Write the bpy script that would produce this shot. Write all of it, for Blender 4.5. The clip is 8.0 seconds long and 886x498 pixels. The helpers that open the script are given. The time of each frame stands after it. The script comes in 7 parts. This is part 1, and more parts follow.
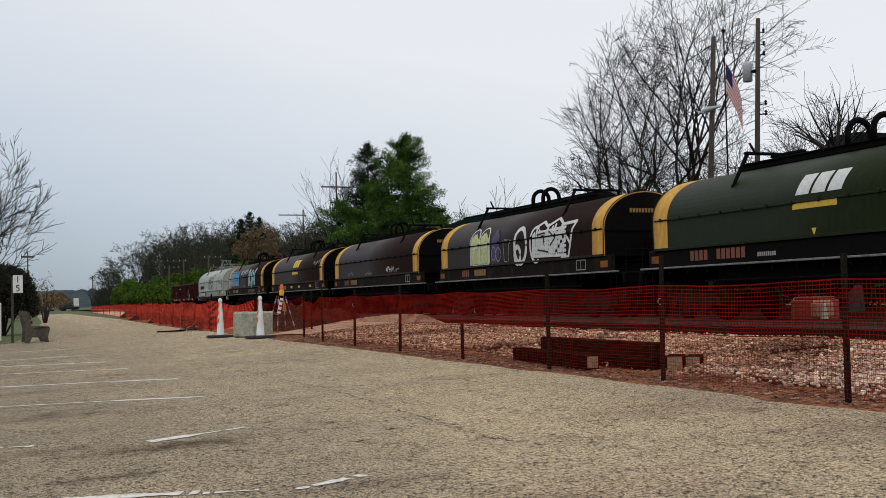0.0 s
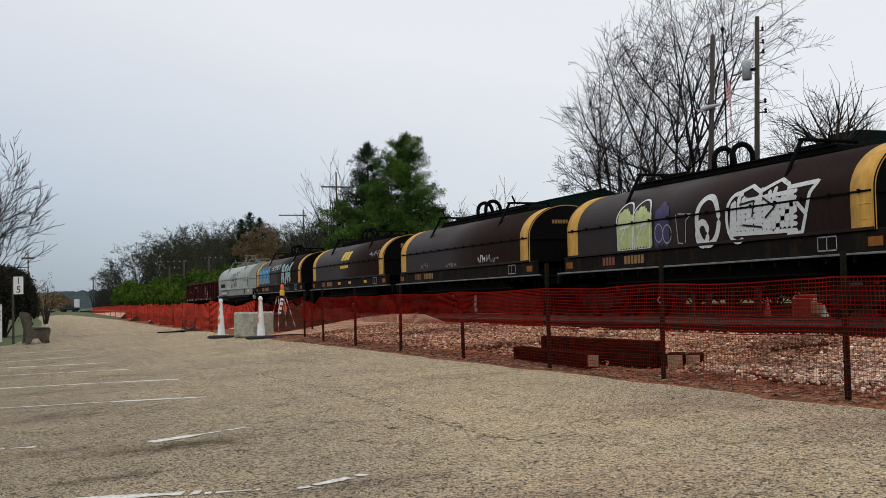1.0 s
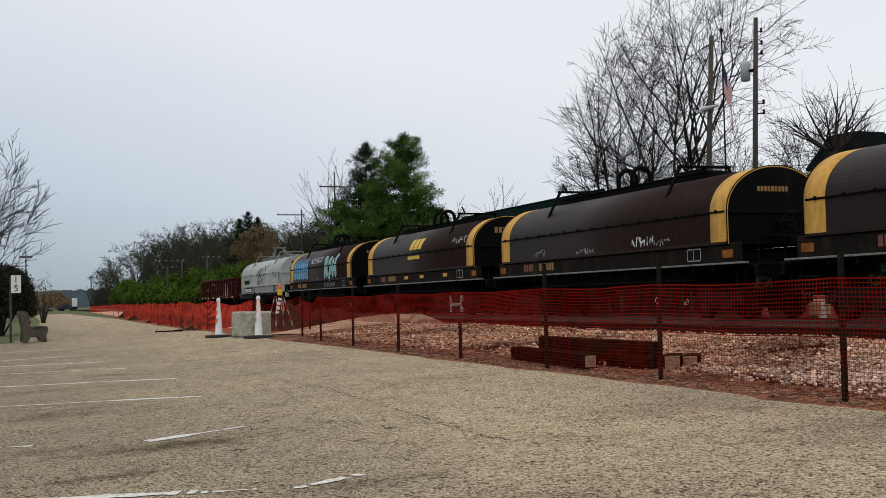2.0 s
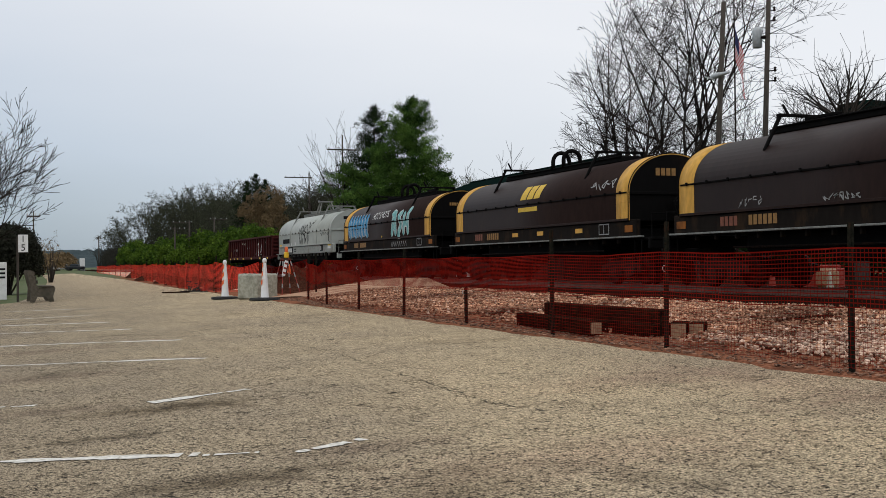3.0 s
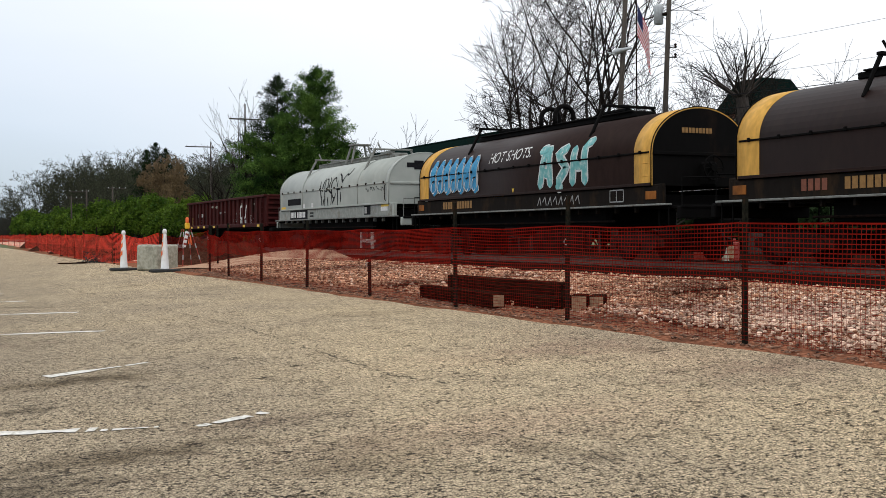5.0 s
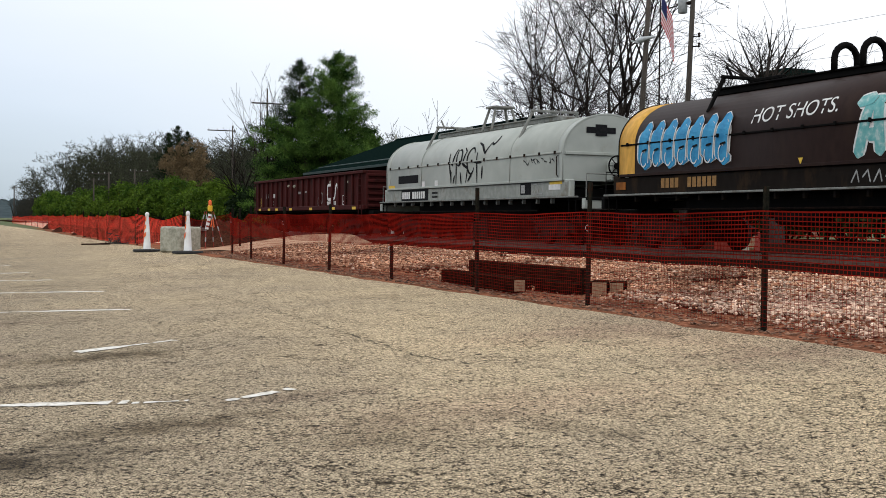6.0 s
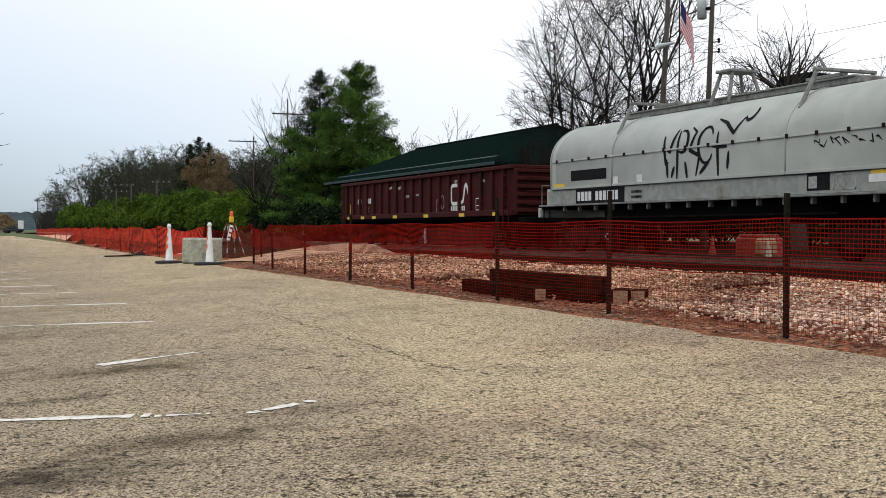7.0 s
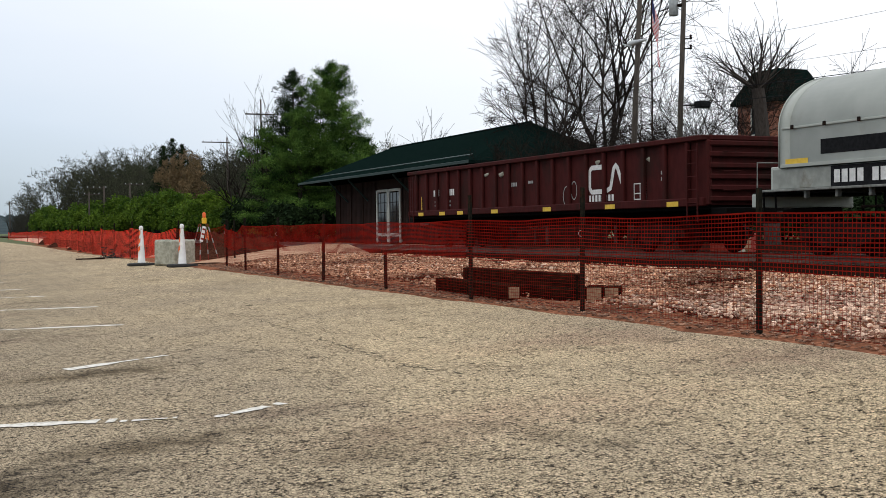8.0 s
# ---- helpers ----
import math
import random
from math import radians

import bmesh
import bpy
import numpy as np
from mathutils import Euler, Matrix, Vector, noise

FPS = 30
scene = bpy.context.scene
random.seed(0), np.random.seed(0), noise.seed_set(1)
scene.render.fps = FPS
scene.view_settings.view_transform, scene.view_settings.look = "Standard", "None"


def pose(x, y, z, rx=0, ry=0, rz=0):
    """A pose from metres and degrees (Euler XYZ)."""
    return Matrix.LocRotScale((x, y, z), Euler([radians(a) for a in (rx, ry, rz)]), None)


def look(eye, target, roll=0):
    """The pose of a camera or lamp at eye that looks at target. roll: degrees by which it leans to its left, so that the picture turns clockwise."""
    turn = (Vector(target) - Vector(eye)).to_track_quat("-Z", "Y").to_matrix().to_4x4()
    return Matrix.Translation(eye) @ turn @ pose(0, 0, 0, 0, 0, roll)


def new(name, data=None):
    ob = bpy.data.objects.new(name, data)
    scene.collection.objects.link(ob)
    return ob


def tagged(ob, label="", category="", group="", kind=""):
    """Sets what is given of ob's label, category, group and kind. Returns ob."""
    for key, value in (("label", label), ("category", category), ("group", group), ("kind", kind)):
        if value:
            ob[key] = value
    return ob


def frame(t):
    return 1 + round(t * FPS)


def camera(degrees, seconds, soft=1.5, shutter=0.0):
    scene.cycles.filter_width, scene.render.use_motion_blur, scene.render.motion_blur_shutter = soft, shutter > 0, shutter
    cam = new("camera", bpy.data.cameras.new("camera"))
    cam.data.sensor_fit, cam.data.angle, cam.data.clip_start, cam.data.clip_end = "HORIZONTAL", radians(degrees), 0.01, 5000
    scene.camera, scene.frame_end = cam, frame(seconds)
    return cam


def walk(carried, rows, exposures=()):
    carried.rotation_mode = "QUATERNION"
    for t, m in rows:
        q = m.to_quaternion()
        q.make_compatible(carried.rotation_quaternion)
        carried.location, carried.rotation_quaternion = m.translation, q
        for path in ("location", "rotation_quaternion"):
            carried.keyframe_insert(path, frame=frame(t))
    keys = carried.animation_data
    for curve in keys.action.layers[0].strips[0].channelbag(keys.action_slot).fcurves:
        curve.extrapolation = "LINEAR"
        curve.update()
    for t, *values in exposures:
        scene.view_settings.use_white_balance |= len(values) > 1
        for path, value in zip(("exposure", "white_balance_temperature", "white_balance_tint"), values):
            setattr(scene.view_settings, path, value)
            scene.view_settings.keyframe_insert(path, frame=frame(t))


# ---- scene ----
# ---- camera ----
cam = camera(42.3, 8.0, soft=0.7)
PATH = [
    (0, (-0.000, 0.000, 1.300), (6.965, 18.728, 2.179), -1.20),
    (0.5, (-0.001, -0.006, 1.299), (6.978, 18.717, 2.164), -1.35),
    (1, (-0.003, -0.017, 1.299), (6.957, 18.713, 2.169), -1.46),
    (2.3, (0.004, -0.015, 1.298), (6.985, 18.707, 2.162), -1.20),
    (2.5, (0.003, -0.019, 1.302), (6.897, 18.739, 2.093), -1.20),
    (3, (0.041, 0.053, 1.303), (6.910, 18.835, 1.556), -0.56),
    (3.5, (0.039, 0.080, 1.297), (7.471, 18.648, 1.388), -0.36),
    (4, (0.035, 0.053, 1.300), (7.440, 18.631, 1.271), 0.21),
    (4.5, (0.063, 0.057, 1.313), (8.223, 18.315, 1.072), -0.57),
    (4.7, (0.054, 0.067, 1.315), (8.490, 18.199, 1.117), -0.28),
    (5.8, (-0.019, -0.071, 1.307), (8.147, 18.179, 0.829), 0.26),
    (6, (-0.058, -0.082, 1.285), (8.047, 18.196, 0.802), 0.55),
    (6.5, (-0.046, -0.073, 1.300), (7.877, 18.285, 0.872), 0.49),
    (7, (-0.048, -0.091, 1.304), (7.717, 18.337, 0.963), -0.01),
    (7.5, (0.048, 0.019, 1.297), (7.944, 18.390, 0.916), -0.53),
    (8, (0.031, -0.015, 1.298), (8.181, 18.246, 0.938), -0.64),
]
walk(cam, [(t, look(eye, target, roll)) for t, eye, target, roll in PATH],
     [(0, -0.30), (2.3, -0.30), (3.0, -0.26), (3.5, -0.10), (4.0, -0.02), (4.7, 0.06), (5.8, 0.12), (6.5, 0.12), (8.0, 0.06)])

# ---- sky and sun: bright overcast ----
world = bpy.data.worlds.new("overcast")
scene.world = world
world.use_nodes = True
wn, wl = world.node_tree.nodes, world.node_tree.links
wn.clear()
sky = wn.new("ShaderNodeTexSky")
sky.sky_type, sky.sun_disc = "NISHITA", False
sky.sun_elevation, sky.sun_rotation = radians(48), radians(115)
sky_bg = wn.new("ShaderNodeBackground")
sky_bg.inputs["Strength"].default_value = 0.02
wl.new(sky.outputs[0], sky_bg.inputs["Color"])
wc = wn.new("ShaderNodeTexCoord")
wsep = wn.new("ShaderNodeSeparateXYZ")
wl.new(wc.outputs["Generated"], wsep.inputs[0])
wramp = wn.new("ShaderNodeValToRGB")
wramp.color_ramp.elements[0].position, wramp.color_ramp.elements[0].color = 0.0, (0.37, 0.45, 0.53, 1)
wramp.color_ramp.elements[1].position, wramp.color_ramp.elements[1].color = 0.30, (0.945, 0.955, 0.985, 1)
wmid = wramp.color_ramp.elements.new(0.10)
wmid.color = (0.60, 0.67, 0.77, 1)
# the cloud is brighter towards the side where the veiled sun stands
wadd = wn.new("ShaderNodeMath")
wadd.operation = "MULTIPLY_ADD"
wl.new(wsep.outputs["X"], wadd.inputs[0])
wadd.inputs[1].default_value = 0.30
wl.new(wsep.outputs["Z"], wadd.inputs[2])
wnoise = wn.new("ShaderNodeTexNoise")
wnoise.inputs["Scale"].default_value, wnoise.inputs["Detail"].default_value = 2.2, 5
wmap = wn.new("ShaderNodeMapping")
wmap.inputs["Scale"].default_value = (1, 1, 3.5)
wl.new(wc.outputs["Generated"], wmap.inputs[0])
wl.new(wmap.outputs[0], wnoise.inputs["Vector"])
wadd2 = wn.new("ShaderNodeMath")
wadd2.operation = "MULTIPLY_ADD"
wl.new(wnoise.outputs[0], wadd2.inputs[0])
wadd2.inputs[1].default_value = 0.10
wl.new(wadd.outputs[0], wadd2.inputs[2])
wsub = wn.new("ShaderNodeMath")
wsub.operation = "SUBTRACT"
wl.new(wadd2.outputs[0], wsub.inputs[0])
wsub.inputs[1].default_value = 0.06
wl.new(wsub.outputs[0], wramp.inputs[0])
cloud_bg = wn.new("ShaderNodeBackground")
cloud_bg.inputs["Strength"].default_value = 1.0
wl.new(wramp.outputs[0], cloud_bg.inputs["Color"])
wsum = wn.new("ShaderNodeAddShader")
wl.new(sky_bg.outputs[0], wsum.inputs[0])
wl.new(cloud_bg.outputs[0], wsum.inputs[1])
wout = wn.new("ShaderNodeOutputWorld")
wl.new(wsum.outputs[0], wout.inputs[0])

sun = new("sun", bpy.data.lights.new("sun", "SUN"))
sun.data.energy, sun.data.angle, sun.data.color = 0.68, radians(25), (1.0, 0.96, 0.9)
sun.matrix_world = look((0, 0, 30), (18, 14, 0))


# ---- materials ----
def surf(name, c1, c2, scale=20.0, rough=0.8, metal=0.0, patch=None, patch_scale=1.0, patch_at=0.6, bump=0.1, bump_scale=None,
         rnd=0.0, spec=0.3, translucent=0.0, island=0.0, stretch=(1, 1, 1)):
    """A surface of two mixed tones with grain, larger patches of a third tone, and relief."""
    m = bpy.data.materials.new(name)
    m.use_nodes = True
    n, l = m.node_tree.nodes, m.node_tree.links
    b = n["Principled BSDF"]
    b.inputs["Roughness"].default_value, b.inputs["Metallic"].default_value = rough, metal
    b.inputs["Specular IOR Level"].default_value = spec
    tc = n.new("ShaderNodeTexCoord")
    mp = n.new("ShaderNodeMapping")
    mp.inputs["Scale"].default_value = stretch
    l.new(tc.outputs["Object"], mp.inputs[0])
    vec = mp.outputs[0]
    fine = n.new("ShaderNodeTexNoise")
    fine.inputs["Scale"].default_value, fine.inputs["Detail"].default_value = scale, 4
    l.new(vec, fine.inputs["Vector"])
    ramp = n.new("ShaderNodeValToRGB")
    ramp.color_ramp.elements[0].position, ramp.color_ramp.elements[1].position = 0.35, 0.65
    ramp.color_ramp.elements[0].color, ramp.color_ramp.elements[1].color = (*c1, 1), (*c2, 1)
    l.new(fine.outputs[0], ramp.inputs[0])
    col = ramp.outputs[0]
    if patch:
        big = n.new("ShaderNodeTexNoise")
        big.inputs["Scale"].default_value, big.inputs["Detail"].default_value = patch_scale, 6
        big.inputs["Roughness"].default_value = 0.65
        l.new(vec, big.inputs["Vector"])
        r2 = n.new("ShaderNodeValToRGB")
        r2.color_ramp.elements[0].position, r2.color_ramp.elements[1].position = patch_at - 0.08, patch_at + 0.08
        l.new(big.outputs[0], r2.inputs[0])
        mix = n.new("ShaderNodeMix")
        mix.data_type = "RGBA"
        l.new(r2.outputs[0], mix.inputs[0])
        l.new(col, mix.inputs[6])
        mix.inputs[7].default_value = (*patch, 1)
        col = mix.outputs[2]
    if rnd or island:
        hsv = n.new("ShaderNodeHueSaturation")
        mr = n.new("ShaderNodeMapRange")
        amount = rnd or island
        mr.inputs[3].default_value, mr.inputs[4].default_value = 1 - amount, 1 + amount
        if rnd:
            l.new(n.new("ShaderNodeObjectInfo").outputs["Random"], mr.inputs[0])
        else:
            l.new(n.new("ShaderNodeNewGeometry").outputs["Random Per Island"], mr.inputs[0])
        l.new(mr.outputs[0], hsv.inputs["Value"])
        l.new(col, hsv.inputs["Color"])
        col = hsv.outputs[0]
    l.new(col, b.inputs["Base Color"])
    if bump:
        bp = n.new("ShaderNodeBump")
        bp.inputs["Strength"].default_value, bp.inputs["Distance"].default_value = bump, 0.02
        src = fine
        if bump_scale:
            src = n.new("ShaderNodeTexNoise")
            src.inputs["Scale"].default_value, src.inputs["Detail"].default_value = bump_scale, 3
            l.new(vec, src.inputs["Vector"])
        l.new(src.outputs[0], bp.inputs["Height"])
        l.new(bp.outputs[0], b.inputs["Normal"])
    if translucent:
        tr = n.new("ShaderNodeBsdfTranslucent")
        l.new(col, tr.inputs["Color"])
        ms = n.new("ShaderNodeMixShader")
        ms.inputs[0].default_value = translucent
        l.new(b.outputs[0], ms.inputs[1])
        l.new(tr.outputs[0], ms.inputs[2])
        l.new(ms.outputs[0], n["Material Output"].inputs["Surface"])
    return m


def asphalt_material():
    """Chip-sealed asphalt: pale stone chips in dark binder, dark stains, a paler right side and branching cracks."""
    m = bpy.data.materials.new("chip_seal")
    m.use_nodes = True
    n, l = m.node_tree.nodes, m.node_tree.links
    b = n["Principled BSDF"]
    b.inputs["Roughness"].default_value = 0.92
    b.inputs["Specular IOR Level"].default_value = 0.15
    tc = n.new("ShaderNodeTexCoord")
    vec = tc.outputs["Object"]

    def noise_ramp(scale, detail, p0, p1, c0, c1, kind="noise", rough=0.6, dist=0.0):
        t = n.new("ShaderNodeTexNoise" if kind == "noise" else "ShaderNodeTexVoronoi")
        t.inputs["Scale"].default_value = scale
        if kind == "noise":
            t.inputs["Detail"].default_value, t.inputs["Roughness"].default_value = detail, rough
            t.inputs["Distortion"].default_value = dist
        l.new(vec, t.inputs["Vector"])
        r = n.new("ShaderNodeValToRGB")
        r.color_ramp.elements[0].position, r.color_ramp.elements[1].position = p0, p1
        r.color_ramp.elements[0].color, r.color_ramp.elements[1].color = (*c0, 1), (*c1, 1)
        l.new(t.outputs["Color"] if kind == "cells" else t.outputs[0], r.inputs[0])
        return t, r.outputs[0]

    def mixed(kind, fac, a, bcol):
        x = n.new("ShaderNodeMix")
        x.data_type, x.blend_type = "RGBA", kind
        if isinstance(fac, float):
            x.inputs[0].default_value = fac
        else:
            l.new(fac, x.inputs[0])
        l.new(a, x.inputs[6])
        l.new(bcol, x.inputs[7])
        return x.outputs[2]

    chips, chip_col = noise_ramp(68, 0, 0.1, 0.9, (0.50, 0.40, 0.27), (1.0, 0.83, 0.58), "cells")
    _, gap = noise_ramp(34, 6, 0.435, 0.475, (0.045, 0.038, 0.03), (1, 1, 1), rough=0.78, dist=0.5)
    # dark binder between the chips
    seam = n.new("ShaderNodeTexVoronoi")
    seam.feature = "DISTANCE_TO_EDGE"
    seam.inputs["Scale"].default_value = 48
    l.new(vec, seam.inputs["Vector"])
    seam_r = n.new("ShaderNodeValToRGB")
    seam_r.color_ramp.elements[0].position, seam_r.color_ramp.elements[1].position = 0.02, 0.13
    seam_r.color_ramp.elements[0].color, seam_r.color_ramp.elements[1].color = (0.08, 0.07, 0.052, 1), (1, 1, 1, 1)
    l.new(seam.outputs["Distance"], seam_r.inputs[0])
    _, broad = noise_ramp(0.35, 5, 0.3, 0.7, (0.76, 0.76, 0.77), (1.08, 1.06, 1.0))
    _, stain = noise_ramp(0.55, 4, 0.60, 0.74, (1, 1, 1), (0.52, 0.5, 0.47), dist=0.6)
    fine_crack = n.new("ShaderNodeTexVoronoi")
    fine_crack.feature = "DISTANCE_TO_EDGE"
    fine_crack.inputs["Scale"].default_value = 9
    fwarp = n.new("ShaderNodeTexNoise")
    fwarp.inputs["Scale"].default_value, fwarp.inputs["Detail"].default_value = 7, 4
    l.new(vec, fwarp.inputs["Vector"])
    fadd = n.new("ShaderNodeVectorMath")
    fadd.operation = "MULTIPLY_ADD"
    l.new(fwarp.outputs["Color"], fadd.inputs[0])
    fadd.inputs[1].default_value = (0.22, 0.22, 0)
    l.new(vec, fadd.inputs[2])
    l.new(fadd.outputs[0], fine_crack.inputs["Vector"])
    fcr = n.new("ShaderNodeValToRGB")
    fcr.color_ramp.elements[0].position, fcr.color_ramp.elements[1].position = 0.02, 0.05
    fcr.color_ramp.elements[0].color, fcr.color_ramp.elements[1].color = (0.14, 0.125, 0.1, 1), (1, 1, 1, 1)
    l.new(fine_crack.outputs["Distance"], fcr.inputs[0])
    _, where_cracked = noise_ramp(3, 6, 0.46, 0.60, (0, 0, 0), (1, 1, 1), rough=0.7)
    col = mixed("MULTIPLY", 1.0, chip_col, gap)
    col = mixed("MULTIPLY", 0.8, col, seam_r.outputs[0])
    col = mixed("MULTIPLY", where_cracked, col, fcr.outputs[0])
    col = mixed("MULTIPLY", 1.0, col, broad)
    col = mixed("MULTIPLY", 1.0, col, stain)
    # darker on the left, paler towards the fence, with an uneven limit between
    drift = n.new("ShaderNodeTexNoise")
    drift.inputs["Scale"].default_value, drift.inputs["Detail"].default_value = 0.5, 4
    l.new(vec, drift.inputs["Vector"])
    sx = n.new("ShaderNodeSeparateXYZ")
    l.new(vec, sx.inputs[0])
    lot_x = n.new("ShaderNodeMath")
    lot_x.operation = "MULTIPLY_ADD"
    l.new(drift.outputs[0], lot_x.inputs[0])
    lot_x.inputs[1].default_value = 2.5
    l.new(sx.outputs[0], lot_x.inputs[2])
    span = n.new("ShaderNodeMapRange")
    span.inputs["From Min"].default_value, span.inputs["From Max"].default_value = 1.8, 5.8
    l.new(lot_x.outputs[0], span.inputs["Value"])
    tone = n.new("ShaderNodeValToRGB")
    tone.color_ramp.elements[0].color, tone.color_ramp.elements[1].color = (0.78, 0.78, 0.79, 1), (1.1, 1.08, 1.04, 1)
    l.new(span.outputs[0], tone.inputs[0])
    col = mixed("MULTIPLY", 1.0, col, tone.outputs[0])
    # oil and tyre stains with ragged rims
    ragged = n.new("ShaderNodeTexNoise")
    ragged.inputs["Scale"].default_value, ragged.inputs["Detail"].default_value = 5.0, 8
    l.new(vec, ragged.inputs["Vector"])
    for cx, cy, rx, ry, deep in ((0.25, 6.15, 0.75, 0.42, 0.22), (1.15, 6.75, 0.75, 0.3, 0.42), (-0.6, 7.2, 0.5, 0.5, 0.5), (1.55, 10.35, 0.5, 0.35, 0.4), (0.55, 8.9, 0.55, 0.14, 0.35), (2.1, 7.3, 0.6, 0.3, 0.62), (6.1, 7.0, 1.1, 0.5, 0.72), (5.3, 9.2, 1.3, 0.6, 0.78), (1.0, 10.3, 0.75, 0.35, 0.55), (0.2, 10.9, 0.8, 0.3, 0.6), (0.3, 14.2, 1.2, 0.4, 0.68), (0.3, 18.6, 1.2, 0.5, 0.7),
                                 (3.3, 6.2, 1.6, 0.6, 0.85), (6.0, 8.3, 0.8, 2.5, 0.86)):
        mp = n.new("ShaderNodeMapping")
        mp.inputs["Location"].default_value = (-cx / rx, -cy / ry, 0)
        mp.inputs["Scale"].default_value = (1 / rx, 1 / ry, 0)
        l.new(vec, mp.inputs[0])
        ln = n.new("ShaderNodeVectorMath")
        ln.operation = "LENGTH"
        l.new(mp.outputs[0], ln.inputs[0])
        ma = n.new("ShaderNodeMath")
        ma.operation = "MULTIPLY_ADD"
        l.new(ragged.outputs[0], ma.inputs[0])
        ma.inputs[1].default_value = 2.4
        l.new(ln.outputs["Value"], ma.inputs[2])
        rr = n.new("ShaderNodeValToRGB")
        rr.color_ramp.elements[0].position, rr.color_ramp.elements[1].position = 0.5, 1.0
        sc = n.new("ShaderNodeMath")
        sc.operation = "MULTIPLY"
        l.new(ma.outputs[0], sc.inputs[0])
        sc.inputs[1].default_value = 0.40
        rr.color_ramp.elements[0].color, rr.color_ramp.elements[1].color = (deep * 1.06, deep, deep * (0.9 if deep < 0.6 else 1.02), 1), (1, 1, 1, 1)
        l.new(sc.outputs[0], rr.inputs[0])
        col = mixed("MULTIPLY", 1.0, col, rr.outputs[0])
    # hairline cracks: edges of large warped cells, broken up by noise
    warp = n.new("ShaderNodeTexNoise")
    warp.inputs["Scale"].default_value = 0.8
    l.new(vec, warp.inputs["Vector"])
    wv = n.new("ShaderNodeVectorMath")
    wv.operation = "MULTIPLY_ADD"
    l.new(warp.outputs["Color"], wv.inputs[0])
    wv.inputs[1].default_value = (3.2, 3.2, 0)
    l.new(vec, wv.inputs[2])
    crack = n.new("ShaderNodeTexVoronoi")
    crack.feature = "DISTANCE_TO_EDGE"
    crack.inputs["Scale"].default_value = 0.16
    l.new(wv.outputs[0], crack.inputs["Vector"])
    cr = n.new("ShaderNodeValToRGB")
    cr.color_ramp.elements[0].position, cr.color_ramp.elements[1].position = 0.0012, 0.004
    cr.color_ramp.elements[0].color, cr.color_ramp.elements[1].color = (0.55, 0.53, 0.5, 1), (1, 1, 1, 1)
    l.new(crack.outputs["Distance"], cr.inputs[0])
    col = mixed("MULTIPLY", 0.8, col, cr.outputs[0])
    l.new(col, b.inputs["Base Color"])
    bp = n.new("ShaderNodeBump")
    bp.inputs["Strength"].default_value, bp.inputs["Distance"].default_value = 0.8, 0.015
    l.new(chips.outputs["Distance"], bp.inputs["Height"])
    l.new(bp.outputs[0], b.inputs["Normal"])
    return m


def paint(name, c, rust=(0.09, 0.045, 0.025), rust_at=0.66, rough=0.45, scale=7.0, spec=0.12):
    d = tuple(v * 0.78 for v in c)
    return surf(name, d, c, scale, rough, 0, rust, 1.3, rust_at, 0.05, 30, spec=spec, stretch=(1, 1, 0.45))


ASPHALT = asphalt_material()
GRASS = surf("grass", (0.042, 0.068, 0.015), (0.078, 0.115, 0.026), 9, 0.9, 0, (0.12, 0.115, 0.05), 0.5, 0.55, 0.4)
DIRT = surf("red_brown_dirt", (0.13, 0.05, 0.028), (0.37, 0.16, 0.092), 22, 0.95, 0, (0.10, 0.046, 0.029), 1.1, 0.58, 0.8, spec=0.0)
EARTH = surf("dark_red_earth", (0.035, 0.013, 0.008), (0.08, 0.032, 0.02), 12, 0.95, 0, (0.025, 0.01, 0.007), 1.5, 0.56, 0.6, spec=0.0)
SAND = surf("pale_sand", (0.40, 0.24, 0.155), (0.52, 0.325, 0.22), 20, 0.95, 0, (0.30, 0.165, 0.105), 0.9, 0.6, 0.3, spec=0.0)
# wide random tones per stone, partly for the shade in the gaps between
STONE = surf("limestone", (0.43, 0.29, 0.205), (0.78, 0.575, 0.44), 16, 0.9, 0, (0.34, 0.21, 0.155), 0.4, 0.57, 0.3, island=0.6, spec=0.0)
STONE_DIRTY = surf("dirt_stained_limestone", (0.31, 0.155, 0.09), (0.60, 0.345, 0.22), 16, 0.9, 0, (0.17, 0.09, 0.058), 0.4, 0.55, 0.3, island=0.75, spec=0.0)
# near-black: the shade under the train is put into the ballast colour
BALLAST = surf("shaded_ballast", (0.008, 0.004, 0.003), (0.024, 0.0115, 0.008), 25, 0.95, 0, (0.018, 0.009, 0.0065), 2, 0.55, 0.8, spec=0.0)
LINE = surf("worn_white_paint", (0.60, 0.575, 0.51), (0.84, 0.81, 0.74), 34, 0.85, 0, (0.34, 0.30, 0.22), 14, 0.62, 0.3, 80, spec=0.1)
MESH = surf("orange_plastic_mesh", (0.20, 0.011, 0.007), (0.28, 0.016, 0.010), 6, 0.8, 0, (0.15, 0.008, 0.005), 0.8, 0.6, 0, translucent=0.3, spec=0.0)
# the same orange mesh, with light shining through it put into the colour
FAR_MESH = surf("backlit_orange_mesh", (0.93, 0.07, 0.045), (0.97, 0.11, 0.07), 3, 0.6, 0, (0.66, 0.045, 0.022), 0.6, 0.6, 0, translucent=0.4, spec=0.0)
POST = surf("rusty_green_steel", (0.009, 0.010, 0.008), (0.021, 0.020, 0.015), 30, 0.8, 0.0, (0.034, 0.017, 0.011), 6, 0.58, 0.2, spec=0.0)
TIMBER = surf("creosoted_timber", (0.012, 0.006, 0.004), (0.032, 0.015, 0.009), 6, 0.85, 0, (0.009, 0.005, 0.004), 2, 0.58, 0.4, stretch=(6, 1, 6), rnd=0.2, spec=0.0)
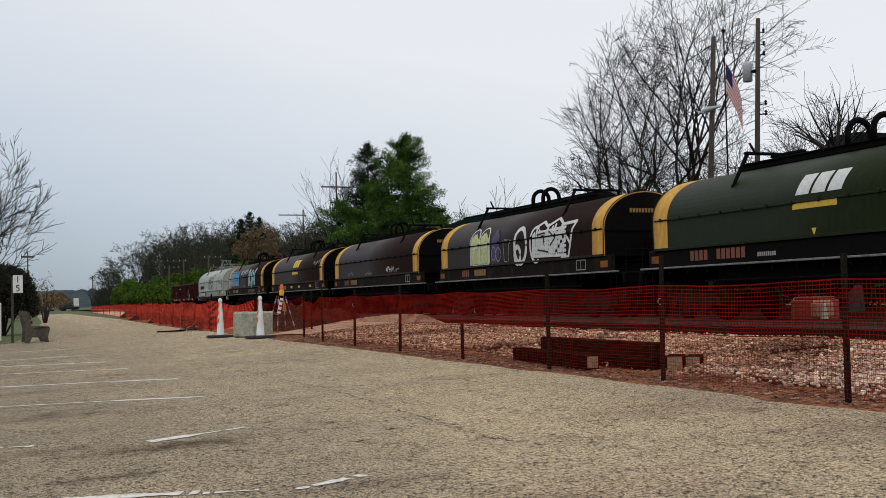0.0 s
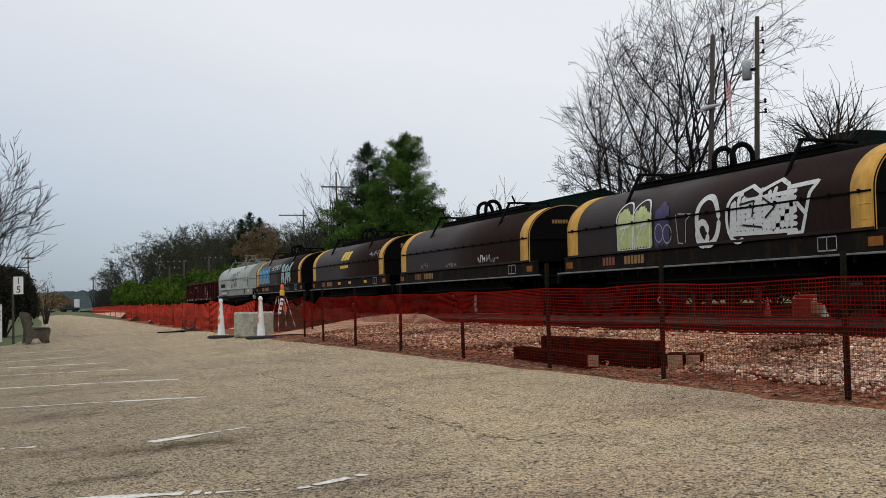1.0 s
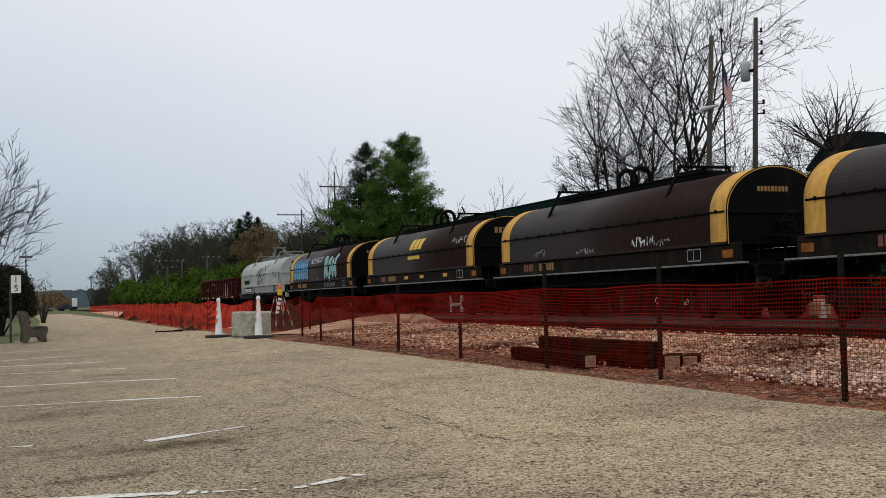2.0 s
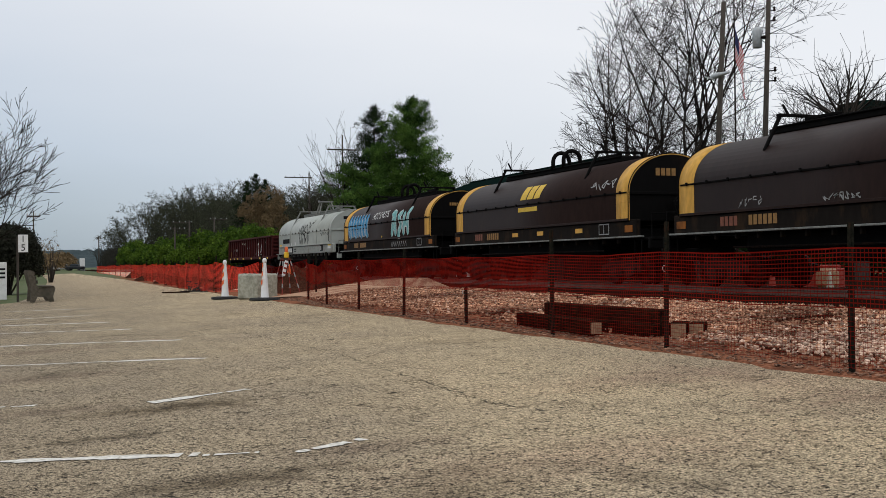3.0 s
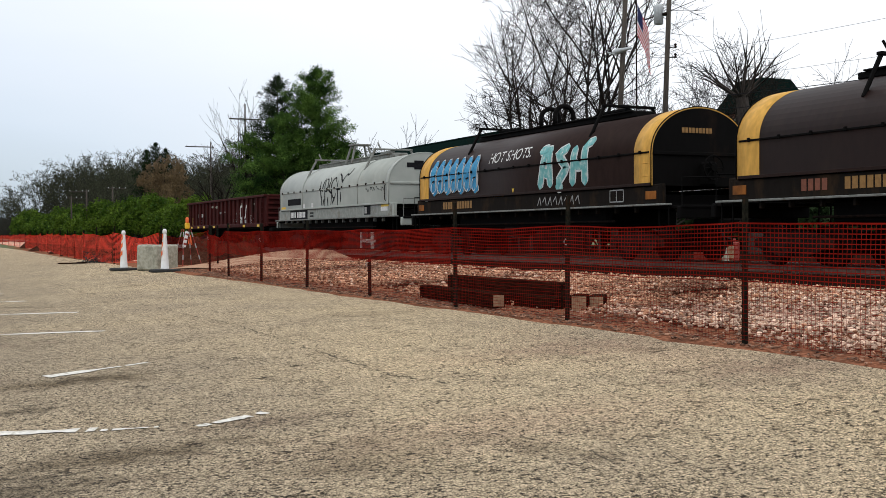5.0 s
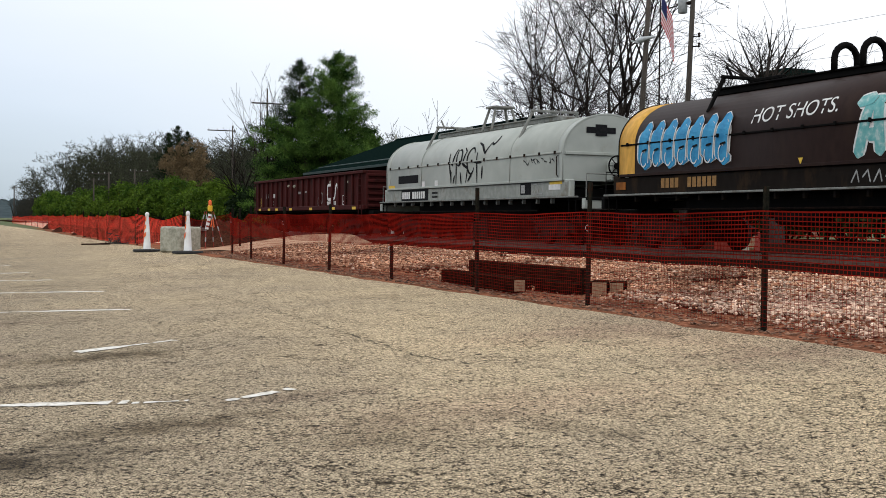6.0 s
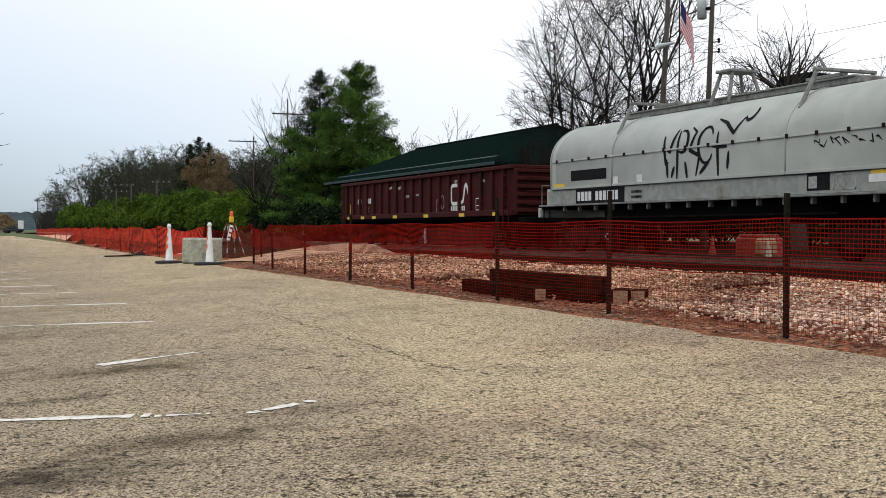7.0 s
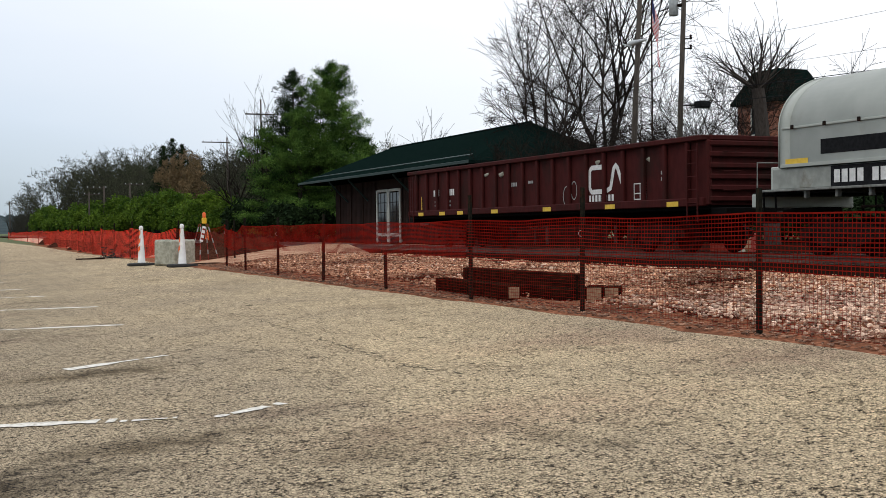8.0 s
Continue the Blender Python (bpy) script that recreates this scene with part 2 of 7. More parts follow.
TIMBER_END = surf("fresh_timber_end", (0.22, 0.13, 0.08), (0.34, 0.22, 0.13), 25, 0.85, bump=0.2)
CONCRETE = surf("weathered_concrete", (0.29, 0.285, 0.225), (0.43, 0.42, 0.345), 12, 0.92, 0, (0.17, 0.17, 0.125), 2.0, 0.6, 0.3)
WHITE = surf("white_plastic", (0.74, 0.74, 0.72), (0.84, 0.84, 0.82), 8, 0.5, 0, (0.5, 0.48, 0.44), 4, 0.64, 0.03)
ORANGE = surf("orange_vinyl", (0.75, 0.13, 0.03), (0.88, 0.18, 0.05), 8, 0.5, 0, (0.5, 0.1, 0.04), 4, 0.66, 0.03)
CRATE = surf("faded_red_plastic", (0.22, 0.03, 0.02), (0.32, 0.05, 0.035), 8, 0.7, 0, (0.15, 0.03, 0.02), 3, 0.6, 0.05)
YELLOW = surf("yellow_plastic", (0.75, 0.45, 0.03), (0.85, 0.55, 0.05), 8, 0.4, bump=0.02)
RUBBER = surf("black_rubber", (0.015, 0.015, 0.015), (0.03, 0.03, 0.028), 20, 0.8, bump=0.1)
BROWN = paint("weathered_brown_paint", (0.027, 0.0145, 0.012), (0.032, 0.018, 0.013), 0.62, 0.5, spec=0.085)
GREEN = paint("dark_green_paint", (0.017, 0.0265, 0.008), (0.024, 0.025, 0.010), 0.68, 0.5, spec=0.08)
GREY_SILL = surf("sooty_grey_paint", (0.25, 0.265, 0.24), (0.33, 0.345, 0.315), 5, 0.7, 0, (0.17, 0.14, 0.10), 1.2, 0.62, 0.03, spec=0.1)
GREY = surf("pale_grey_paint", (0.37, 0.395, 0.36), (0.43, 0.455, 0.415), 1.5, 0.5, 0, (0.33, 0.33, 0.28), 1.1, 0.68, 0.02, 20, spec=0.2)
GEAR = surf("dull_grey_steel", (0.16, 0.165, 0.15), (0.24, 0.245, 0.225), 9, 0.7, 0, (0.1, 0.08, 0.06), 3, 0.62, 0.05)
BENCHWOOD = surf("dark_bench_wood", (0.05, 0.04, 0.03), (0.09, 0.075, 0.055), 9, 0.85, bump=0.2)
# bench concrete in a dark brown that holds the shadow it stands in
BENCHEND = surf("shaded_concrete", (0.07, 0.06, 0.045), (0.115, 0.10, 0.075), 12, 0.92, 0, (0.045, 0.042, 0.03), 3, 0.6, 0.2)
BLACK = paint("black_underframe_paint", (0.005, 0.0046, 0.0044), (0.016, 0.01, 0.007), 0.66, 0.8, spec=0.06)
SILL = paint("sooty_brown_paint", (0.014, 0.011, 0.009), (0.04, 0.024, 0.013), 0.6, 0.8, spec=0.06)
BAND = paint("yellow_reflective_paint", (0.76, 0.42, 0.095), (0.44, 0.25, 0.06), 0.68, 0.6)
RUSTPLATE = paint("rusty_orange_plate", (0.34, 0.12, 0.025), (0.10, 0.04, 0.018), 0.58, 0.7)
BOXCAR = paint("oxide_red_paint", (0.062, 0.013, 0.012), (0.03, 0.012, 0.01), 0.58, 0.7, spec=0.06)
# running-gear steel and ties coloured darker, for the shade under the cars
STEEL = surf("rusty_steel", (0.008, 0.005, 0.004), (0.017, 0.010, 0.007), 12, 0.8, 0.0, (0.028, 0.013, 0.008), 3, 0.6, 0.2, spec=0.1)
RAILTOP = surf("rail_steel", (0.09, 0.055, 0.04), (0.15, 0.095, 0.07), 10, 0.55, 0.2, bump=0.05)
TIE = surf("grey_brown_tie", (0.026, 0.017, 0.012), (0.05, 0.033, 0.024), 10, 0.9, bump=0.4, rnd=0.25)
M_WHITE = surf("white_marking", (0.62, 0.62, 0.6), (0.76, 0.76, 0.74), 12, 0.6, 0, (0.4, 0.39, 0.37), 3, 0.64, 0)
M_YELLOW = surf("yellow_marking", (0.68, 0.44, 0.05), (0.78, 0.53, 0.07), 12, 0.6, 0, (0.4, 0.26, 0.05), 3, 0.66, 0)
M_GOLD = surf("faded_gold_marking", (0.24, 0.125, 0.04), (0.33, 0.18, 0.055), 12, 0.6, bump=0)
M_RUST = surf("faded_red_marking", (0.17, 0.06, 0.035), (0.24, 0.08, 0.045), 12, 0.6, bump=0)
M_BLACK = surf("black_marking", (0.010, 0.011, 0.012), (0.018, 0.018, 0.020), 12, 0.7, bump=0, spec=0.04)
M_BLUE = surf("blue_spray", (0.02, 0.21, 0.42), (0.045, 0.32, 0.56), 5, 0.5, bump=0)
M_TEAL = surf("teal_spray", (0.10, 0.36, 0.36), (0.24, 0.50, 0.48), 6, 0.5, 0, (0.5, 0.6, 0.58), 6, 0.6, 0)
M_LIME = surf("lime_spray", (0.42, 0.48, 0.17), (0.55, 0.6, 0.28), 5, 0.5, bump=0)
M_VIOLET = surf("violet_spray", (0.035, 0.025, 0.085), (0.055, 0.04, 0.12), 5, 0.5, bump=0)
M_CHALK = surf("grey_chalk", (0.26, 0.26, 0.25), (0.4, 0.4, 0.39), 12, 0.7, bump=0)
BARK = surf("grey_brown_bark", (0.022, 0.017, 0.014), (0.05, 0.04, 0.033), 8, 0.95, bump=0.5, stretch=(3, 3, 0.6))
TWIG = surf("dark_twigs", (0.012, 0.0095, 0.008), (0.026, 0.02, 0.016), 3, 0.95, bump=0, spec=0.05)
# paler, greyer copy of the twigs: distance haze put into the colour
FARTWIG = surf("hazed_twigs", (0.026, 0.026, 0.021), (0.052, 0.050, 0.041), 3, 0.95, bump=0, spec=0.05)
NEEDLE = surf("pine_needles", (0.016, 0.047, 0.010), (0.112, 0.20, 0.036), 0.9, 0.8, bump=0, island=0.4, translucent=0.15, spec=0.1)
SPRUCE = surf("spruce_needles", (0.008, 0.018, 0.007), (0.02, 0.036, 0.012), 0.9, 0.8, bump=0, island=0.3, translucent=0.1, spec=0.05)
LEAF = surf("fresh_leaves", (0.028, 0.066, 0.007), (0.105, 0.17, 0.018), 0.5, 0.7, bump=0, island=0.45, translucent=0.3, spec=0.1)
YEW = surf("dark_yew", (0.010, 0.012, 0.006), (0.024, 0.025, 0.012), 1.2, 0.8, bump=0, island=0.3)
# olive buds, their colour lightened for the haze over the far woods
BUDS = surf("olive_buds", (0.038, 0.044, 0.026), (0.08, 0.085, 0.05), 0.8, 0.9, bump=0, island=0.4, spec=0.05)
RUSSET = surf("russet_buds", (0.125, 0.085, 0.04), (0.20, 0.135, 0.065), 0.8, 0.8, bump=0, island=0.3)
ROOF = surf("dark_green_roof", (0.003, 0.009, 0.008), (0.007, 0.015, 0.013), 9, 1.0, bump=0.2, spec=0.0)
EAVE = surf("green_trim", (0.012, 0.03, 0.028), (0.022, 0.045, 0.04), 9, 0.6, bump=0.05)
SIDING = surf("maroon_siding", (0.018, 0.010, 0.008), (0.034, 0.019, 0.015), 4, 0.85, bump=0.2, spec=0.08, stretch=(4, 4, 0.5), rnd=0.25)
CREAM = surf("cream_paint", (0.42, 0.42, 0.37), (0.52, 0.52, 0.47), 9, 0.6, bump=0.05)
BRICK = surf("red_brick", (0.22, 0.08, 0.05), (0.32, 0.13, 0.08), 5, 0.9, 0, (0.2, 0.15, 0.12), 2, 0.6, 0.2, stretch=(1, 1, 3))
WOODPOLE = surf("weathered_pole", (0.045, 0.038, 0.031), (0.085, 0.07, 0.058), 6, 0.95, bump=0.3, stretch=(4, 4, 0.4))
GALV = surf("galvanised_steel", (0.42, 0.44, 0.45), (0.55, 0.57, 0.58), 10, 0.5, 0.3, bump=0.05)
FLAG_RED = surf("red_cloth", (0.5, 0.03, 0.04), (0.6, 0.05, 0.06), 8, 0.8, bump=0.1, translucent=0.3)
FLAG_WHITE = surf("white_cloth", (0.7, 0.7, 0.7), (0.8, 0.8, 0.8), 8, 0.8, bump=0.1, translucent=0.3)
FLAG_BLUE = surf("navy_cloth", (0.015, 0.02, 0.08), (0.03, 0.035, 0.12), 8, 0.8, bump=0.1, translucent=0.2)
# woods turned blue-grey: the haze of distance is put into this colour
HILL = surf("hazed_wooded_hill", (0.045, 0.062, 0.068), (0.068, 0.088, 0.092), 0.05, 1.0, bump=0, spec=0)
CARPAINT = surf("dark_car_paint", (0.015, 0.016, 0.02), (0.025, 0.026, 0.03), 3, 0.3, bump=0)
SILVER = surf("silver_car_paint", (0.4, 0.41, 0.43), (0.5, 0.51, 0.53), 3, 0.3, 0.3, bump=0)


def glass_material():
    m = bpy.data.materials.new("window_glass")
    m.use_nodes = True
    b = m.node_tree.nodes["Principled BSDF"]
    b.inputs["Base Color"].default_value = (0.02, 0.025, 0.03, 1)
    b.inputs["Roughness"].default_value = 0.06
    return m


GLASS = glass_material()


# ---- mesh tools ----
class Geo:
    """Vertices and faces of one mesh."""

    def __init__(self):
        self.v, self.f = [], []

    def add(self, verts, faces):
        n = len(self.v)
        self.v += [tuple(p) for p in verts]
        self.f += [tuple(i + n for i in face) for face in faces]
        return self

    def box(self, c, s, b=0.01, m=None):
        """A box of centre c and size s with chamfered edges."""
        h = [x / 2 for x in s]
        b = min(b, *(x * 0.45 for x in h))
        verts, at = [], {}
        for sx in (-1, 1):
            for sy in (-1, 1):
                for sz in (-1, 1):
                    for k in range(3):
                        p = [sx * h[0], sy * h[1], sz * h[2]]
                        for j in range(3):
                            if j != k:
                                p[j] -= (sx, sy, sz)[j] * b
                        at[sx, sy, sz, k] = len(verts)
                        verts.append(p)
        faces = []
        for k in range(3):
            i, j = (k + 1) % 3, (k + 2) % 3
            for s_ in (-1, 1):
                ring = []
                for a, c_ in ((-1, -1), (1, -1), (1, 1), (-1, 1)):
                    key = [0, 0, 0]
                    key[k], key[i], key[j] = s_, a, c_
                    ring.append(at[(*key, k)])
                faces.append(ring if s_ > 0 else ring[::-1])
            for a in (-1, 1):
                for c_ in (-1, 1):
                    lo, hi = [0, 0, 0], [0, 0, 0]
                    lo[k], hi[k] = -1, 1
                    lo[i] = hi[i] = a
                    lo[j] = hi[j] = c_
                    ring = [at[(*lo, i)], at[(*hi, i)], at[(*hi, j)], at[(*lo, j)]]
                    faces.append(ring if a * c_ > 0 else ring[::-1])
        for sx in (-1, 1):
            for sy in (-1, 1):
                for sz in (-1, 1):
                    ring = [at[sx, sy, sz, k] for k in range(3)]
                    faces.append(ring if sx * sy * sz > 0 else ring[::-1])
        out = []
        for p in verts:
            q = Vector(p)
            if m:
                q = m @ q
            out.append((q[0] + c[0], q[1] + c[1], q[2] + c[2]))
        return self.add(out, faces)

    def tube(self, p0, p1, r0, r1=None, n=8, cap=True):
        r1 = r0 if r1 is None else r1
        a, b = Vector(p0), Vector(p1)
        d = (b - a)
        if d.length < 1e-6:
            return self
        d.normalize()
        u = d.cross(Vector((0, 0, 1)) if abs(d.z) < 0.9 else Vector((1, 0, 0))).normalized()
        w = d.cross(u)
        vs = []
        for c, r in ((a, r0), (b, r1)):
            for k in range(n):
                t = 2 * math.pi * k / n
                vs.append(c + r * (math.cos(t) * u + math.sin(t) * w))
        fs = [(k, (k + 1) % n, n + (k + 1) % n, n + k) for k in range(n)]
        if cap:
            fs += [tuple(range(n))[::-1], tuple(range(n, 2 * n))]
        return self.add(vs, fs)

    def path(self, pts, r, n=8):
        """One continuous round bar through the points."""
        ps = [Vector(p) for p in pts]
        vs, u = [], None
        for k, p in enumerate(ps):
            d = (ps[min(k + 1, len(ps) - 1)] - ps[max(k - 1, 0)]).normalized()
            if u is None:
                u = d.cross(Vector((0, 0, 1)) if abs(d.z) < 0.9 else Vector((1, 0, 0)))
            u = (u - u.dot(d) * d).normalized()
            w = d.cross(u)
            for j in range(n):
                t = 2 * math.pi * j / n
                vs.append(p + r * (math.cos(t) * u + math.sin(t) * w))
        fs = [(k * n + j, k * n + (j + 1) % n, (k + 1) * n + (j + 1) % n, (k + 1) * n + j) for k in range(len(ps) - 1) for j in range(n)]
        fs += [tuple(range(n))[::-1], tuple(range((len(ps) - 1) * n, len(ps) * n))]
        return self.add(vs, fs)

    def ring(self, c, axis, radius, r, n=24, m=6, a0=0.0, a1=2 * math.pi):
        """A ring or an arc of round bar about an axis (0 x, 1 y)."""
        pts = []
        for k in range(n + 1):
            t = a0 + (a1 - a0) * k / n
            cs, sn = radius * math.cos(t), radius * math.sin(t)
            pts.append((c[0], c[1] + cs, c[2] + sn) if axis == 0 else (c[0] + cs, c[1], c[2] + sn))
        return self.path(pts, r, m)

    def lathe(self, prof, c, axis=2, n=20):
        """A turned body: prof of (radius, height) pairs along the axis."""
        vs, fs = [], []
        for r, h in prof:
            for k in range(n):
                t = 2 * math.pi * k / n
                p = [r * math.cos(t), r * math.sin(t), h]
                if axis == 0:
                    p = [p[2], p[0], p[1]]
                elif axis == 1:
                    p = [p[1], p[2], p[0]]
                vs.append((p[0] + c[0], p[1] + c[1], p[2] + c[2]))
        for i in range(len(prof) - 1):
            for k in range(n):
                k2 = (k + 1) % n
                fs.append((i * n + k, i * n + k2, (i + 1) * n + k2, (i + 1) * n + k))
        fs += [tuple(range(n))[::-1], tuple(range((len(prof) - 1) * n, len(prof) * n))]
        return self.add(vs, fs)

    def mesh(self, name, material, smooth=False):
        me = bpy.data.meshes.new(name)
        me.from_pydata(self.v, [], self.f)
        me.materials.append(material)
        if smooth:
            me.shade_smooth()
        me.update()
        return me


def part(name, geo, material, parent, label="", smooth=False):
    ob = new(name, geo.mesh(name, material, smooth))
    ob.parent = parent
    return tagged(ob, label)


def thing(name, x, y, z, label, category, group="", rz=0.0):
    ob = new(name)
    ob.matrix_world = pose(x, y, z, 0, 0, rz)
    return tagged(ob, label, category, group)


def piece(name, geo, material, label, category, group="", kind="", smooth=False):
    return tagged(new(name, geo.mesh(name, material, smooth)), label, category, group, kind)


def big_mesh(name, verts, faces, material):
    """A mesh from arrays: faces is an n x 3 or n x 4 array."""
    me = bpy.data.meshes.new(name)
    k = faces.shape[1]
    me.vertices.add(len(verts))
    me.vertices.foreach_set("co", np.asarray(verts, np.float32).ravel())
    me.loops.add(faces.size)
    me.loops.foreach_set("vertex_index", faces.astype(np.int32).ravel())
    me.polygons.add(len(faces))
    me.polygons.foreach_set("loop_start", np.arange(0, faces.size, k, dtype=np.int32))
    me.materials.append(material)
    me.update(calc_edges=True)
    me.validate()
    me.shade_flat()
    return me


SLOPE = 0.045


def ground_z(x, y=0.0):
    """Height of the ground: the lot falls to the left, the track bed lies level."""
    if x < 6.6:
        return SLOPE * max(x, -14.0)
    if x < 7.4:
        return 0.297 + (x - 6.6) * 0.04
    if x < 11.5:
        return 0.33 + (x - 7.4) * 0.03
    if x < 15.2:
        return 0.453 - (x - 11.5) * 0.012
    if x < 20.6:
        return 0.41
    return 0.41 + min(x - 20.6, 1.0) * 0.04


# ---- ground ----
def build_ground():
    xs = [-3000, -600, -150, -40, -14, -4, 0, 3, 6.45, 6.6, 7.0, 7.4, 9, 11.5, 13, 15.2, 16, 20.6, 21.6, 30, 60, 200, 700, 3000]
    ys = [-3000, -500, -80, -20, 0, 10, 20, 30, 45, 60, 90, 150, 260, 500, 1000, 3500]
    g = Geo()
    verts = [(x, y, ground_z(x) - 0.02) for y in ys for x in xs]
    w = len(xs)
    faces = [(j * w + i, j * w + i + 1, (j + 1) * w + i + 1, (j + 1) * w + i) for j in range(len(ys) - 1) for i in range(w - 1)]
    g.add(verts, faces)
    piece("ground", g, GRASS, "grassy ground reaching to the horizon", "ground", kind="structure")

    # the lot, with its left kerb line beyond the stalls
    edge = [(-22, -14), (-22, 43.5), (-1.2, 44.6), (-0.2, 46.2), (0.9, 60), (2.0, 110), (2.6, 189)]
    left = []
    for (x0, y0), (x1, y1) in zip(edge, edge[1:]):
        for k in range(6):
            left.append((x0 + (x1 - x0) * k / 6, y0 + (y1 - y0) * k / 6))
    left.append(edge[-1])
    g = Geo()
    rows = sorted({round(y, 2) for _, y in left})
    lx = np.interp(rows, [p[1] for p in left], [p[0] for p in left])
    verts, cols = [], 9
    for y, x0 in zip(rows, lx):
        x1 = 6.62 + (0.0 if y < 60 else (y - 60) * 0.022) + 0.07 * noise.noise(Vector((0, y * 0.5, 3)))
        for k in range(cols):
            x = x0 + (x1 - x0) * k / (cols - 1)
            verts.append((x, y, SLOPE * max(min(x, 6.7), -14) + 0.004))
    n = len(verts)
    faces = [(j * cols + i, j * cols + i + 1, (j + 1) * cols + i + 1, (j + 1) * cols + i) for j in range(len(rows) - 1) for i in range(cols - 1)]
    g.add(verts, faces)
    piece("parking_lot", g, ASPHALT, "pale chip-sealed asphalt lot, cracked and stained", "pavement", kind="structure")

    # dirt verge under the fence and the work strip behind it
    g = Geo()
    xs = [6.5, 6.75, 7.0, 7.3, 7.7, 8.5, 10, 11.4, 12.2]
    ys = np.arange(-8, 200, 1.0)
    verts = []
    for y in ys:
        for i, x in enumerate(xs):
            bump = 0.035 * noise.noise(Vector((x * 1.1, y * 0.9, 1))) + 0.015 * noise.noise(Vector((x * 4, y * 4, 1)))
            sx = x + (0.12 * noise.noise(Vector((0, y * 0.8, 7))) if i == 0 else 0) + (0 if y < 60 else (y - 60) * 0.022)
            verts.append((sx, y, ground_z(x) + 0.012 + (max(bump, -0.01) if i else -0.012)))
    w = len(xs)
    g.add(verts, [(j * w + i, j * w + i + 1, (j + 1) * w + i + 1, (j + 1) * w + i) for j in range(len(ys) - 1) for i in range(w - 1)])
    piece("dirt_strip", g, DIRT, "bare red-brown dirt beside the track", "ground", kind="structure", smooth=True)

    # pale crushed-stone strip behind the far mesh
    g = Geo()
    ys = np.arange(38.5, 190, 1.5)
    xs = [7.6, 8.2, 9.2, 10.4, 11.4, 12.0]
    verts = [(x + (0 if y < 60 else (y - 60) * 0.022) + 0.3 * noise.noise(Vector((0, y * 0.4, x))), y, ground_z(x) + (0.05 + 0.08 * abs(noise.noise(Vector((x * 0.8, y * 0.6, 3)))) if 0 < i < 5 else 0.0)) for y in ys for i, x in enumerate(xs)]
    g.add(verts, [(j * 6 + i, j * 6 + i + 1, (j + 1) * 6 + i + 1, (j + 1) * 6 + i) for j in range(len(ys) - 1) for i in range(5)])
    piece("stone_strip", g, STONE, "pale crushed-stone strip behind the far mesh", "ground", kind="structure", smooth=True)

    # ballast bed of the track, run on beyond it, under-train shade in its colour
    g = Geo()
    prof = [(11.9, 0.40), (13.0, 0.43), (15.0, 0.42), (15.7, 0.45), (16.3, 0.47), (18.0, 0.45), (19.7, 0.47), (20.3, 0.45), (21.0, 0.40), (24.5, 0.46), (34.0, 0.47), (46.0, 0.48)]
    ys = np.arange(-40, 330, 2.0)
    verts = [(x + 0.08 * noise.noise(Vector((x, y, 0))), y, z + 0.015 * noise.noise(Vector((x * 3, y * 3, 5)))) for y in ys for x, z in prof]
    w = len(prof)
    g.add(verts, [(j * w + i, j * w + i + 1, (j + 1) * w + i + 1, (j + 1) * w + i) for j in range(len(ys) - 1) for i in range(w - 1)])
    piece("track_bed", g, BALLAST, "dark crushed-stone track bed, coloured as shaded by the train", "track bed", kind="structure", smooth=True)


def build_track():
    for x in (17.28, 18.72):
        g = Geo()
        y0, y1 = -40.0, 330.0
        sect = [(-0.07, 0), (0.07, 0), (0.07, 0.015), (0.012, 0.035), (0.012, 0.115), (0.036, 0.125), (0.036, 0.155), (0.028, 0.16),
                (-0.028, 0.16), (-0.036, 0.155), (-0.036, 0.125), (-0.012, 0.115), (-0.012, 0.035), (-0.07, 0.015)]
        k = len(sect)
        g.add([(x + a, y, 0.46 + b) for y in (y0, y1) for a, b in sect],
              [(i, (i + 1) % k, k + (i + 1) % k, k + i) for i in range(k)] + [tuple(range(k))[::-1], tuple(range(k, 2 * k))])
        piece("rail", g, RAILTOP, "rusty steel running rail on wooden ties", "rail", "rails of the track", kind="structure")
    ties = thing("tie_row", 18, 0, 0.44, "row of weathered wooden ties under the rails", "railway ties")
    me = Geo().box((0, 0, 0), (2.6, 0.23, 0.1), 0.015).mesh("tie", TIE)
    for k in range(150):
        t = new("tie", me)
        t.parent = ties
        t.location = (random.uniform(-0.04, 0.04), 4 + k * 0.55, -0.02)
        t.rotation_euler = (0, 0, random.uniform(-0.015, 0.015))


def stroke_strip(g, a, b, width, breaks, seed):
    """A worn painted line from a to b on the lot, in ragged lengths."""
    rnd = random.Random(seed)
    a, b = Vector(a), Vector(b)
    d = (b - a).normalized()
    side = Vector((-d.y, d.x)) * width / 2
    total = (b - a).length
    s, w0 = 0.0, 0.8
    while s < total:
        step = min(rnd.uniform(0.025, 0.06), total - s)
        w1 = min(max(w0 + rnd.gauss(0, 0.16), 0.3), 1.0)
        bow = 0.05 * math.sin(s * 1.3 + seed)
        if rnd.random() > breaks:
            lift = Vector((-d.y, d.x)) * bow
            p, q = a + d * s + lift, a + d * (s + step) + Vector((-d.y, d.x)) * 0.05 * math.sin((s + step) * 1.3 + seed)
            quad = [p - side * w0, q - side * w1, q + side * w1, p + side * w0]
            g.add([(v.x, v.y, SLOPE * v.x + 0.010) for v in quad], [(0, 1, 2, 3)])
        s, w0 = s + step, w1


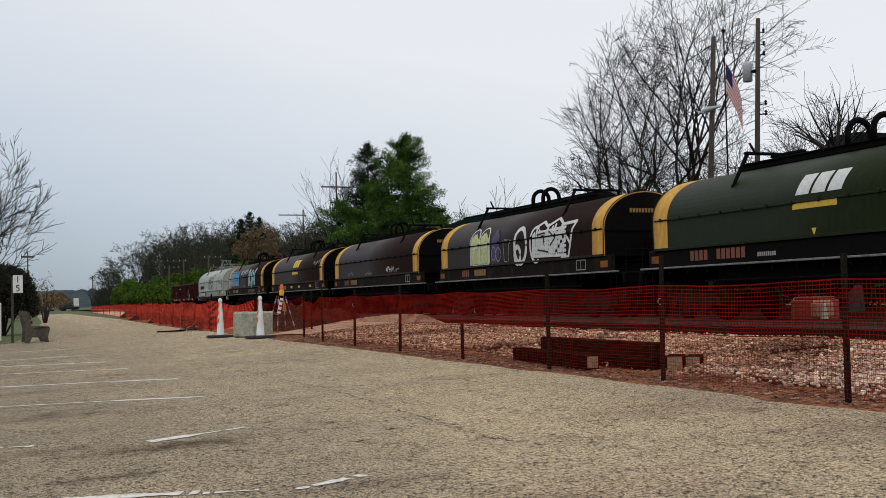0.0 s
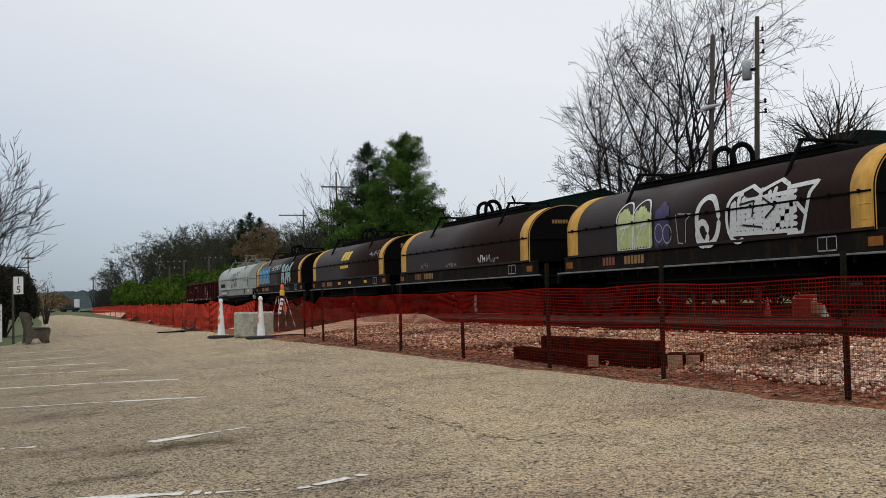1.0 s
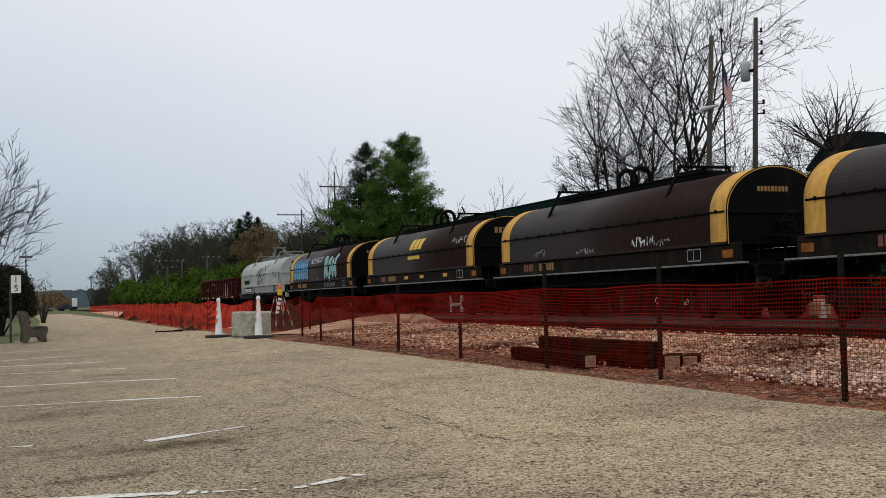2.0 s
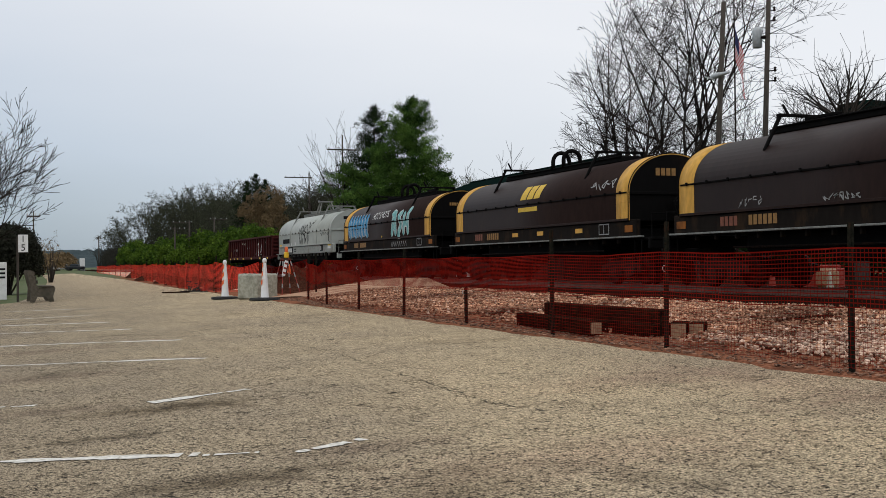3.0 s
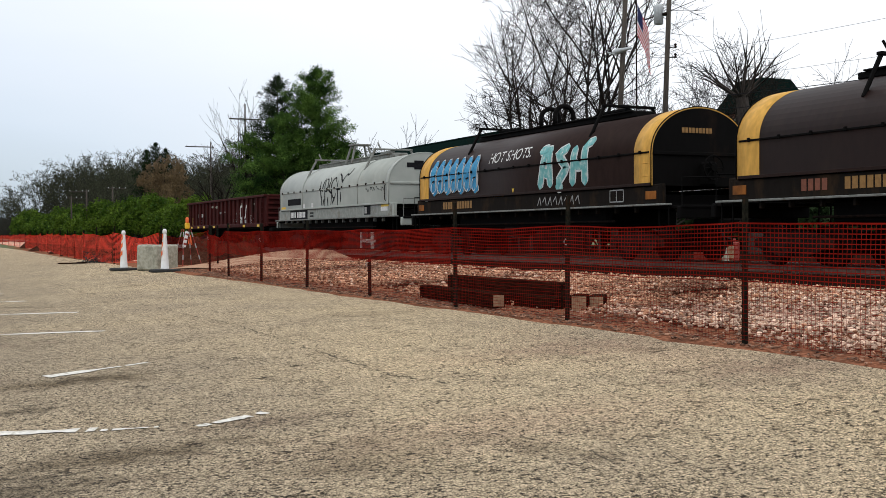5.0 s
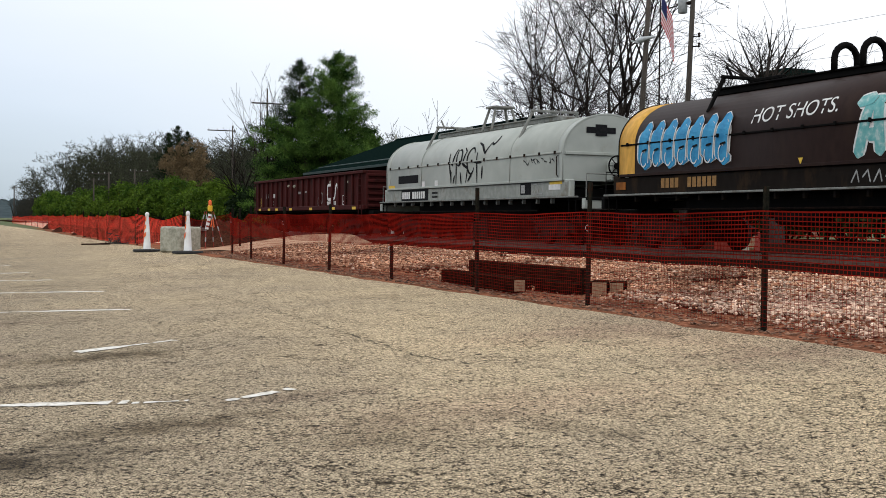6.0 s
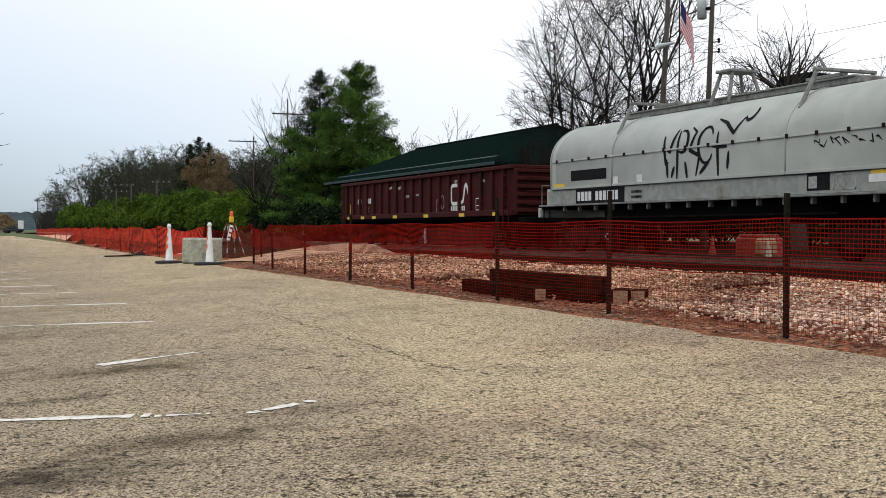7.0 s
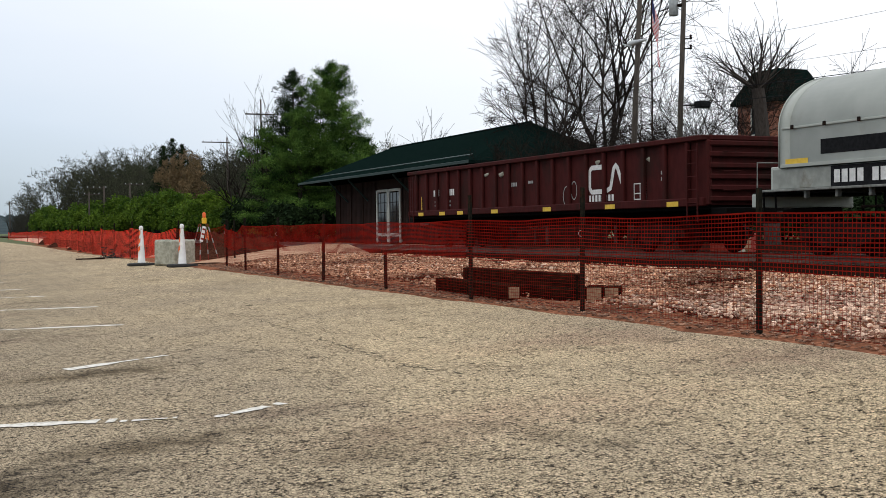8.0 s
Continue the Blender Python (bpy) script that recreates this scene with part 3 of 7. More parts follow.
def build_lines():
    stalls = [((1.66, 35.1), (-2.7, 38.4), 0.02), ((1.67, 30.4), (-2.6, 31.6), 0.03), ((1.8, 26.2), (-2.5, 29.2), 0.03), ((2.0, 22.9), (-2.5, 25.9), 0.03),
              ((2.42, 18.8), (-2.4, 21.9), 0.04), ((2.23, 15.0), (-2.3, 17.65), 0.05), ((2.09, 11.11), (1.12, 10.80), 0.02),
              ((0.12, 11.40), (-2.3, 12.5), 0.08), ((2.21, 7.64), (1.68, 7.44), 0.22), ((1.5, 7.60), (1.15, 7.72), 0.35), ((1.13, 7.76), (-1.6, 8.85), 0.03)]
    for n, (a, b, br) in enumerate(stalls):
        g = Geo()
        stroke_strip(g, a, b, 0.16 if n < 5 else 0.19 if n == 6 else 0.07 if n == 9 else 0.15, br if n > 5 else 0.0, n + 5)
        piece("stall_line", g, LINE, "worn white painted stall line on the asphalt", "road marking", "stall lines", kind="structure")


CRACK = surf("dark_open_crack", (0.08, 0.068, 0.052), (0.17, 0.145, 0.11), 30, 0.95, bump=0.2, spec=0.0)


def build_cracks():
    runs = [([(3.16, 32.39), (3.26, 23.88), (3.46, 20.76), (3.6, 17.71), (3.77, 14.6), (3.7, 12.08), (3.65, 10.6), (3.62, 9.6), (3.58, 8.69), (3.7, 8.28), (3.8, 7.75)], 0.014),
            ([(3.17, 6.3), (3.19, 5.9), (3.26, 5.5), (3.33, 5.32), (3.26, 4.93)], 0.006),
            ([(3.63, 5.07), (3.52, 4.72), (3.32, 4.15), (3.27, 3.94)], 0.006),
            ([(2.28, 15.64), (2.49, 16.28), (3.08, 16.34)], 0.012)]
    for n, (pts, width) in enumerate(runs):
        rnd, g = random.Random(n + 70), Geo()
        for (x0, y0), (x1, y1) in zip(pts, pts[1:]):
            a, b = Vector((x0, y0)), Vector((x1, y1))
            d = (b - a).normalized()
            side = Vector((-d.y, d.x))
            steps = max(3, int((b - a).length / 0.07))
            line = [a.lerp(b, k / steps) + side * (0.05 * noise.noise(Vector((x0 * 3 + k * 0.35, n, 0))) + rnd.gauss(0, 0.007)) for k in range(steps + 1)]
            w = [width * rnd.uniform(0.15, 1.0) for _ in line]
            for k in range(steps):
                if rnd.random() < 0.4:
                    continue
                p, q = line[k], line[k + 1]
                quad = (p - side * w[k], q - side * w[k + 1], q + side * w[k + 1], p + side * w[k])
                g.add([(v.x, v.y, SLOPE * v.x + 0.008) for v in quad], [(0, 1, 2, 3)])
        piece("pavement_crack", g, CRACK, "dark jagged crack in the asphalt", "crack", "cracks in the lot", kind="structure")


# ---- loose stone ----
def ico():
    p = (1 + 5 ** 0.5) / 2
    v = np.array([(-1, p, 0), (1, p, 0), (-1, -p, 0), (1, -p, 0), (0, -1, p), (0, 1, p), (0, -1, -p), (0, 1, -p), (p, 0, -1), (p, 0, 1), (-p, 0, -1), (-p, 0, 1)], float)
    f = np.array([(0, 11, 5), (0, 5, 1), (0, 1, 7), (0, 7, 10), (0, 10, 11), (1, 5, 9), (5, 11, 4), (11, 10, 2), (10, 7, 6), (7, 1, 8),
                  (3, 9, 4), (3, 4, 2), (3, 2, 6), (3, 6, 8), (3, 8, 9), (4, 9, 5), (2, 4, 11), (6, 2, 10), (8, 6, 7), (9, 8, 1)])
    return v / np.linalg.norm(v[0]), f


ICO_V, ICO_F = ico()


def stone_shape(rng):
    """An angular lump of crushed stone, about one across."""
    v = ICO_V * rng.uniform(0.42, 1.25, (12, 1)) * 0.52
    q = rng.normal(size=(3, 3))
    q, _ = np.linalg.qr(q)
    return (v * rng.uniform(0.5, 1.05, 3)) @ q * np.array([1, 1, 0.8])


def gravel_height(x, y):
    """Heaped crushed stone between the fence and the track."""
    ridge = 0.07 * math.exp(-((x - 10.9) / 1.5) ** 2) + 0.06 * noise.noise(Vector((x * 0.6, y * 0.45, 2)))
    return ground_z(x) + max(ridge, 0.0) * (1.0 if y < 30 else max(0.3, 1 - (y - 30) / 12))


def build_gravel():
    rng = np.random.default_rng(4)
    shapes = [stone_shape(rng) for _ in range(24)]
    vs, soiled, singles = [], [], []
    for _ in range(125000):
        y = rng.uniform(4.5, 41)
        lo = float(np.interp(y, (8.5, 12.5), (7.0, 7.35))) + 0.3 * noise.noise(Vector((1, y * 0.4, 0)))
        hi = 11.7 if y < 20 else 11.7 + (y - 20) * 0.09
        x = rng.uniform(lo, hi)
        if y > 31.0 + (x - 7.4) * 1.45:
            continue
        # thinner towards the verge and where the earth shows through
        edge = min(1.0, (x - lo) / 0.9)
        if rng.random() > 0.12 + 0.88 * edge or noise.noise(Vector((x * 0.5, y * 0.5, 9))) < -0.42:
            continue
        if y > 17 and rng.random() > 0.72:
            continue
        size = rng.uniform(0.03, 0.078) * (1.15 if y > 17 else 1.0)
        z = gravel_height(x, y) + size * 0.2 + rng.uniform(0, 0.06)
        if len(singles) < 260 and y < 11.5 and 7.4 < x < 9.6 and rng.random() < 0.12:
            singles.append((x, y, z, size, int(rng.integers(0, 24)), rng.uniform(0, 6.28)))
            continue
        a = rng.uniform(0, 6.28)
        c, s = math.cos(a), math.sin(a)
        v = shapes[int(rng.integers(0, 24))] * size
        vs.append(np.stack([v[:, 0] * c - v[:, 1] * s + x, v[:, 0] * s + v[:, 1] * c + y, v[:, 2] + z], 1))
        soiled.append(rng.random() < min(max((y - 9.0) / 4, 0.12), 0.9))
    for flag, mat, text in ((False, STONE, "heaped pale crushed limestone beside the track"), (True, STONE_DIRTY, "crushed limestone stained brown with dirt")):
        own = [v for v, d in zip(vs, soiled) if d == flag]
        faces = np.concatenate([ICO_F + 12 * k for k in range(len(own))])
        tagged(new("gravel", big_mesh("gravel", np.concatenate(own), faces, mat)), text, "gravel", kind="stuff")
    # chips and litter on the verge at the lot's edge
    vs, fs, count = [], [], 0
    for _ in range(5200):
        y = rng.uniform(5, 34)
        x = 6.62 + abs(rng.normal(0, 0.42)) + (0 if y < 26 else (y - 26) * 0.05)
        if x > 8.2:
            continue
        size = rng.uniform(0.015, 0.055)
        a = rng.uniform(0, 6.28)
        c, s = math.cos(a), math.sin(a)
        v = shapes[int(rng.integers(0, 24))] * size * np.array([1.6, 0.8, 0.6])
        vs.append(np.stack([v[:, 0] * c - v[:, 1] * s + x, v[:, 0] * s + v[:, 1] * c + y, v[:, 2] + ground_z(x) + 0.025], 1))
        fs.append(ICO_F + 12 * count)
        count += 1
    tagged(new("verge_litter", big_mesh("verge_litter", np.concatenate(vs), np.concatenate(fs), LITTER)), "brown wood chips and grit along the verge", "litter", kind="stuff")
    under = Geo()
    xs = np.linspace(7.3, 13.4, 14)
    ys = np.linspace(4, 41, 50)
    under.add([(x, y, gravel_height(x, y) + 0.0 + (0.0 if 0 < i < 13 else -0.03)) for y in ys for i, x in enumerate(xs)],
              [(j * 14 + i, j * 14 + i + 1, (j + 1) * 14 + i + 1, (j + 1) * 14 + i) for j in range(49) for i in range(13)])
    # dark earth colour here stands in for the shade between the stones
    piece("gravel_base", under, EARTH, "low bank under the crushed stone, dark for the shade in its gaps", "ground", kind="structure", smooth=True)
    pile = thing("stone_scatter", 0, 0, 0, "loose angular limestone pieces along the verge", "stones")
    meshes = []
    for k, sv in enumerate(shapes):
        meshes.append(big_mesh("stone", sv, ICO_F, STONE_SINGLE))
    for x, y, z, size, k, a in singles:
        o = new("stone", meshes[k])
        o.parent = pile
        o.matrix_world = pose(x, y, z, 0, 0, math.degrees(a)) @ Matrix.Scale(size, 4)


LITTER = surf("brown_litter", (0.07, 0.035, 0.022), (0.32, 0.175, 0.11), 5, 0.95, bump=0, island=0.6)
STONE_SINGLE = surf("single_limestone", (0.45, 0.305, 0.22), (0.80, 0.60, 0.47), 3, 0.9, 0, (0.17, 0.10, 0.07), 0.8, 0.6, 0.2, rnd=0.5)


def build_crossing():
    """A smooth sand-covered ramp that climbs from the lot's edge to the track."""
    g = Geo()
    a, b = Vector((7.2, 33.0)), Vector((13.4, 40.2))
    d = (b - a).normalized()
    side = Vector((d.y, -d.x))
    verts, n, m = [], 24, 13
    for j in range(n + 1):
        t = j / n
        c = a + (b - a) * t
        crest = 0.03 + 0.30 * t
        for i in range(m):
            s = (i / (m - 1) - 0.5) * 2
            across = (1.25 * s + 0.0) * (0.75 + 0.5 * t)
            h = crest * (1 - max(0.0, abs(s) - 0.45) / 0.55) if abs(s) > 0.45 else crest
            p = c + side * across
            verts.append((p.x, p.y, ground_z(p.x) + 0.03 + max(h, -0.02) + 0.015 * noise.noise(Vector((p.x, p.y, 0)))))
    g.add(verts, [(j * m + i, (j + 1) * m + i, (j + 1) * m + i + 1, j * m + i + 1) for j in range(n) for i in range(m - 1)])
    piece("sand_ramp", g, SAND, "smooth sand-covered ramp leading up to the track", "ramp", kind="structure", smooth=True)


# ---- fence ----
FENCE = [(6.78, -1.0), (6.78, 2.05), (6.78, 5.1), (6.75, 8.2), (6.78, 11.3), (6.75, 14.2), (6.77, 17.5), (6.75, 20.7), (6.76, 23.85), (6.9, 27.2), (7.25, 30.6),
         (8.35, 34.2), (8.9, 37.4), (7.9, 40.6), (6.62, 42.6), (6.5, 46.0), (6.5, 49.6), (6.6, 53.5), (6.8, 57.8), (6.95, 62), (7.1, 66.5), (7.3, 71.5),
         (7.5, 77), (7.75, 83), (8.0, 90), (8.3, 98), (8.6, 107), (8.9, 117), (9.2, 128), (9.5, 142), (9.8, 158), (10.2, 178)]


def build_fence():
    rng = random.Random(3)
    tops = {3: 1.66, 4: 1.78, 5: 1.78, 6: 0.98, 7: 1.62, 8: 1.60, 9: 1.64, 10: 1.62}
    for i, (x, y) in enumerate(FENCE):
        z0 = ground_z(min(x, 7.3))
        top = tops.get(i, 1.62 + rng.uniform(-0.06, 0.12)) - z0
        lean = rng.uniform(-0.6, 0.9)
        p = thing("fence_post", x + 0.03, y, z0 - 0.03, "dark rusty steel T-post holding orange mesh", "fence post", "posts of the mesh fence")
        p.rotation_euler = (radians(rng.uniform(-0.6, 0.6)), radians(lean), radians(rng.uniform(-20, 20)))
        g = Geo().box((0, 0, top / 2), (0.012, 0.05, top), 0.004).box((0.025, 0, top / 2), (0.04, 0.012, top), 0.004)
        part("shaft", g, POST, p)
        if i < 12:
            me = Geo().box((0, 0, 0), (0.012, 0.026, 0.018), 0.003).mesh("stud", POST)
            for k in range(int((top - 0.2) / 0.12)):
                o = new("stud", me)
                o.parent, o.location = p, (-0.011, 0, 0.15 + k * 0.12)
        if i and i % 2 == 0 and i < 12:
            t = Geo().ring((-0.012, 0, min(top - 0.12, 0.95)), 1, 0.035, 0.004, 10, 4)
            part("wire_tie", t, GALV, p, "bright wire tie")
    for i, ((x0, y0), (x1, y1)) in enumerate(zip(FENCE, FENCE[1:])):
        length = math.hypot(x1 - x0, y1 - y0)
        z0, z1 = ground_z(min(x0, 7.3)), ground_z(min(x1, 7.3))
        slack = 0.02 if i < 9 else (0.16 if 9 <= i < 14 else 0.05)
        bow = 0.03 if i < 9 else 0.10
        far = max(0, i - 12)
        h_top0, h_top1 = 1.10 + (0.0 if i < 9 else rng.uniform(-0.08, 0.08)), 1.10 + (0.0 if i < 9 else rng.uniform(-0.08, 0.08))
        seed = rng.uniform(0, 50)

        def at(u, h):
            """u along the panel 0..1, h height 0..1."""
            top = h_top0 + (h_top1 - h_top0) * u - slack * math.sin(math.pi * u) * (1 + 0.3 * math.sin(7 * u + seed))
            z = z0 + (z1 - z0) * u + 0.06 + (top - 0.06) * h + 0.012 * noise.noise(Vector((u * 4 + seed, h * 3, 0)))
            off = bow * math.sin(math.pi * u) * (0.4 + 0.6 * h) * noise.noise(Vector((u * 2.2 + seed, h * 1.6, 5))) * 2.0 + 0.03 * (1 - h) * math.sin(u * 9 + seed)
            nx, ny = (y1 - y0) / length, -(x1 - x0) / length
            return (x0 + (x1 - x0) * u - nx * 0.02 + nx * off, y0 + (y1 - y0) * u - ny * 0.02 + ny * off, z)

        panel = thing("safety_fence", 0, 0, 0, "orange plastic safety mesh strung between steel posts", "safety fence", "panels of the mesh fence")
        dense = far > 0
        upper, lower, cord = Geo(), Geo(), Geo()
        # lengthways strands: wide straps in the doubled upper half, fine ones below
        if dense:
            rows = [(k / 24, 0.017 if k > 11 else 0.011) for k in range(25)]
        else:
            rows = [(k / 52, 0.0085 if k >= 26 else 0.0036) for k in range(52) if k % 2 == 0 or (k >= 26 and 5 <= i < 10)]
        if 10 <= i <= 12:
            rows = [(h, w * 0.6) for h, w in rows]
        segs = 10 if not dense else 7

        def strand(g, h, w):
            vs = []
            for k in range(segs + 1):
                p = at(k / segs, h)
                vs += [(p[0], p[1], p[2] - w / 2), (p[0], p[1], p[2] + w / 2)]
            g.add(vs, [(2 * k, 2 * k + 2, 2 * k + 3, 2 * k + 1) for k in range(segs)])

        for h, w in rows:
            strand(upper if h >= 0.5 else lower, h, w)
        strand(cord, 1.0, 0.014)
        cell = 0.05 if not dense else 0.13
        n = max(6, int(length / cell))
        w = (0.0064 if not dense else 0.009) / length / 2
        for k in range(n + 1):
            u = k / n
            for g, hs, wd in ((lower, (0.0, 0.17, 0.34, 0.5), w if dense else w * 0.65), (upper, (0.5, 0.67, 0.84, 1.0), w)):
                vs = []
                for h in hs:
                    vs += [at(max(u - wd, 0), h), at(min(u + wd, 1), h)]
                g.add(vs, [(2 * j, 2 * j + 1, 2 * j + 3, 2 * j + 2) for j in range(3)])
        # far panels use the mesh colour brightened as if lit from behind
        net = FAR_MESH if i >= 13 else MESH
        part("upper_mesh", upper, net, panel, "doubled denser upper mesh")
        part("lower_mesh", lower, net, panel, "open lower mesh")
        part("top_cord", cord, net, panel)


# ---- works clutter ----
def build_timbers():
    beams = [((7.58, 14.55, 0.405), (0.22, 3.4, 0.2), 1, 0), ((7.84, 14.6, 0.41), (0.22, 3.35, 0.2), -1, 0), ((7.72, 14.58, 0.59), (0.21, 3.3, 0.19), 0, 0),
             ((7.75, 12.53, 0.44), (0.21, 0.45, 0.21), -35, 1), ((8.04, 12.56, 0.43), (0.2, 0.45, 0.2), -38, 1)]
    for (x, y, z), s, rz, end in beams:
        t = thing("timber", x, y, z, "dark creosoted wooden beam lying on the gravel", "timber", "stacked timbers", rz)
        part("beam", Geo().box((0, 0, 0), s, 0.015), TIMBER, t)
        if end:
            part("sawn_end", Geo().box((0, -s[1] / 2 - 0.006, 0), (s[0] - 0.03, 0.012, s[2] - 0.03), 0.004), TIMBER_END, t, "pale freshly sawn end")
    t = thing("timber", 7.16, 14.85, 0.435, "dark creosoted wooden beam with a pale sawn end", "timber", "stacked timbers", -4)
    part("beam", Geo().box((0, 0, 0), (0.2, 2.8, 0.2), 0.012), TIMBER, t)
    part("sawn_end", Geo().box((0, -1.406, 0), (0.15, 0.012, 0.15), 0.004), TIMBER_END, t, "pale freshly sawn end")


def channelizer(x, y, rz):
    z = ground_z(x) + 0.006
    c = thing("channelizer", x, y, z, "white plastic channelizer with worn orange bands on black base", "traffic channelizer", "channelizers by the block", rz)
    part("base", Geo().lathe([(0.44, 0), (0.45, 0.02), (0.43, 0.07), (0.2, 0.085)], (0, 0, 0), n=8), RUBBER, c, "black rubber base")
    part("body", Geo().lathe([(0.13, 0.08), (0.115, 0.1), (0.095, 0.45), (0.07, 0.8), (0.05, 1.05), (0.046, 1.08)], (0, 0, 0), n=18), WHITE, c, smooth=True)
    g = Geo().lathe([(0.05, 1.08), (0.062, 1.1), (0.062, 1.16), (0.04, 1.2), (0.02, 1.21)], (0, 0, 0), n=14)
    part("handle", g, WHITE, c, smooth=True)
    for h in (0.38, 0.62, 0.86):
        r = 0.104 - (h - 0.38) * 0.075
        g = Geo()
        for k in range(5):
            a0, a1 = radians(160 + k * 12), radians(172 + k * 12)
            rise = 0.022 * k
            g.add([(r * 1.03 * math.cos(a0), r * 1.03 * math.sin(a0), h + rise), (r * 1.03 * math.cos(a1), r * 1.03 * math.sin(a1), h + rise + 0.012),
                   (r * 0.99 * math.cos(a1), r * 0.99 * math.sin(a1), h + rise + 0.142), (r * 0.99 * math.cos(a0), r * 0.99 * math.sin(a0), h + rise + 0.13)], [(0, 1, 2, 3)])
        part("band", g, ORANGE, c, "worn orange reflective band")
    return c


def cone(x, y, z, s=1.0, mat=None, label="orange traffic cone standing on the ground"):
    c = thing("traffic_cone", x, y, z, label, "traffic cone", "traffic cones")
    part("base", Geo().box((0, 0, 0.02), (0.36 * s, 0.36 * s, 0.04), 0.01), mat or ORANGE, c)
    part("body", Geo().lathe([(0.14 * s, 0.04), (0.13 * s, 0.06), (0.085 * s, 0.35 * s), (0.03 * s, 0.7 * s), (0.02 * s, 0.71 * s)], (0, 0, 0), n=16), mat or ORANGE, c, smooth=True)
    return c


def build_block():
    z = ground_z(6.9)
    b = new("concrete_block", Geo().box((0, 0, 0.38), (0.9, 0.85, 0.76), 0.05).mesh("concrete_block", CONCRETE))
    bm = bmesh.new()
    bm.from_mesh(b.data)
    bmesh.ops.subdivide_edges(bm, edges=bm.edges[:], cuts=3, use_grid_fill=True)
    for v in bm.verts:
        v.co += Vector((noise.noise(v.co * 3), noise.noise(v.co * 3 + Vector((9, 0, 0))), noise.noise(v.co * 3 + Vector((0, 9, 0))))) * 0.022
    bm.to_mesh(b.data)
    bm.free()
    b.matrix_world = pose(6.62, 34.3, z - 0.02, 0, 0, 33)
    tagged(b, "chipped weathered concrete block on the asphalt", "concrete block")
    channelizer(5.86, 35.6, 20)
    channelizer(6.5, 32.6, 0)
    # barricade with a warning lamp
    r = thing("folding_barricade", 7.75, 35.6, ground_z(7.75), "red and white striped A-frame barricade with amber warning lamp", "barricade", rz=20)
    r.scale = (0.94, 0.94, 0.94)
    for k, (ax, ay) in enumerate(((-0.32, -0.3), (0.42, -0.3), (-0.32, 0.35), (0.42, 0.35))):
        leg = part("leg", Geo().tube((ax, ay, 0), (ax * 0.35, ay * 0.15, 1.25), 0.016, 0.014, 6), CRATE, r, "faded red leg with pale stripes")
        for s in (0.2, 0.5, 0.8):
            a = Vector((ax, ay, 0)).lerp(Vector((ax * 0.35, ay * 0.15, 1.25)), s)
            e = Vector((ax, ay, 0)).lerp(Vector((ax * 0.35, ay * 0.15, 1.25)), s + 0.12)
            part("stripe", Geo().tube(a, e, 0.019, 0.018, 6), M_CHALK, leg, "pale stripe")
    tilt = Euler((0, radians(14), 0)).to_matrix()
    board = part("board", Geo().box((-0.14, -0.2, 0.92), (0.12, 0.025, 0.52), 0.006, tilt), WHITE, r, "white board with red stripes")
    for k in range(3):
        q = tilt @ Vector((0, 0, -0.16 + 0.16 * k))
        part("stripe", Geo().box((-0.14 + q.x, -0.217, 0.92 + q.z), (0.115, 0.008, 0.06), 0.002, tilt), CRATE, board, "red stripe")
    part("lamp_body", Geo().box((0.03, -0.03, 1.36), (0.15, 0.1, 0.2), 0.02), YELLOW, r, "yellow lamp battery case")
    part("lamp_lens", Geo().lathe([(0.04, 1.45), (0.055, 1.48), (0.055, 1.6), (0.03, 1.64)], (0.03, -0.03, 0), n=14), ORANGE, r, "amber lamp lens", True)
    cone(8.6, 38.9, ground_z(8.6) + 0.33, 0.9)
    # earth heaps behind the far mesh
    heaps = [(9.0, 38.8, 1.3, 0.72, 2), (10.3, 40.4, 1.1, 0.55, 3), (7.8, 47.0, 1.0, 0.75, 9), (7.8, 54.0, 1.2, 0.85, 4), (7.9, 60, 1.1, 0.7, 5), (8.2, 67, 1.3, 0.75, 6), (8.9, 81, 1.6, 0.75, 7), (9.6, 99, 1.8, 0.8, 11), (12.0, 45.0, 1.6, 0.5, 8)]
    for x, y, r0, h, seed in heaps:
        r0, h = r0 * 1.25, h * 1.1
        g = Geo()
        n, m = 20, 7
        vs = [(0, 0, h)]
        for j in range(1, m + 1):
            t = j / m
            for k in range(n):
                a = 2 * math.pi * k / n
                rr = r0 * t * (1 + 0.35 * noise.noise(Vector((math.cos(a) * 1.3 + seed, math.sin(a) * 1.3, t))))
                hh = h * (1 - t ** 1.4) * (1 + 0.4 * noise.noise(Vector((math.cos(a) * 2, math.sin(a) * 2 + seed, t * 3)))) - 0.03 * t
                vs.append((rr * math.cos(a) * 0.8, rr * math.sin(a) * 1.6, hh))
        fs = [(0, 1 + k, 1 + (k + 1) % n) for k in range(n)]
        fs += [(1 + (j - 1) * n + k, 1 + j * n + k, 1 + j * n + (k + 1) % n, 1 + (j - 1) * n + (k + 1) % n) for j in range(1, m) for k in range(n)]
        g.add(vs, fs)
        ob = piece("earth_mound", g, EARTH, "heap of dark red-brown earth behind the mesh", "earth mound", "earth mounds", smooth=True)
        ob.location = (x, y, ground_z(x))
    # a plank and torn netting dropped at the fence corner
    plank = thing("plank", 5.5, 44.9, ground_z(5.5) + 0.05, "dark red-brown plank lying on the asphalt", "plank", rz=-62)
    part("board", Geo().box((0, 0, 0), (0.14, 1.2, 0.05), 0.01), TIMBER, plank)
    rnd, g = random.Random(41), Geo()
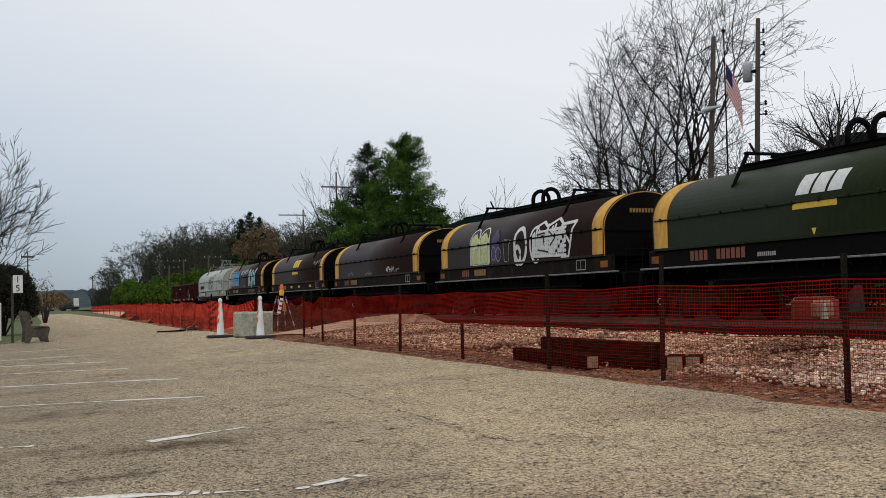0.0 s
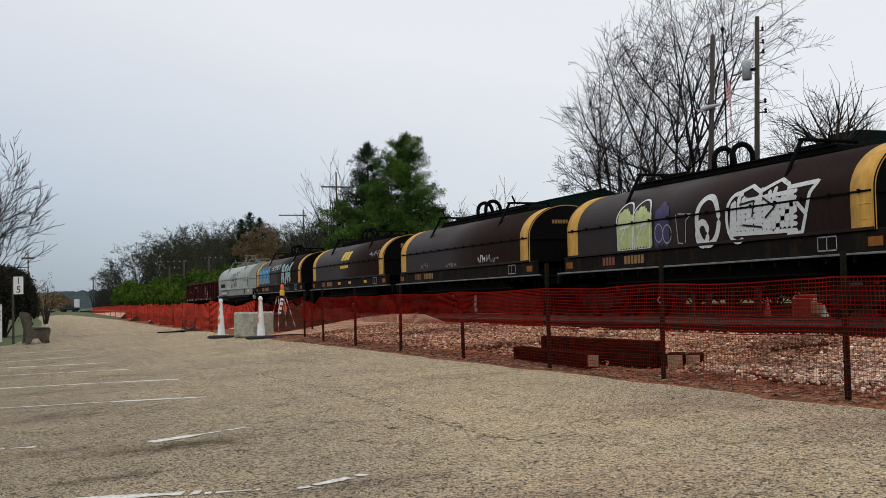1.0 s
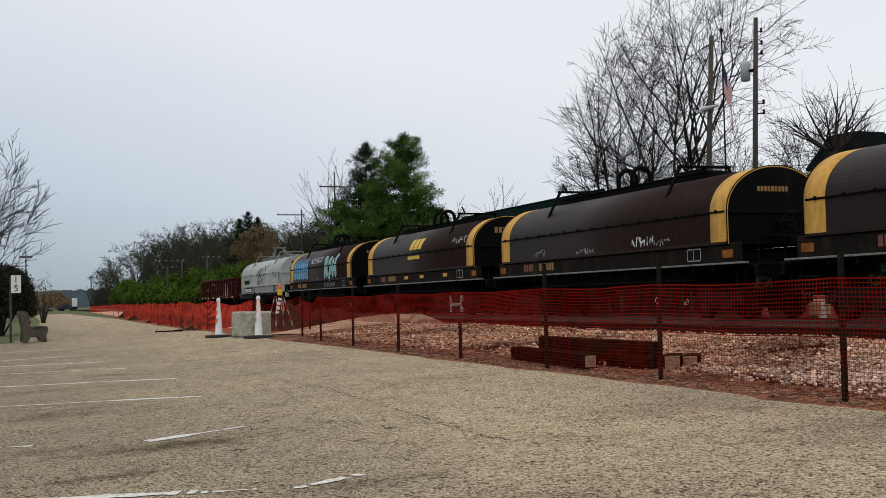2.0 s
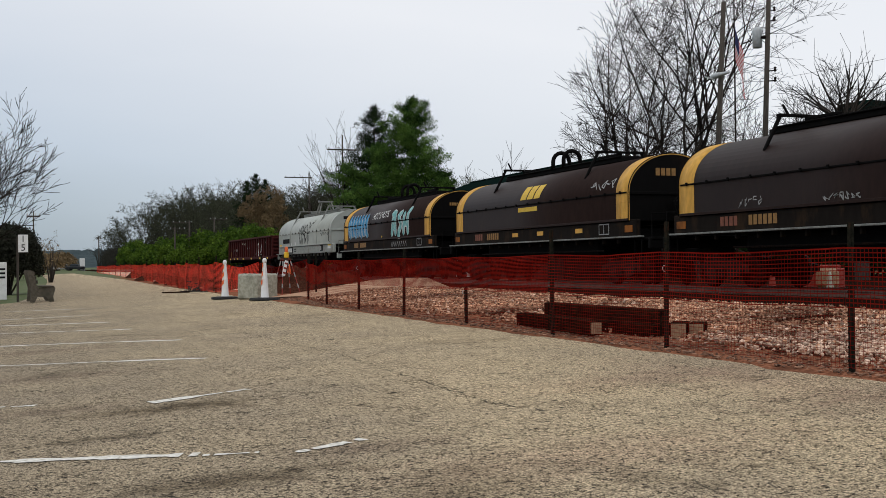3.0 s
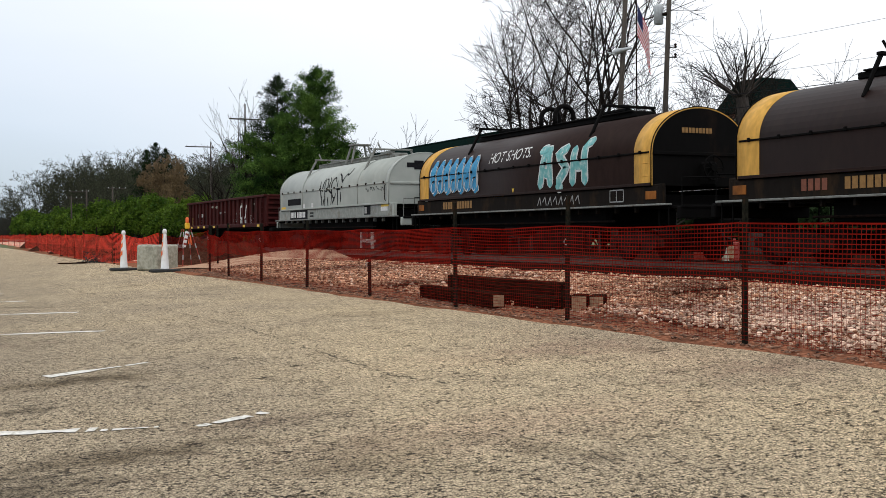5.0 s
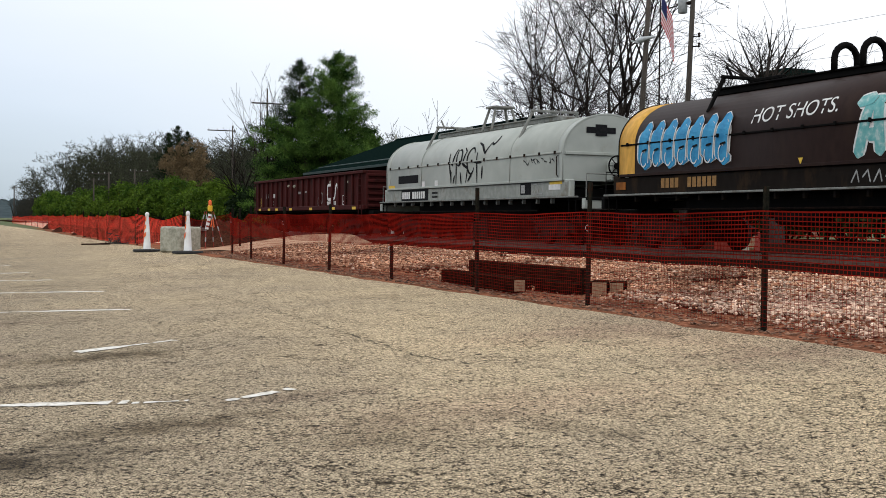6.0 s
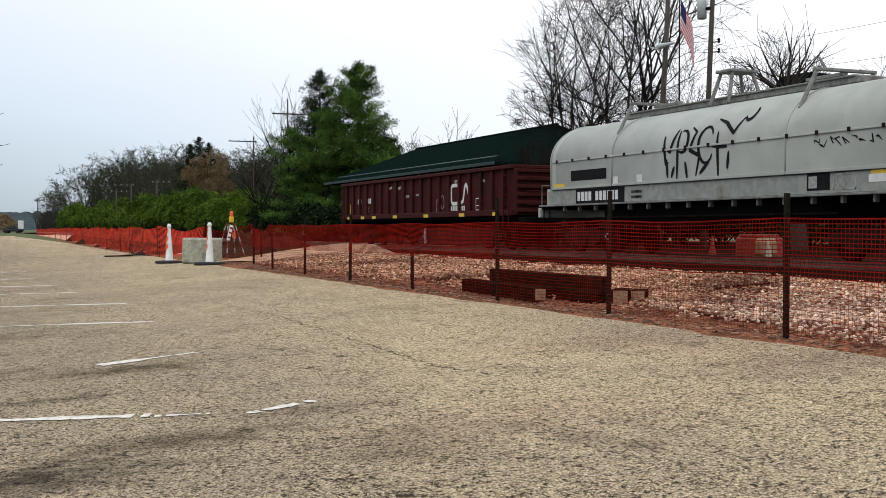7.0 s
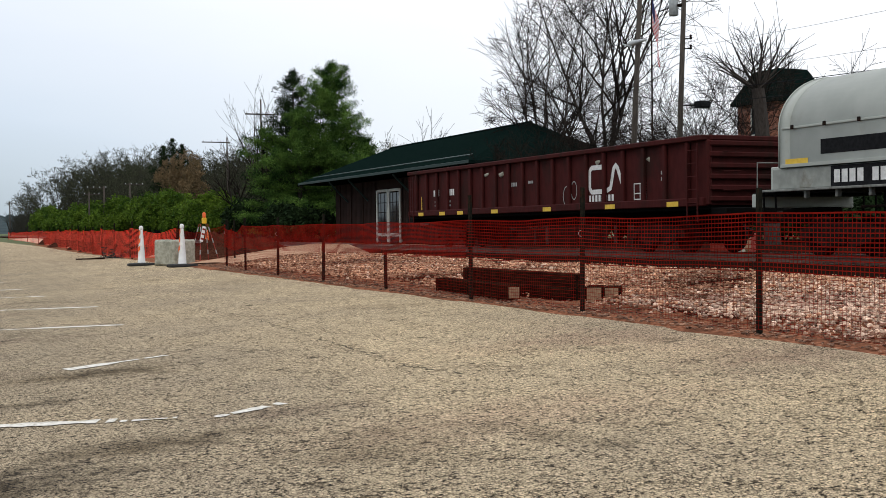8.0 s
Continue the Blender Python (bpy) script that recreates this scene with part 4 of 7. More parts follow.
    for _ in range(26):
        p = Vector((rnd.gauss(0, 0.2), rnd.gauss(0, 0.5), 0.02))
        pts = [p]
        for _ in range(5):
            p = p + Vector((rnd.gauss(0, 0.12), rnd.gauss(0, 0.2), rnd.gauss(0.02, 0.07)))
            p.z = min(max(p.z, 0.02), 0.42)
            pts.append(p)
        g.path(pts, 0.014, 4)
    net = piece("torn_netting", g, RUBBER, "rumpled dark netting piled at the fence foot", "netting")
    net.location = (6.45, 45.4, ground_z(6.45))
    # things standing beyond the track
    cone(21.9, 27.3, 0.45, 0.8, CONCRETE, "faded grey traffic cone beyond the track")
    cone(21.6, 29.6, 0.45, 0.9, CRATE, "faded red traffic cone beyond the track")
    crate = thing("crate", 22.6, 28.6, 0.45, "faded red plastic crate with lid beyond the track", "crate", rz=12)
    part("box", Geo().box((0, 0, 0.3), (0.9, 1.1, 0.6), 0.03), CRATE, crate)
    part("lid", Geo().box((0, 0, 0.65), (0.8, 0.9, 0.1), 0.04), CRATE, crate)
    sack = Geo().box((0, 0, 0.3), (0.6, 0.5, 0.6), 0.12)
    s = piece("sack", sack, TIMBER_END, "dull tan full sack standing beyond the track", "sack")
    s.location = (22.3, 27.9, 0.45)


# ---- furniture at the lot's left edge ----
def build_left():
    # bench seen end on: concrete ends with shadow put into their colour, wooden slats
    b = thing("park_bench", 0.55, 45.0, ground_z(0.5) + 0.012, "park bench with concrete ends coloured as in shadow and dark wooden slats", "bench", rz=4)
    for y in (-0.75, 0.75):
        prof = [(-0.38, 0), (-0.22, 0), (-0.12, 0.2), (0.18, 0.2), (0.3, 0), (0.46, 0), (0.42, 0.22), (0.5, 0.5), (0.46, 0.56), (-0.05, 0.5), (-0.15, 0.62), (-0.26, 1.14), (-0.44, 1.18), (-0.48, 1.1), (-0.34, 0.5)]
        n = len(prof)
        g = Geo().add([(x, y - 0.07, z) for x, z in prof] + [(x, y + 0.07, z) for x, z in prof],
                      [tuple(range(n))[::-1][::-1], tuple(range(n, 2 * n))[::-1]] + [(i, n + i, n + (i + 1) % n, (i + 1) % n) for i in range(n)])
        part("end_frame", g, BENCHEND, b, "concrete end frame coloured as in shadow")
    for k in range(4):
        part("slat", Geo().box((0.0 + k * 0.13, 0, 0.575), (0.11, 1.75, 0.035), 0.008), BENCHWOOD, b)
    for k in range(3):
        part("slat", Geo().box((-0.13 - k * 0.045, 0, 0.74 + k * 0.15), (0.035, 1.75, 0.12), 0.008), BENCHWOOD, b)
    s = thing("stall_sign", -0.1, 47.2, ground_z(-0.1) - 0.02, "white number sign on a grey steel post beside the bench", "sign")
    part("post", Geo().box((-0.1, 0, 1.25), (0.09, 0.07, 2.55), 0.01), WOODPOLE, s, "weathered grey-brown post")
    part("plate", Geo().box((0.1, -0.05, 2.26), (0.36, 0.012, 0.68), 0.004), WHITE, s)
    for ch, z in (("1", 2.32), ("5", 1.98)):
        me = text_mesh(ch, 0.36)
        me.materials.append(M_BLACK)
        o = new("numeral", me)
        o.parent = s
        o.matrix_basis = pose(0.10, -0.060, z, 90, 0, 0)
    w = thing("notice_board", -0.95, 50.5, ground_z(-0.95), "white upright notice board with illegible dark lettering", "notice board")
    part("panel", Geo().box((0, 0, 0.8), (0.62, 0.08, 1.55), 0.05), WHITE, w)
    for k in range(3):
        part("bar", Geo().box((0.1, -0.044, 0.95 + k * 0.17), (0.3, 0.006, 0.08), 0.001), M_BLACK, w)


def text_mesh(s, size):
    cu = bpy.data.curves.new("letters", "FONT")
    cu.body, cu.size, cu.align_x = s, size, "CENTER"
    ob = bpy.data.objects.new("letters", cu)
    scene.collection.objects.link(ob)
    bpy.context.view_layer.update()
    me = bpy.data.meshes.new_from_object(ob.evaluated_get(bpy.context.evaluated_depsgraph_get()))
    bpy.data.objects.remove(ob)
    me.materials.clear()
    return me


# ---- train ----
RAIL_TOP = 0.62
HB, HJ, HA, HBB = 1.88, 2.70, 1.5, 1.15  # hood: bottom, hinge line, half width, arch height
_tt = np.linspace(0, math.pi / 2, 200)
_arc = np.concatenate([[0], np.cumsum(np.hypot(np.diff(HA * np.cos(_tt)), np.diff(HBB * np.sin(_tt))))])


def hood_at(u, v, off=0.0):
    """A place on the hood's near side: u from its far end, v up the surface from its lower edge, off outwards."""
    y = 7.05 - u
    if v <= HJ - HB:
        return (-HA - off, y, HB + v)
    t = float(np.interp(v - (HJ - HB), _arc, _tt))
    n = Vector((-math.cos(t) / HA, 0, math.sin(t) / HBB)).normalized()
    return (-HA * math.cos(t) + n.x * off, y, HJ + HBB * math.sin(t) + n.z * off)


def hood_section(off=0.0, n=28):
    pts = [(-HA - off, HB)]
    for k in range(n + 1):
        t = math.pi - math.pi * k / n
        pts.append(((HA + off) * math.cos(t), HJ + (HBB + off) * math.sin(t)))
    pts.append((HA + off, HB))
    return pts


def hood_shell(y0, y1, off=0.0, thick=0.03):
    """A length of the arched hood as a shell with thickness."""
    g = Geo()
    o, i = hood_section(off), hood_section(off - thick)
    k = len(o)
    vs = [(x, y, z) for y in (y0, y1) for x, z in o] + [(x, y, z) for y in (y0, y1) for x, z in i]
    fs = [(a, a + 1, k + a + 1, k + a) for a in range(k - 1)]
    fs += [(2 * k + a + 1, 2 * k + a, 3 * k + a, 3 * k + a + 1) for a in range(k - 1)]
    fs += [(a + 1, a, 2 * k + a, 2 * k + a + 1) for a in range(k - 1)]
    fs += [(k + a, k + a + 1, 3 * k + a + 1, 3 * k + a) for a in range(k - 1)]
    return g.add(vs, fs)


def ribbon(pts, width, off, where=hood_at, taper=False):
    """A painted stroke through (u, v) points that follows the surface."""
    fine = []
    for (u0, v0), (u1, v1) in zip(pts, pts[1:]):
        n = max(2, int(math.hypot(u1 - u0, v1 - v0) / min(0.12, width * 0.22 + 0.02)))
        fine += [(u0 + (u1 - u0) * k / n, v0 + (v1 - v0) * k / n) for k in range(n)]
    fine.append(pts[-1])
    vs, last = [], len(fine) - 1
    total = sum(math.hypot(b[0] - a[0], b[1] - a[1]) for a, b in zip(fine, fine[1:]))
    run = 0.0
    for k, (u, v) in enumerate(fine):
        a, b = fine[max(k - 1, 0)], fine[min(k + 1, last)]
        du, dv = b[0] - a[0], b[1] - a[1]
        ln = math.hypot(du, dv) or 1
        w = width / 2 * ((0.45 + 0.55 * math.sin(math.pi * k / last)) if taper else 1)
        if k:
            run += math.hypot(u - fine[k - 1][0], v - fine[k - 1][1])
        near = min(run, total - run) / (width / 2)
        if near < 1:
            w *= math.sqrt(max(1 - (1 - near) ** 2, 0.02))
        for s in (-1, 1):
            vs.append(where(u - dv / ln * w * s, v + du / ln * w * s, off))
    return vs, [(2 * k, 2 * k + 2, 2 * k + 3, 2 * k + 1) for k in range(last)]


def strokes(name, lines, width, material, car, label, off=0.008, where=hood_at, taper=False):
    g = Geo()
    for line in lines:
        g.add(*ribbon(line, width, off, where, taper))
        off += 0.0004
    return part(name, g, material, car, label)


def curve_pts(cu, cv, ru, rv, a0, a1, n=14):
    return [(cu + ru * math.cos(radians(a0 + (a1 - a0) * k / n)), cv + rv * math.sin(radians(a0 + (a1 - a0) * k / n))) for k in range(n + 1)]


def side_at(u, v, off=0.0):
    """A place on the near face of the side sill: v is the height over the rail."""
    return (-1.47 - off, 7.05 - u, v)


def glyph_bars(name, u, v, n, h, material, car, label, where=side_at, gap=0.3, off=0.007):
    """A row of plain upright bars of the size of lettering."""
    w = h * 0.62
    for k in range(n):
        a, b = u + k * w * (1 + gap), u + k * w * (1 + gap) + w
        g = Geo().add([where(a, v, off), where(b, v, off), where(b, v + h, off), where(a, v + h, off)], [(0, 1, 2, 3)])
        part(name[:-1], g, material, car, label.replace("bars", "bar"))


def patch(name, u0, v0, u1, v1, material, car, label="", where=side_at, off=0.006, slant=0.0):
    g = Geo()
    nv = 8
    vs = []
    for k in range(nv + 1):
        v = v0 + (v1 - v0) * k / nv
        s = slant * k / nv
        vs += [where(u0 + s, v, off), where(u1 + s, v, off)]
    g.add(vs, [(2 * k, 2 * k + 1, 2 * k + 3, 2 * k + 2) for k in range(nv)])
    return part(name, g, material, car, label)


WHEELSETS = []


def truck(car, y, floor=0.95):
    """A three-piece truck: side frames, bolster, springs, two wheelsets."""
    tr = new("truck")
    tr.parent = car
    tr.location = (0, y, 0)
    for x in (-1.0, 1.0):
        prof = [(-1.2, 0.38), (-1.2, 0.56), (-0.95, 0.62), (-0.45, 0.72), (0.45, 0.72), (0.95, 0.62), (1.2, 0.56), (1.2, 0.38), (0.95, 0.36), (0.4, 0.2), (-0.4, 0.2), (-0.95, 0.36)]
        n = len(prof)
        g = Geo().add([(x - 0.07, a, b) for a, b in prof] + [(x + 0.07, a, b) for a, b in prof],
                      [tuple(range(n)), tuple(range(n, 2 * n))[::-1]] + [(i, n + i, n + (i + 1) % n, (i + 1) % n) for i in range(n)])
        part("side_frame", g, STEEL, tr)
        for yy in (-0.15, 0.0, 0.15):
            part("spring", Geo().lathe([(0.06, 0.24), (0.07, 0.3), (0.06, 0.36), (0.07, 0.42), (0.06, 0.48)], (x * 1.09, yy, 0), n=8), STEEL, tr)
    part("bolster", Geo().box((0, 0, 0.62), (2.0, 0.34, 0.26), 0.03), BLACK, tr)
    for yy in (-0.89, 0.89):
        ws = new("wheelset")
        ws.parent = car
        ws.location = (0, y + yy, 0.42)
        WHEELSETS.append((ws, y + yy))
        for x in (-0.72, 0.72):
            s = 1 if x > 0 else -1
            prof = [(0.09, x - s * 0.08), (0.3, x - s * 0.03), (0.38, x - s * 0.06), (0.445, x - s * 0.07), (0.44, x - s * 0.04), (0.42, x - s * 0.035), (0.412, x + s * 0.07), (0.36, x + s * 0.07), (0.28, x + s * 0.02), (0.12, x + s * 0.05)]
            part("wheel", Geo().lathe(prof, (0, 0, 0), 0, 28), STEEL, ws, smooth=True)
            part("bearing_cap", Geo().lathe([(0.1, x + s * 0.27), (0.1, x + s * 0.4), (0.05, x + s * 0.42)], (0, 0, 0), 0, 10), STEEL, ws)
        part("axle", Geo().tube((-1.05, 0, 0), (1.05, 0, 0), 0.08, 0.08, 12), STEEL, ws)


def coupler(car, s, end):
    part("draft_sill", Geo().box((0, s * (end - 0.75), 0.88), (0.5, 1.4, 0.34), 0.03), BLACK, car)
    g = Geo().box((0, s * (end - 0.12), 0.86), (0.18, 0.5, 0.22), 0.04).box((0.12, s * (end + 0.0), 0.86), (0.2, 0.24, 0.28), 0.05)
    part("coupler", g, STEEL, car)


def ladder(car, x, y, z0, z1, material, n=4):
    g = Geo()
    for s in (-0.2, 0.2):
        g.box((x, y + s, (z0 + z1) / 2), (0.03, 0.04, z1 - z0), 0.006)
    for k in range(n):
        g.tube((x, y - 0.2, z0 + (k + 0.5) * (z1 - z0) / n), (x, y + 0.2, z0 + (k + 0.5) * (z1 - z0) / n), 0.012, 0.012, 6)
    part("ladder", g, material, car)


def coil_car(name, far, body, end_mat, sill_mat, bands, gear, loops, label):
    """A coil car: trough underframe on two trucks under one arched removable hood."""
    car = thing(name, 18.0, far - 7.05, RAIL_TOP, label, "railway car", "coil cars of the train")
    band = BAND if bands else body
    w = 0.75 if bands else 0.35
    part("hood_panel", hood_shell(-7.05 + w, 7.05 - w), body, car, "arched hood panel", True)
    for s in (-1, 1):
        y0, y1 = (7.05 - w, 7.05) if s > 0 else (-7.05, -7.05 + w)
        part("hood_end_band", hood_shell(y0, y1, 0.004), band, car, "yellow painted end band" if bands else "", True)
        sec = hood_section(-0.028)
        k = len(sec)
        g = Geo().add([(x, s * 7.046, z) for x, z in sec] + [(x, s * 6.99, z) for x, z in sec],
                      [tuple(range(k)), tuple(range(k, 2 * k))[::-1]] + [(i, i + 1, k + i + 1, k + i) for i in range(k - 1)])
        part("hood_end", g, end_mat, car, "flat hood end wall")
        # rolled rim and a stiffener across the end
        sec = hood_section(0.012)
        part("end_rim", Geo().path([(x, s * 7.04, z) for x, z in sec], 0.016, 6), end_mat, car, smooth=True)
        part("end_stiffener", Geo().box((0, s * 7.07, HJ - 0.02), (2.9, 0.05, 0.09), 0.015), end_mat, car)
    for s in (-1, 1):
        part("hinge_rail", Geo().box((s * 1.512, 0, HJ), (0.03, 13.9, 0.045), 0.008), end_mat if bands else body, car)
        part("hood_skirt", Geo().box((s * 1.508, 0, HB + 0.03), (0.025, 14.0, 0.07), 0.008), body, car)
        me = Geo().box((0, 0, 0), (0.05, 0.07, 0.09), 0.012).mesh("clamp", end_mat if bands else STEEL)
        for k in range(15):
            o = new("clamp", me)
            o.parent, o.location = car, (s * 1.54, -6.6 + k * 0.943, HJ + 0.01)
    for y in () if bands else (-3.7, 3.5):
        sec = hood_section(0.01)
        part("hood_rib", Geo().path([(x, y, z) for x, z in sec], 0.016, 5), body, car, smooth=True)
    # ridge beam, stacking brackets, lifting loops
    top = HJ + HBB
    beam = part("ridge_beam", Geo().box((0, 0, top + 0.06), (0.62, 9.4, 0.14), 0.015).box((0, 0, top + 0.15), (0.72, 9.0, 0.04), 0.01), gear, car)
    for y in (-3.85, 3.6):
        br = part("stacking_bracket", Geo().box((0, y, top + 0.34), (1.7, 0.14, 0.07), 0.012), gear, car, "angled stacking bracket")
        for s in (-1, 1):
            foot = hood_at(0, 0.82 + 0.70, 0.0)
            g = Geo().tube((s * 0.78, y, top + 0.33), (s * -foot[0], y, foot[2] - 0.02), 0.05, 0.045, 6)
            part("leg", g, gear, br)
        part("arm", Geo().box((0, y + (0.6 if y < 0 else -0.6), top + 0.27), (0.16, 1.2, 0.08), 0.01), gear, br)
        part("prong", Geo().tube((-0.55, y, top + 0.36), (-0.62, y + 0.12, top + 0.62), 0.035, 0.03, 6), gear, br)
    if loops:
        for y in (-0.42, 0.42):
            g = Geo()
            pts = [(x, y, z) for x, z in [(-0.32, top + 0.15), (-0.32, top + 0.40)]]
            for k in range(9):
                a = math.pi - math.pi * k / 8
                pts.append((0.32 * math.cos(a), y, top + 0.40 + 0.32 * math.sin(a)))
            pts.append((0.32, y, top + 0.15))
            part("lifting_loop", g.path(pts, 0.075, 7), gear, car, "rounded steel lifting loop", True)
    else:
        g = Geo()
        for s in (-1, 1):
            for yy in (-0.38, 0.38):
                g.tube((s * 0.52, yy, top - 0.02), (s * 0.3, yy * 0.6, top + 0.78), 0.05, 0.045, 6)
        g.box((0, 0, top + 0.8), (0.85, 0.62, 0.07), 0.015)
        part("lifting_frame", g, gear, car, "grey four-legged lifting frame")
    # underframe
    for s in (-1, 1):
        part("side_sill", Geo().box((s * 1.40, 0, 1.64), (0.14, 14.6, 0.44), 0.02), sill_mat, car)
        part("sill_flange", Geo().box((s * 1.47, 0, 1.40), (0.20, 15.4, 0.05), 0.01), GEAR, car)
        me = Geo().box((0, 0, 0), (0.12, 0.07, 0.16), 0.01).mesh("sill_bracket", sill_mat if bands else GEAR)
        for k in range(15):
            o = new("sill_bracket", me)
            o.parent, o.location = car, (s * 1.42, -6.3 + k * 0.9, 1.30)
        for y in (-7.2, 7.2):
            part("end_post", Geo().box((s * 1.38, y, 1.66), (0.16, 0.35, 0.5), 0.02), SILL if bands else GREY, car)
            if bands:
                part("end_plate", Geo().box((s * 1.475, y - (0.22 if y > 0 else -0.22), 1.64), (0.02, 0.44, 0.2), 0.004), RUSTPLATE, car, "rusty orange end plate")
            st = Geo().box((s * 1.42, y + (0.25 if y > 0 else -0.25), 0.72), (0.1, 0.42, 0.03), 0.006)
            for e in (-0.19, 0.19):
                st.box((s * 1.42, y + (0.25 if y > 0 else -0.25) + e, 1.05), (0.04, 0.03, 0.66), 0.006)
            part("sill_step", st, BLACK, car)
    part("trough", Geo().box((0, 0, 1.12), (2.3, 9.2, 0.6), 0.12).box((0, 0, 1.52), (2.7, 13.6, 0.3), 0.03), BLACK, car)
    for s in (-1, 1):
        part("end_platform", Geo().box((0, s * 7.55, 1.34), (2.7, 1.1, 0.08), 0.015), BLACK, car)
        part("end_sill", Geo().box((0, s * 8.0, 1.2), (2.8, 0.16, 0.3), 0.02), BLACK if bands else GREY, car)
        rail = Geo().path([(-1.3, s * 8.0, 1.36), (-1.3, s * 8.0, 2.05), (1.3, s * 8.0, 2.05), (1.3, s * 8.0, 1.36)], 0.018, 6)
        part("hand_rail", rail, BLACK if bands else GEAR, car)
        coupler(car, s, 8.48)
    # brake wheel and gear box on the near end wall
    bw = part("brake_gear", Geo().box((0.1, -7.2, 2.18), (0.34, 0.3, 0.6), 0.05), end_mat, car)
    g = Geo().ring((0.1, -7.42, 2.32), 1, 0.3, 0.025, 20, 5)
    for k in range(4):
        a = math.pi * k / 4
        g.tube((0.1 - 0.29 * math.cos(a), -7.42, 2.32 - 0.29 * math.sin(a)), (0.1 + 0.29 * math.cos(a), -7.42, 2.32 + 0.29 * math.sin(a)), 0.014, 0.014, 5)
    g.lathe([(0.09, -7.45), (0.09, -7.3)], (0.1, 0, 2.32), 1, 12)
    part("brake_wheel", g, BLACK, bw, "black spoked brake wheel")
    if bands:
        ladder(car, -1.5, -6.75, 1.95, 2.6, band, 2)
    else:
        part("grab_iron", Geo().path([(-1.5, -6.75, 2.62), (-1.56, -6.75, 2.58), (-1.56, -6.75, 2.05), (-1.5, -6.75, 2.0)], 0.016, 6), STEEL, car, "dark curved grab iron")
    # air reservoir, pipes
    part("air_reservoir", Geo().lathe([(0.05, -0.75), (0.2, -0.7), (0.2, 0.7), (0.05, 0.75)], (-0.95, 0.6, 0.85), 1, 14), BLACK, car, smooth=True)
    part("brake_pipe", Geo().tube((-1.2, -5.0, 1.02), (-1.2, 5.0, 1.02), 0.03, 0.03, 6), STEEL, car)
    truck(car, -5.75)
    truck(car, 5.75)
    # stencil panel on the sill
    g = Geo()
    for a, b, c, d in ((12.2, 1.5, 12.85, 1.53), (12.2, 1.8, 12.85, 1.83), (12.2, 1.5, 12.23, 1.83), (12.5, 1.5, 12.53, 1.83), (12.82, 1.5, 12.85, 1.83)):
        g.add([side_at(a, b, 0.008), side_at(c, b, 0.008), side_at(c, d, 0.008), side_at(a, d, 0.008)], [(0, 1, 2, 3)])
    part("test_panel", g, M_CHALK, car, "outlined stencil panel")
    return car


def triangle_mark(car, u, v, size, material):
    """A small downward triangle painted on the hood."""
    g = Geo().add([hood_at(u, v + size, 0.008), hood_at(u + size, v + size, 0.008), hood_at(u + size / 2, v, 0.008)], [(0, 2, 1)])
    return part("triangle_mark", g, material, car, "small yellow triangular mark")


def emblem(car, u, v, s, material, under=True):
    """A railway's emblem as three slanted blocks and an underline."""
    for k in range(3):
        patch("emblem_block", u + k * 0.56 * s, v, u + k * 0.56 * s + 0.47 * s, v + 0.52 * s, material, car, "slanted emblem block", hood_at, 0.008, 0.14 * s)
    if under:
        patch("emblem_bar", u - 0.15 * s, v - 0.42 * s, u + 1.45 * s, v - 0.27 * s, material, car, "emblem underline", hood_at, 0.008)


def scribble(car, u0, v0, u1, v1, n, width, material, label, seed):
    """An illegible tag: looping strokes within a box."""
    rnd = random.Random(seed)
    lines = []
    for k in range(n):
        cu = u0 + (u1 - u0) * (k + 0.5) / n
        w = (u1 - u0) / n
        pts = [(cu + rnd.uniform(-0.55, 0.55) * w, v0 + (v1 - v0) * rnd.random()) for _ in range(rnd.randint(3, 5))]
        pts.append((cu + 0.5 * w, v0 + (v1 - v0) * rnd.random()))
        lines.append(pts)
    return strokes("tag", lines, width, material, car, label, taper=True)


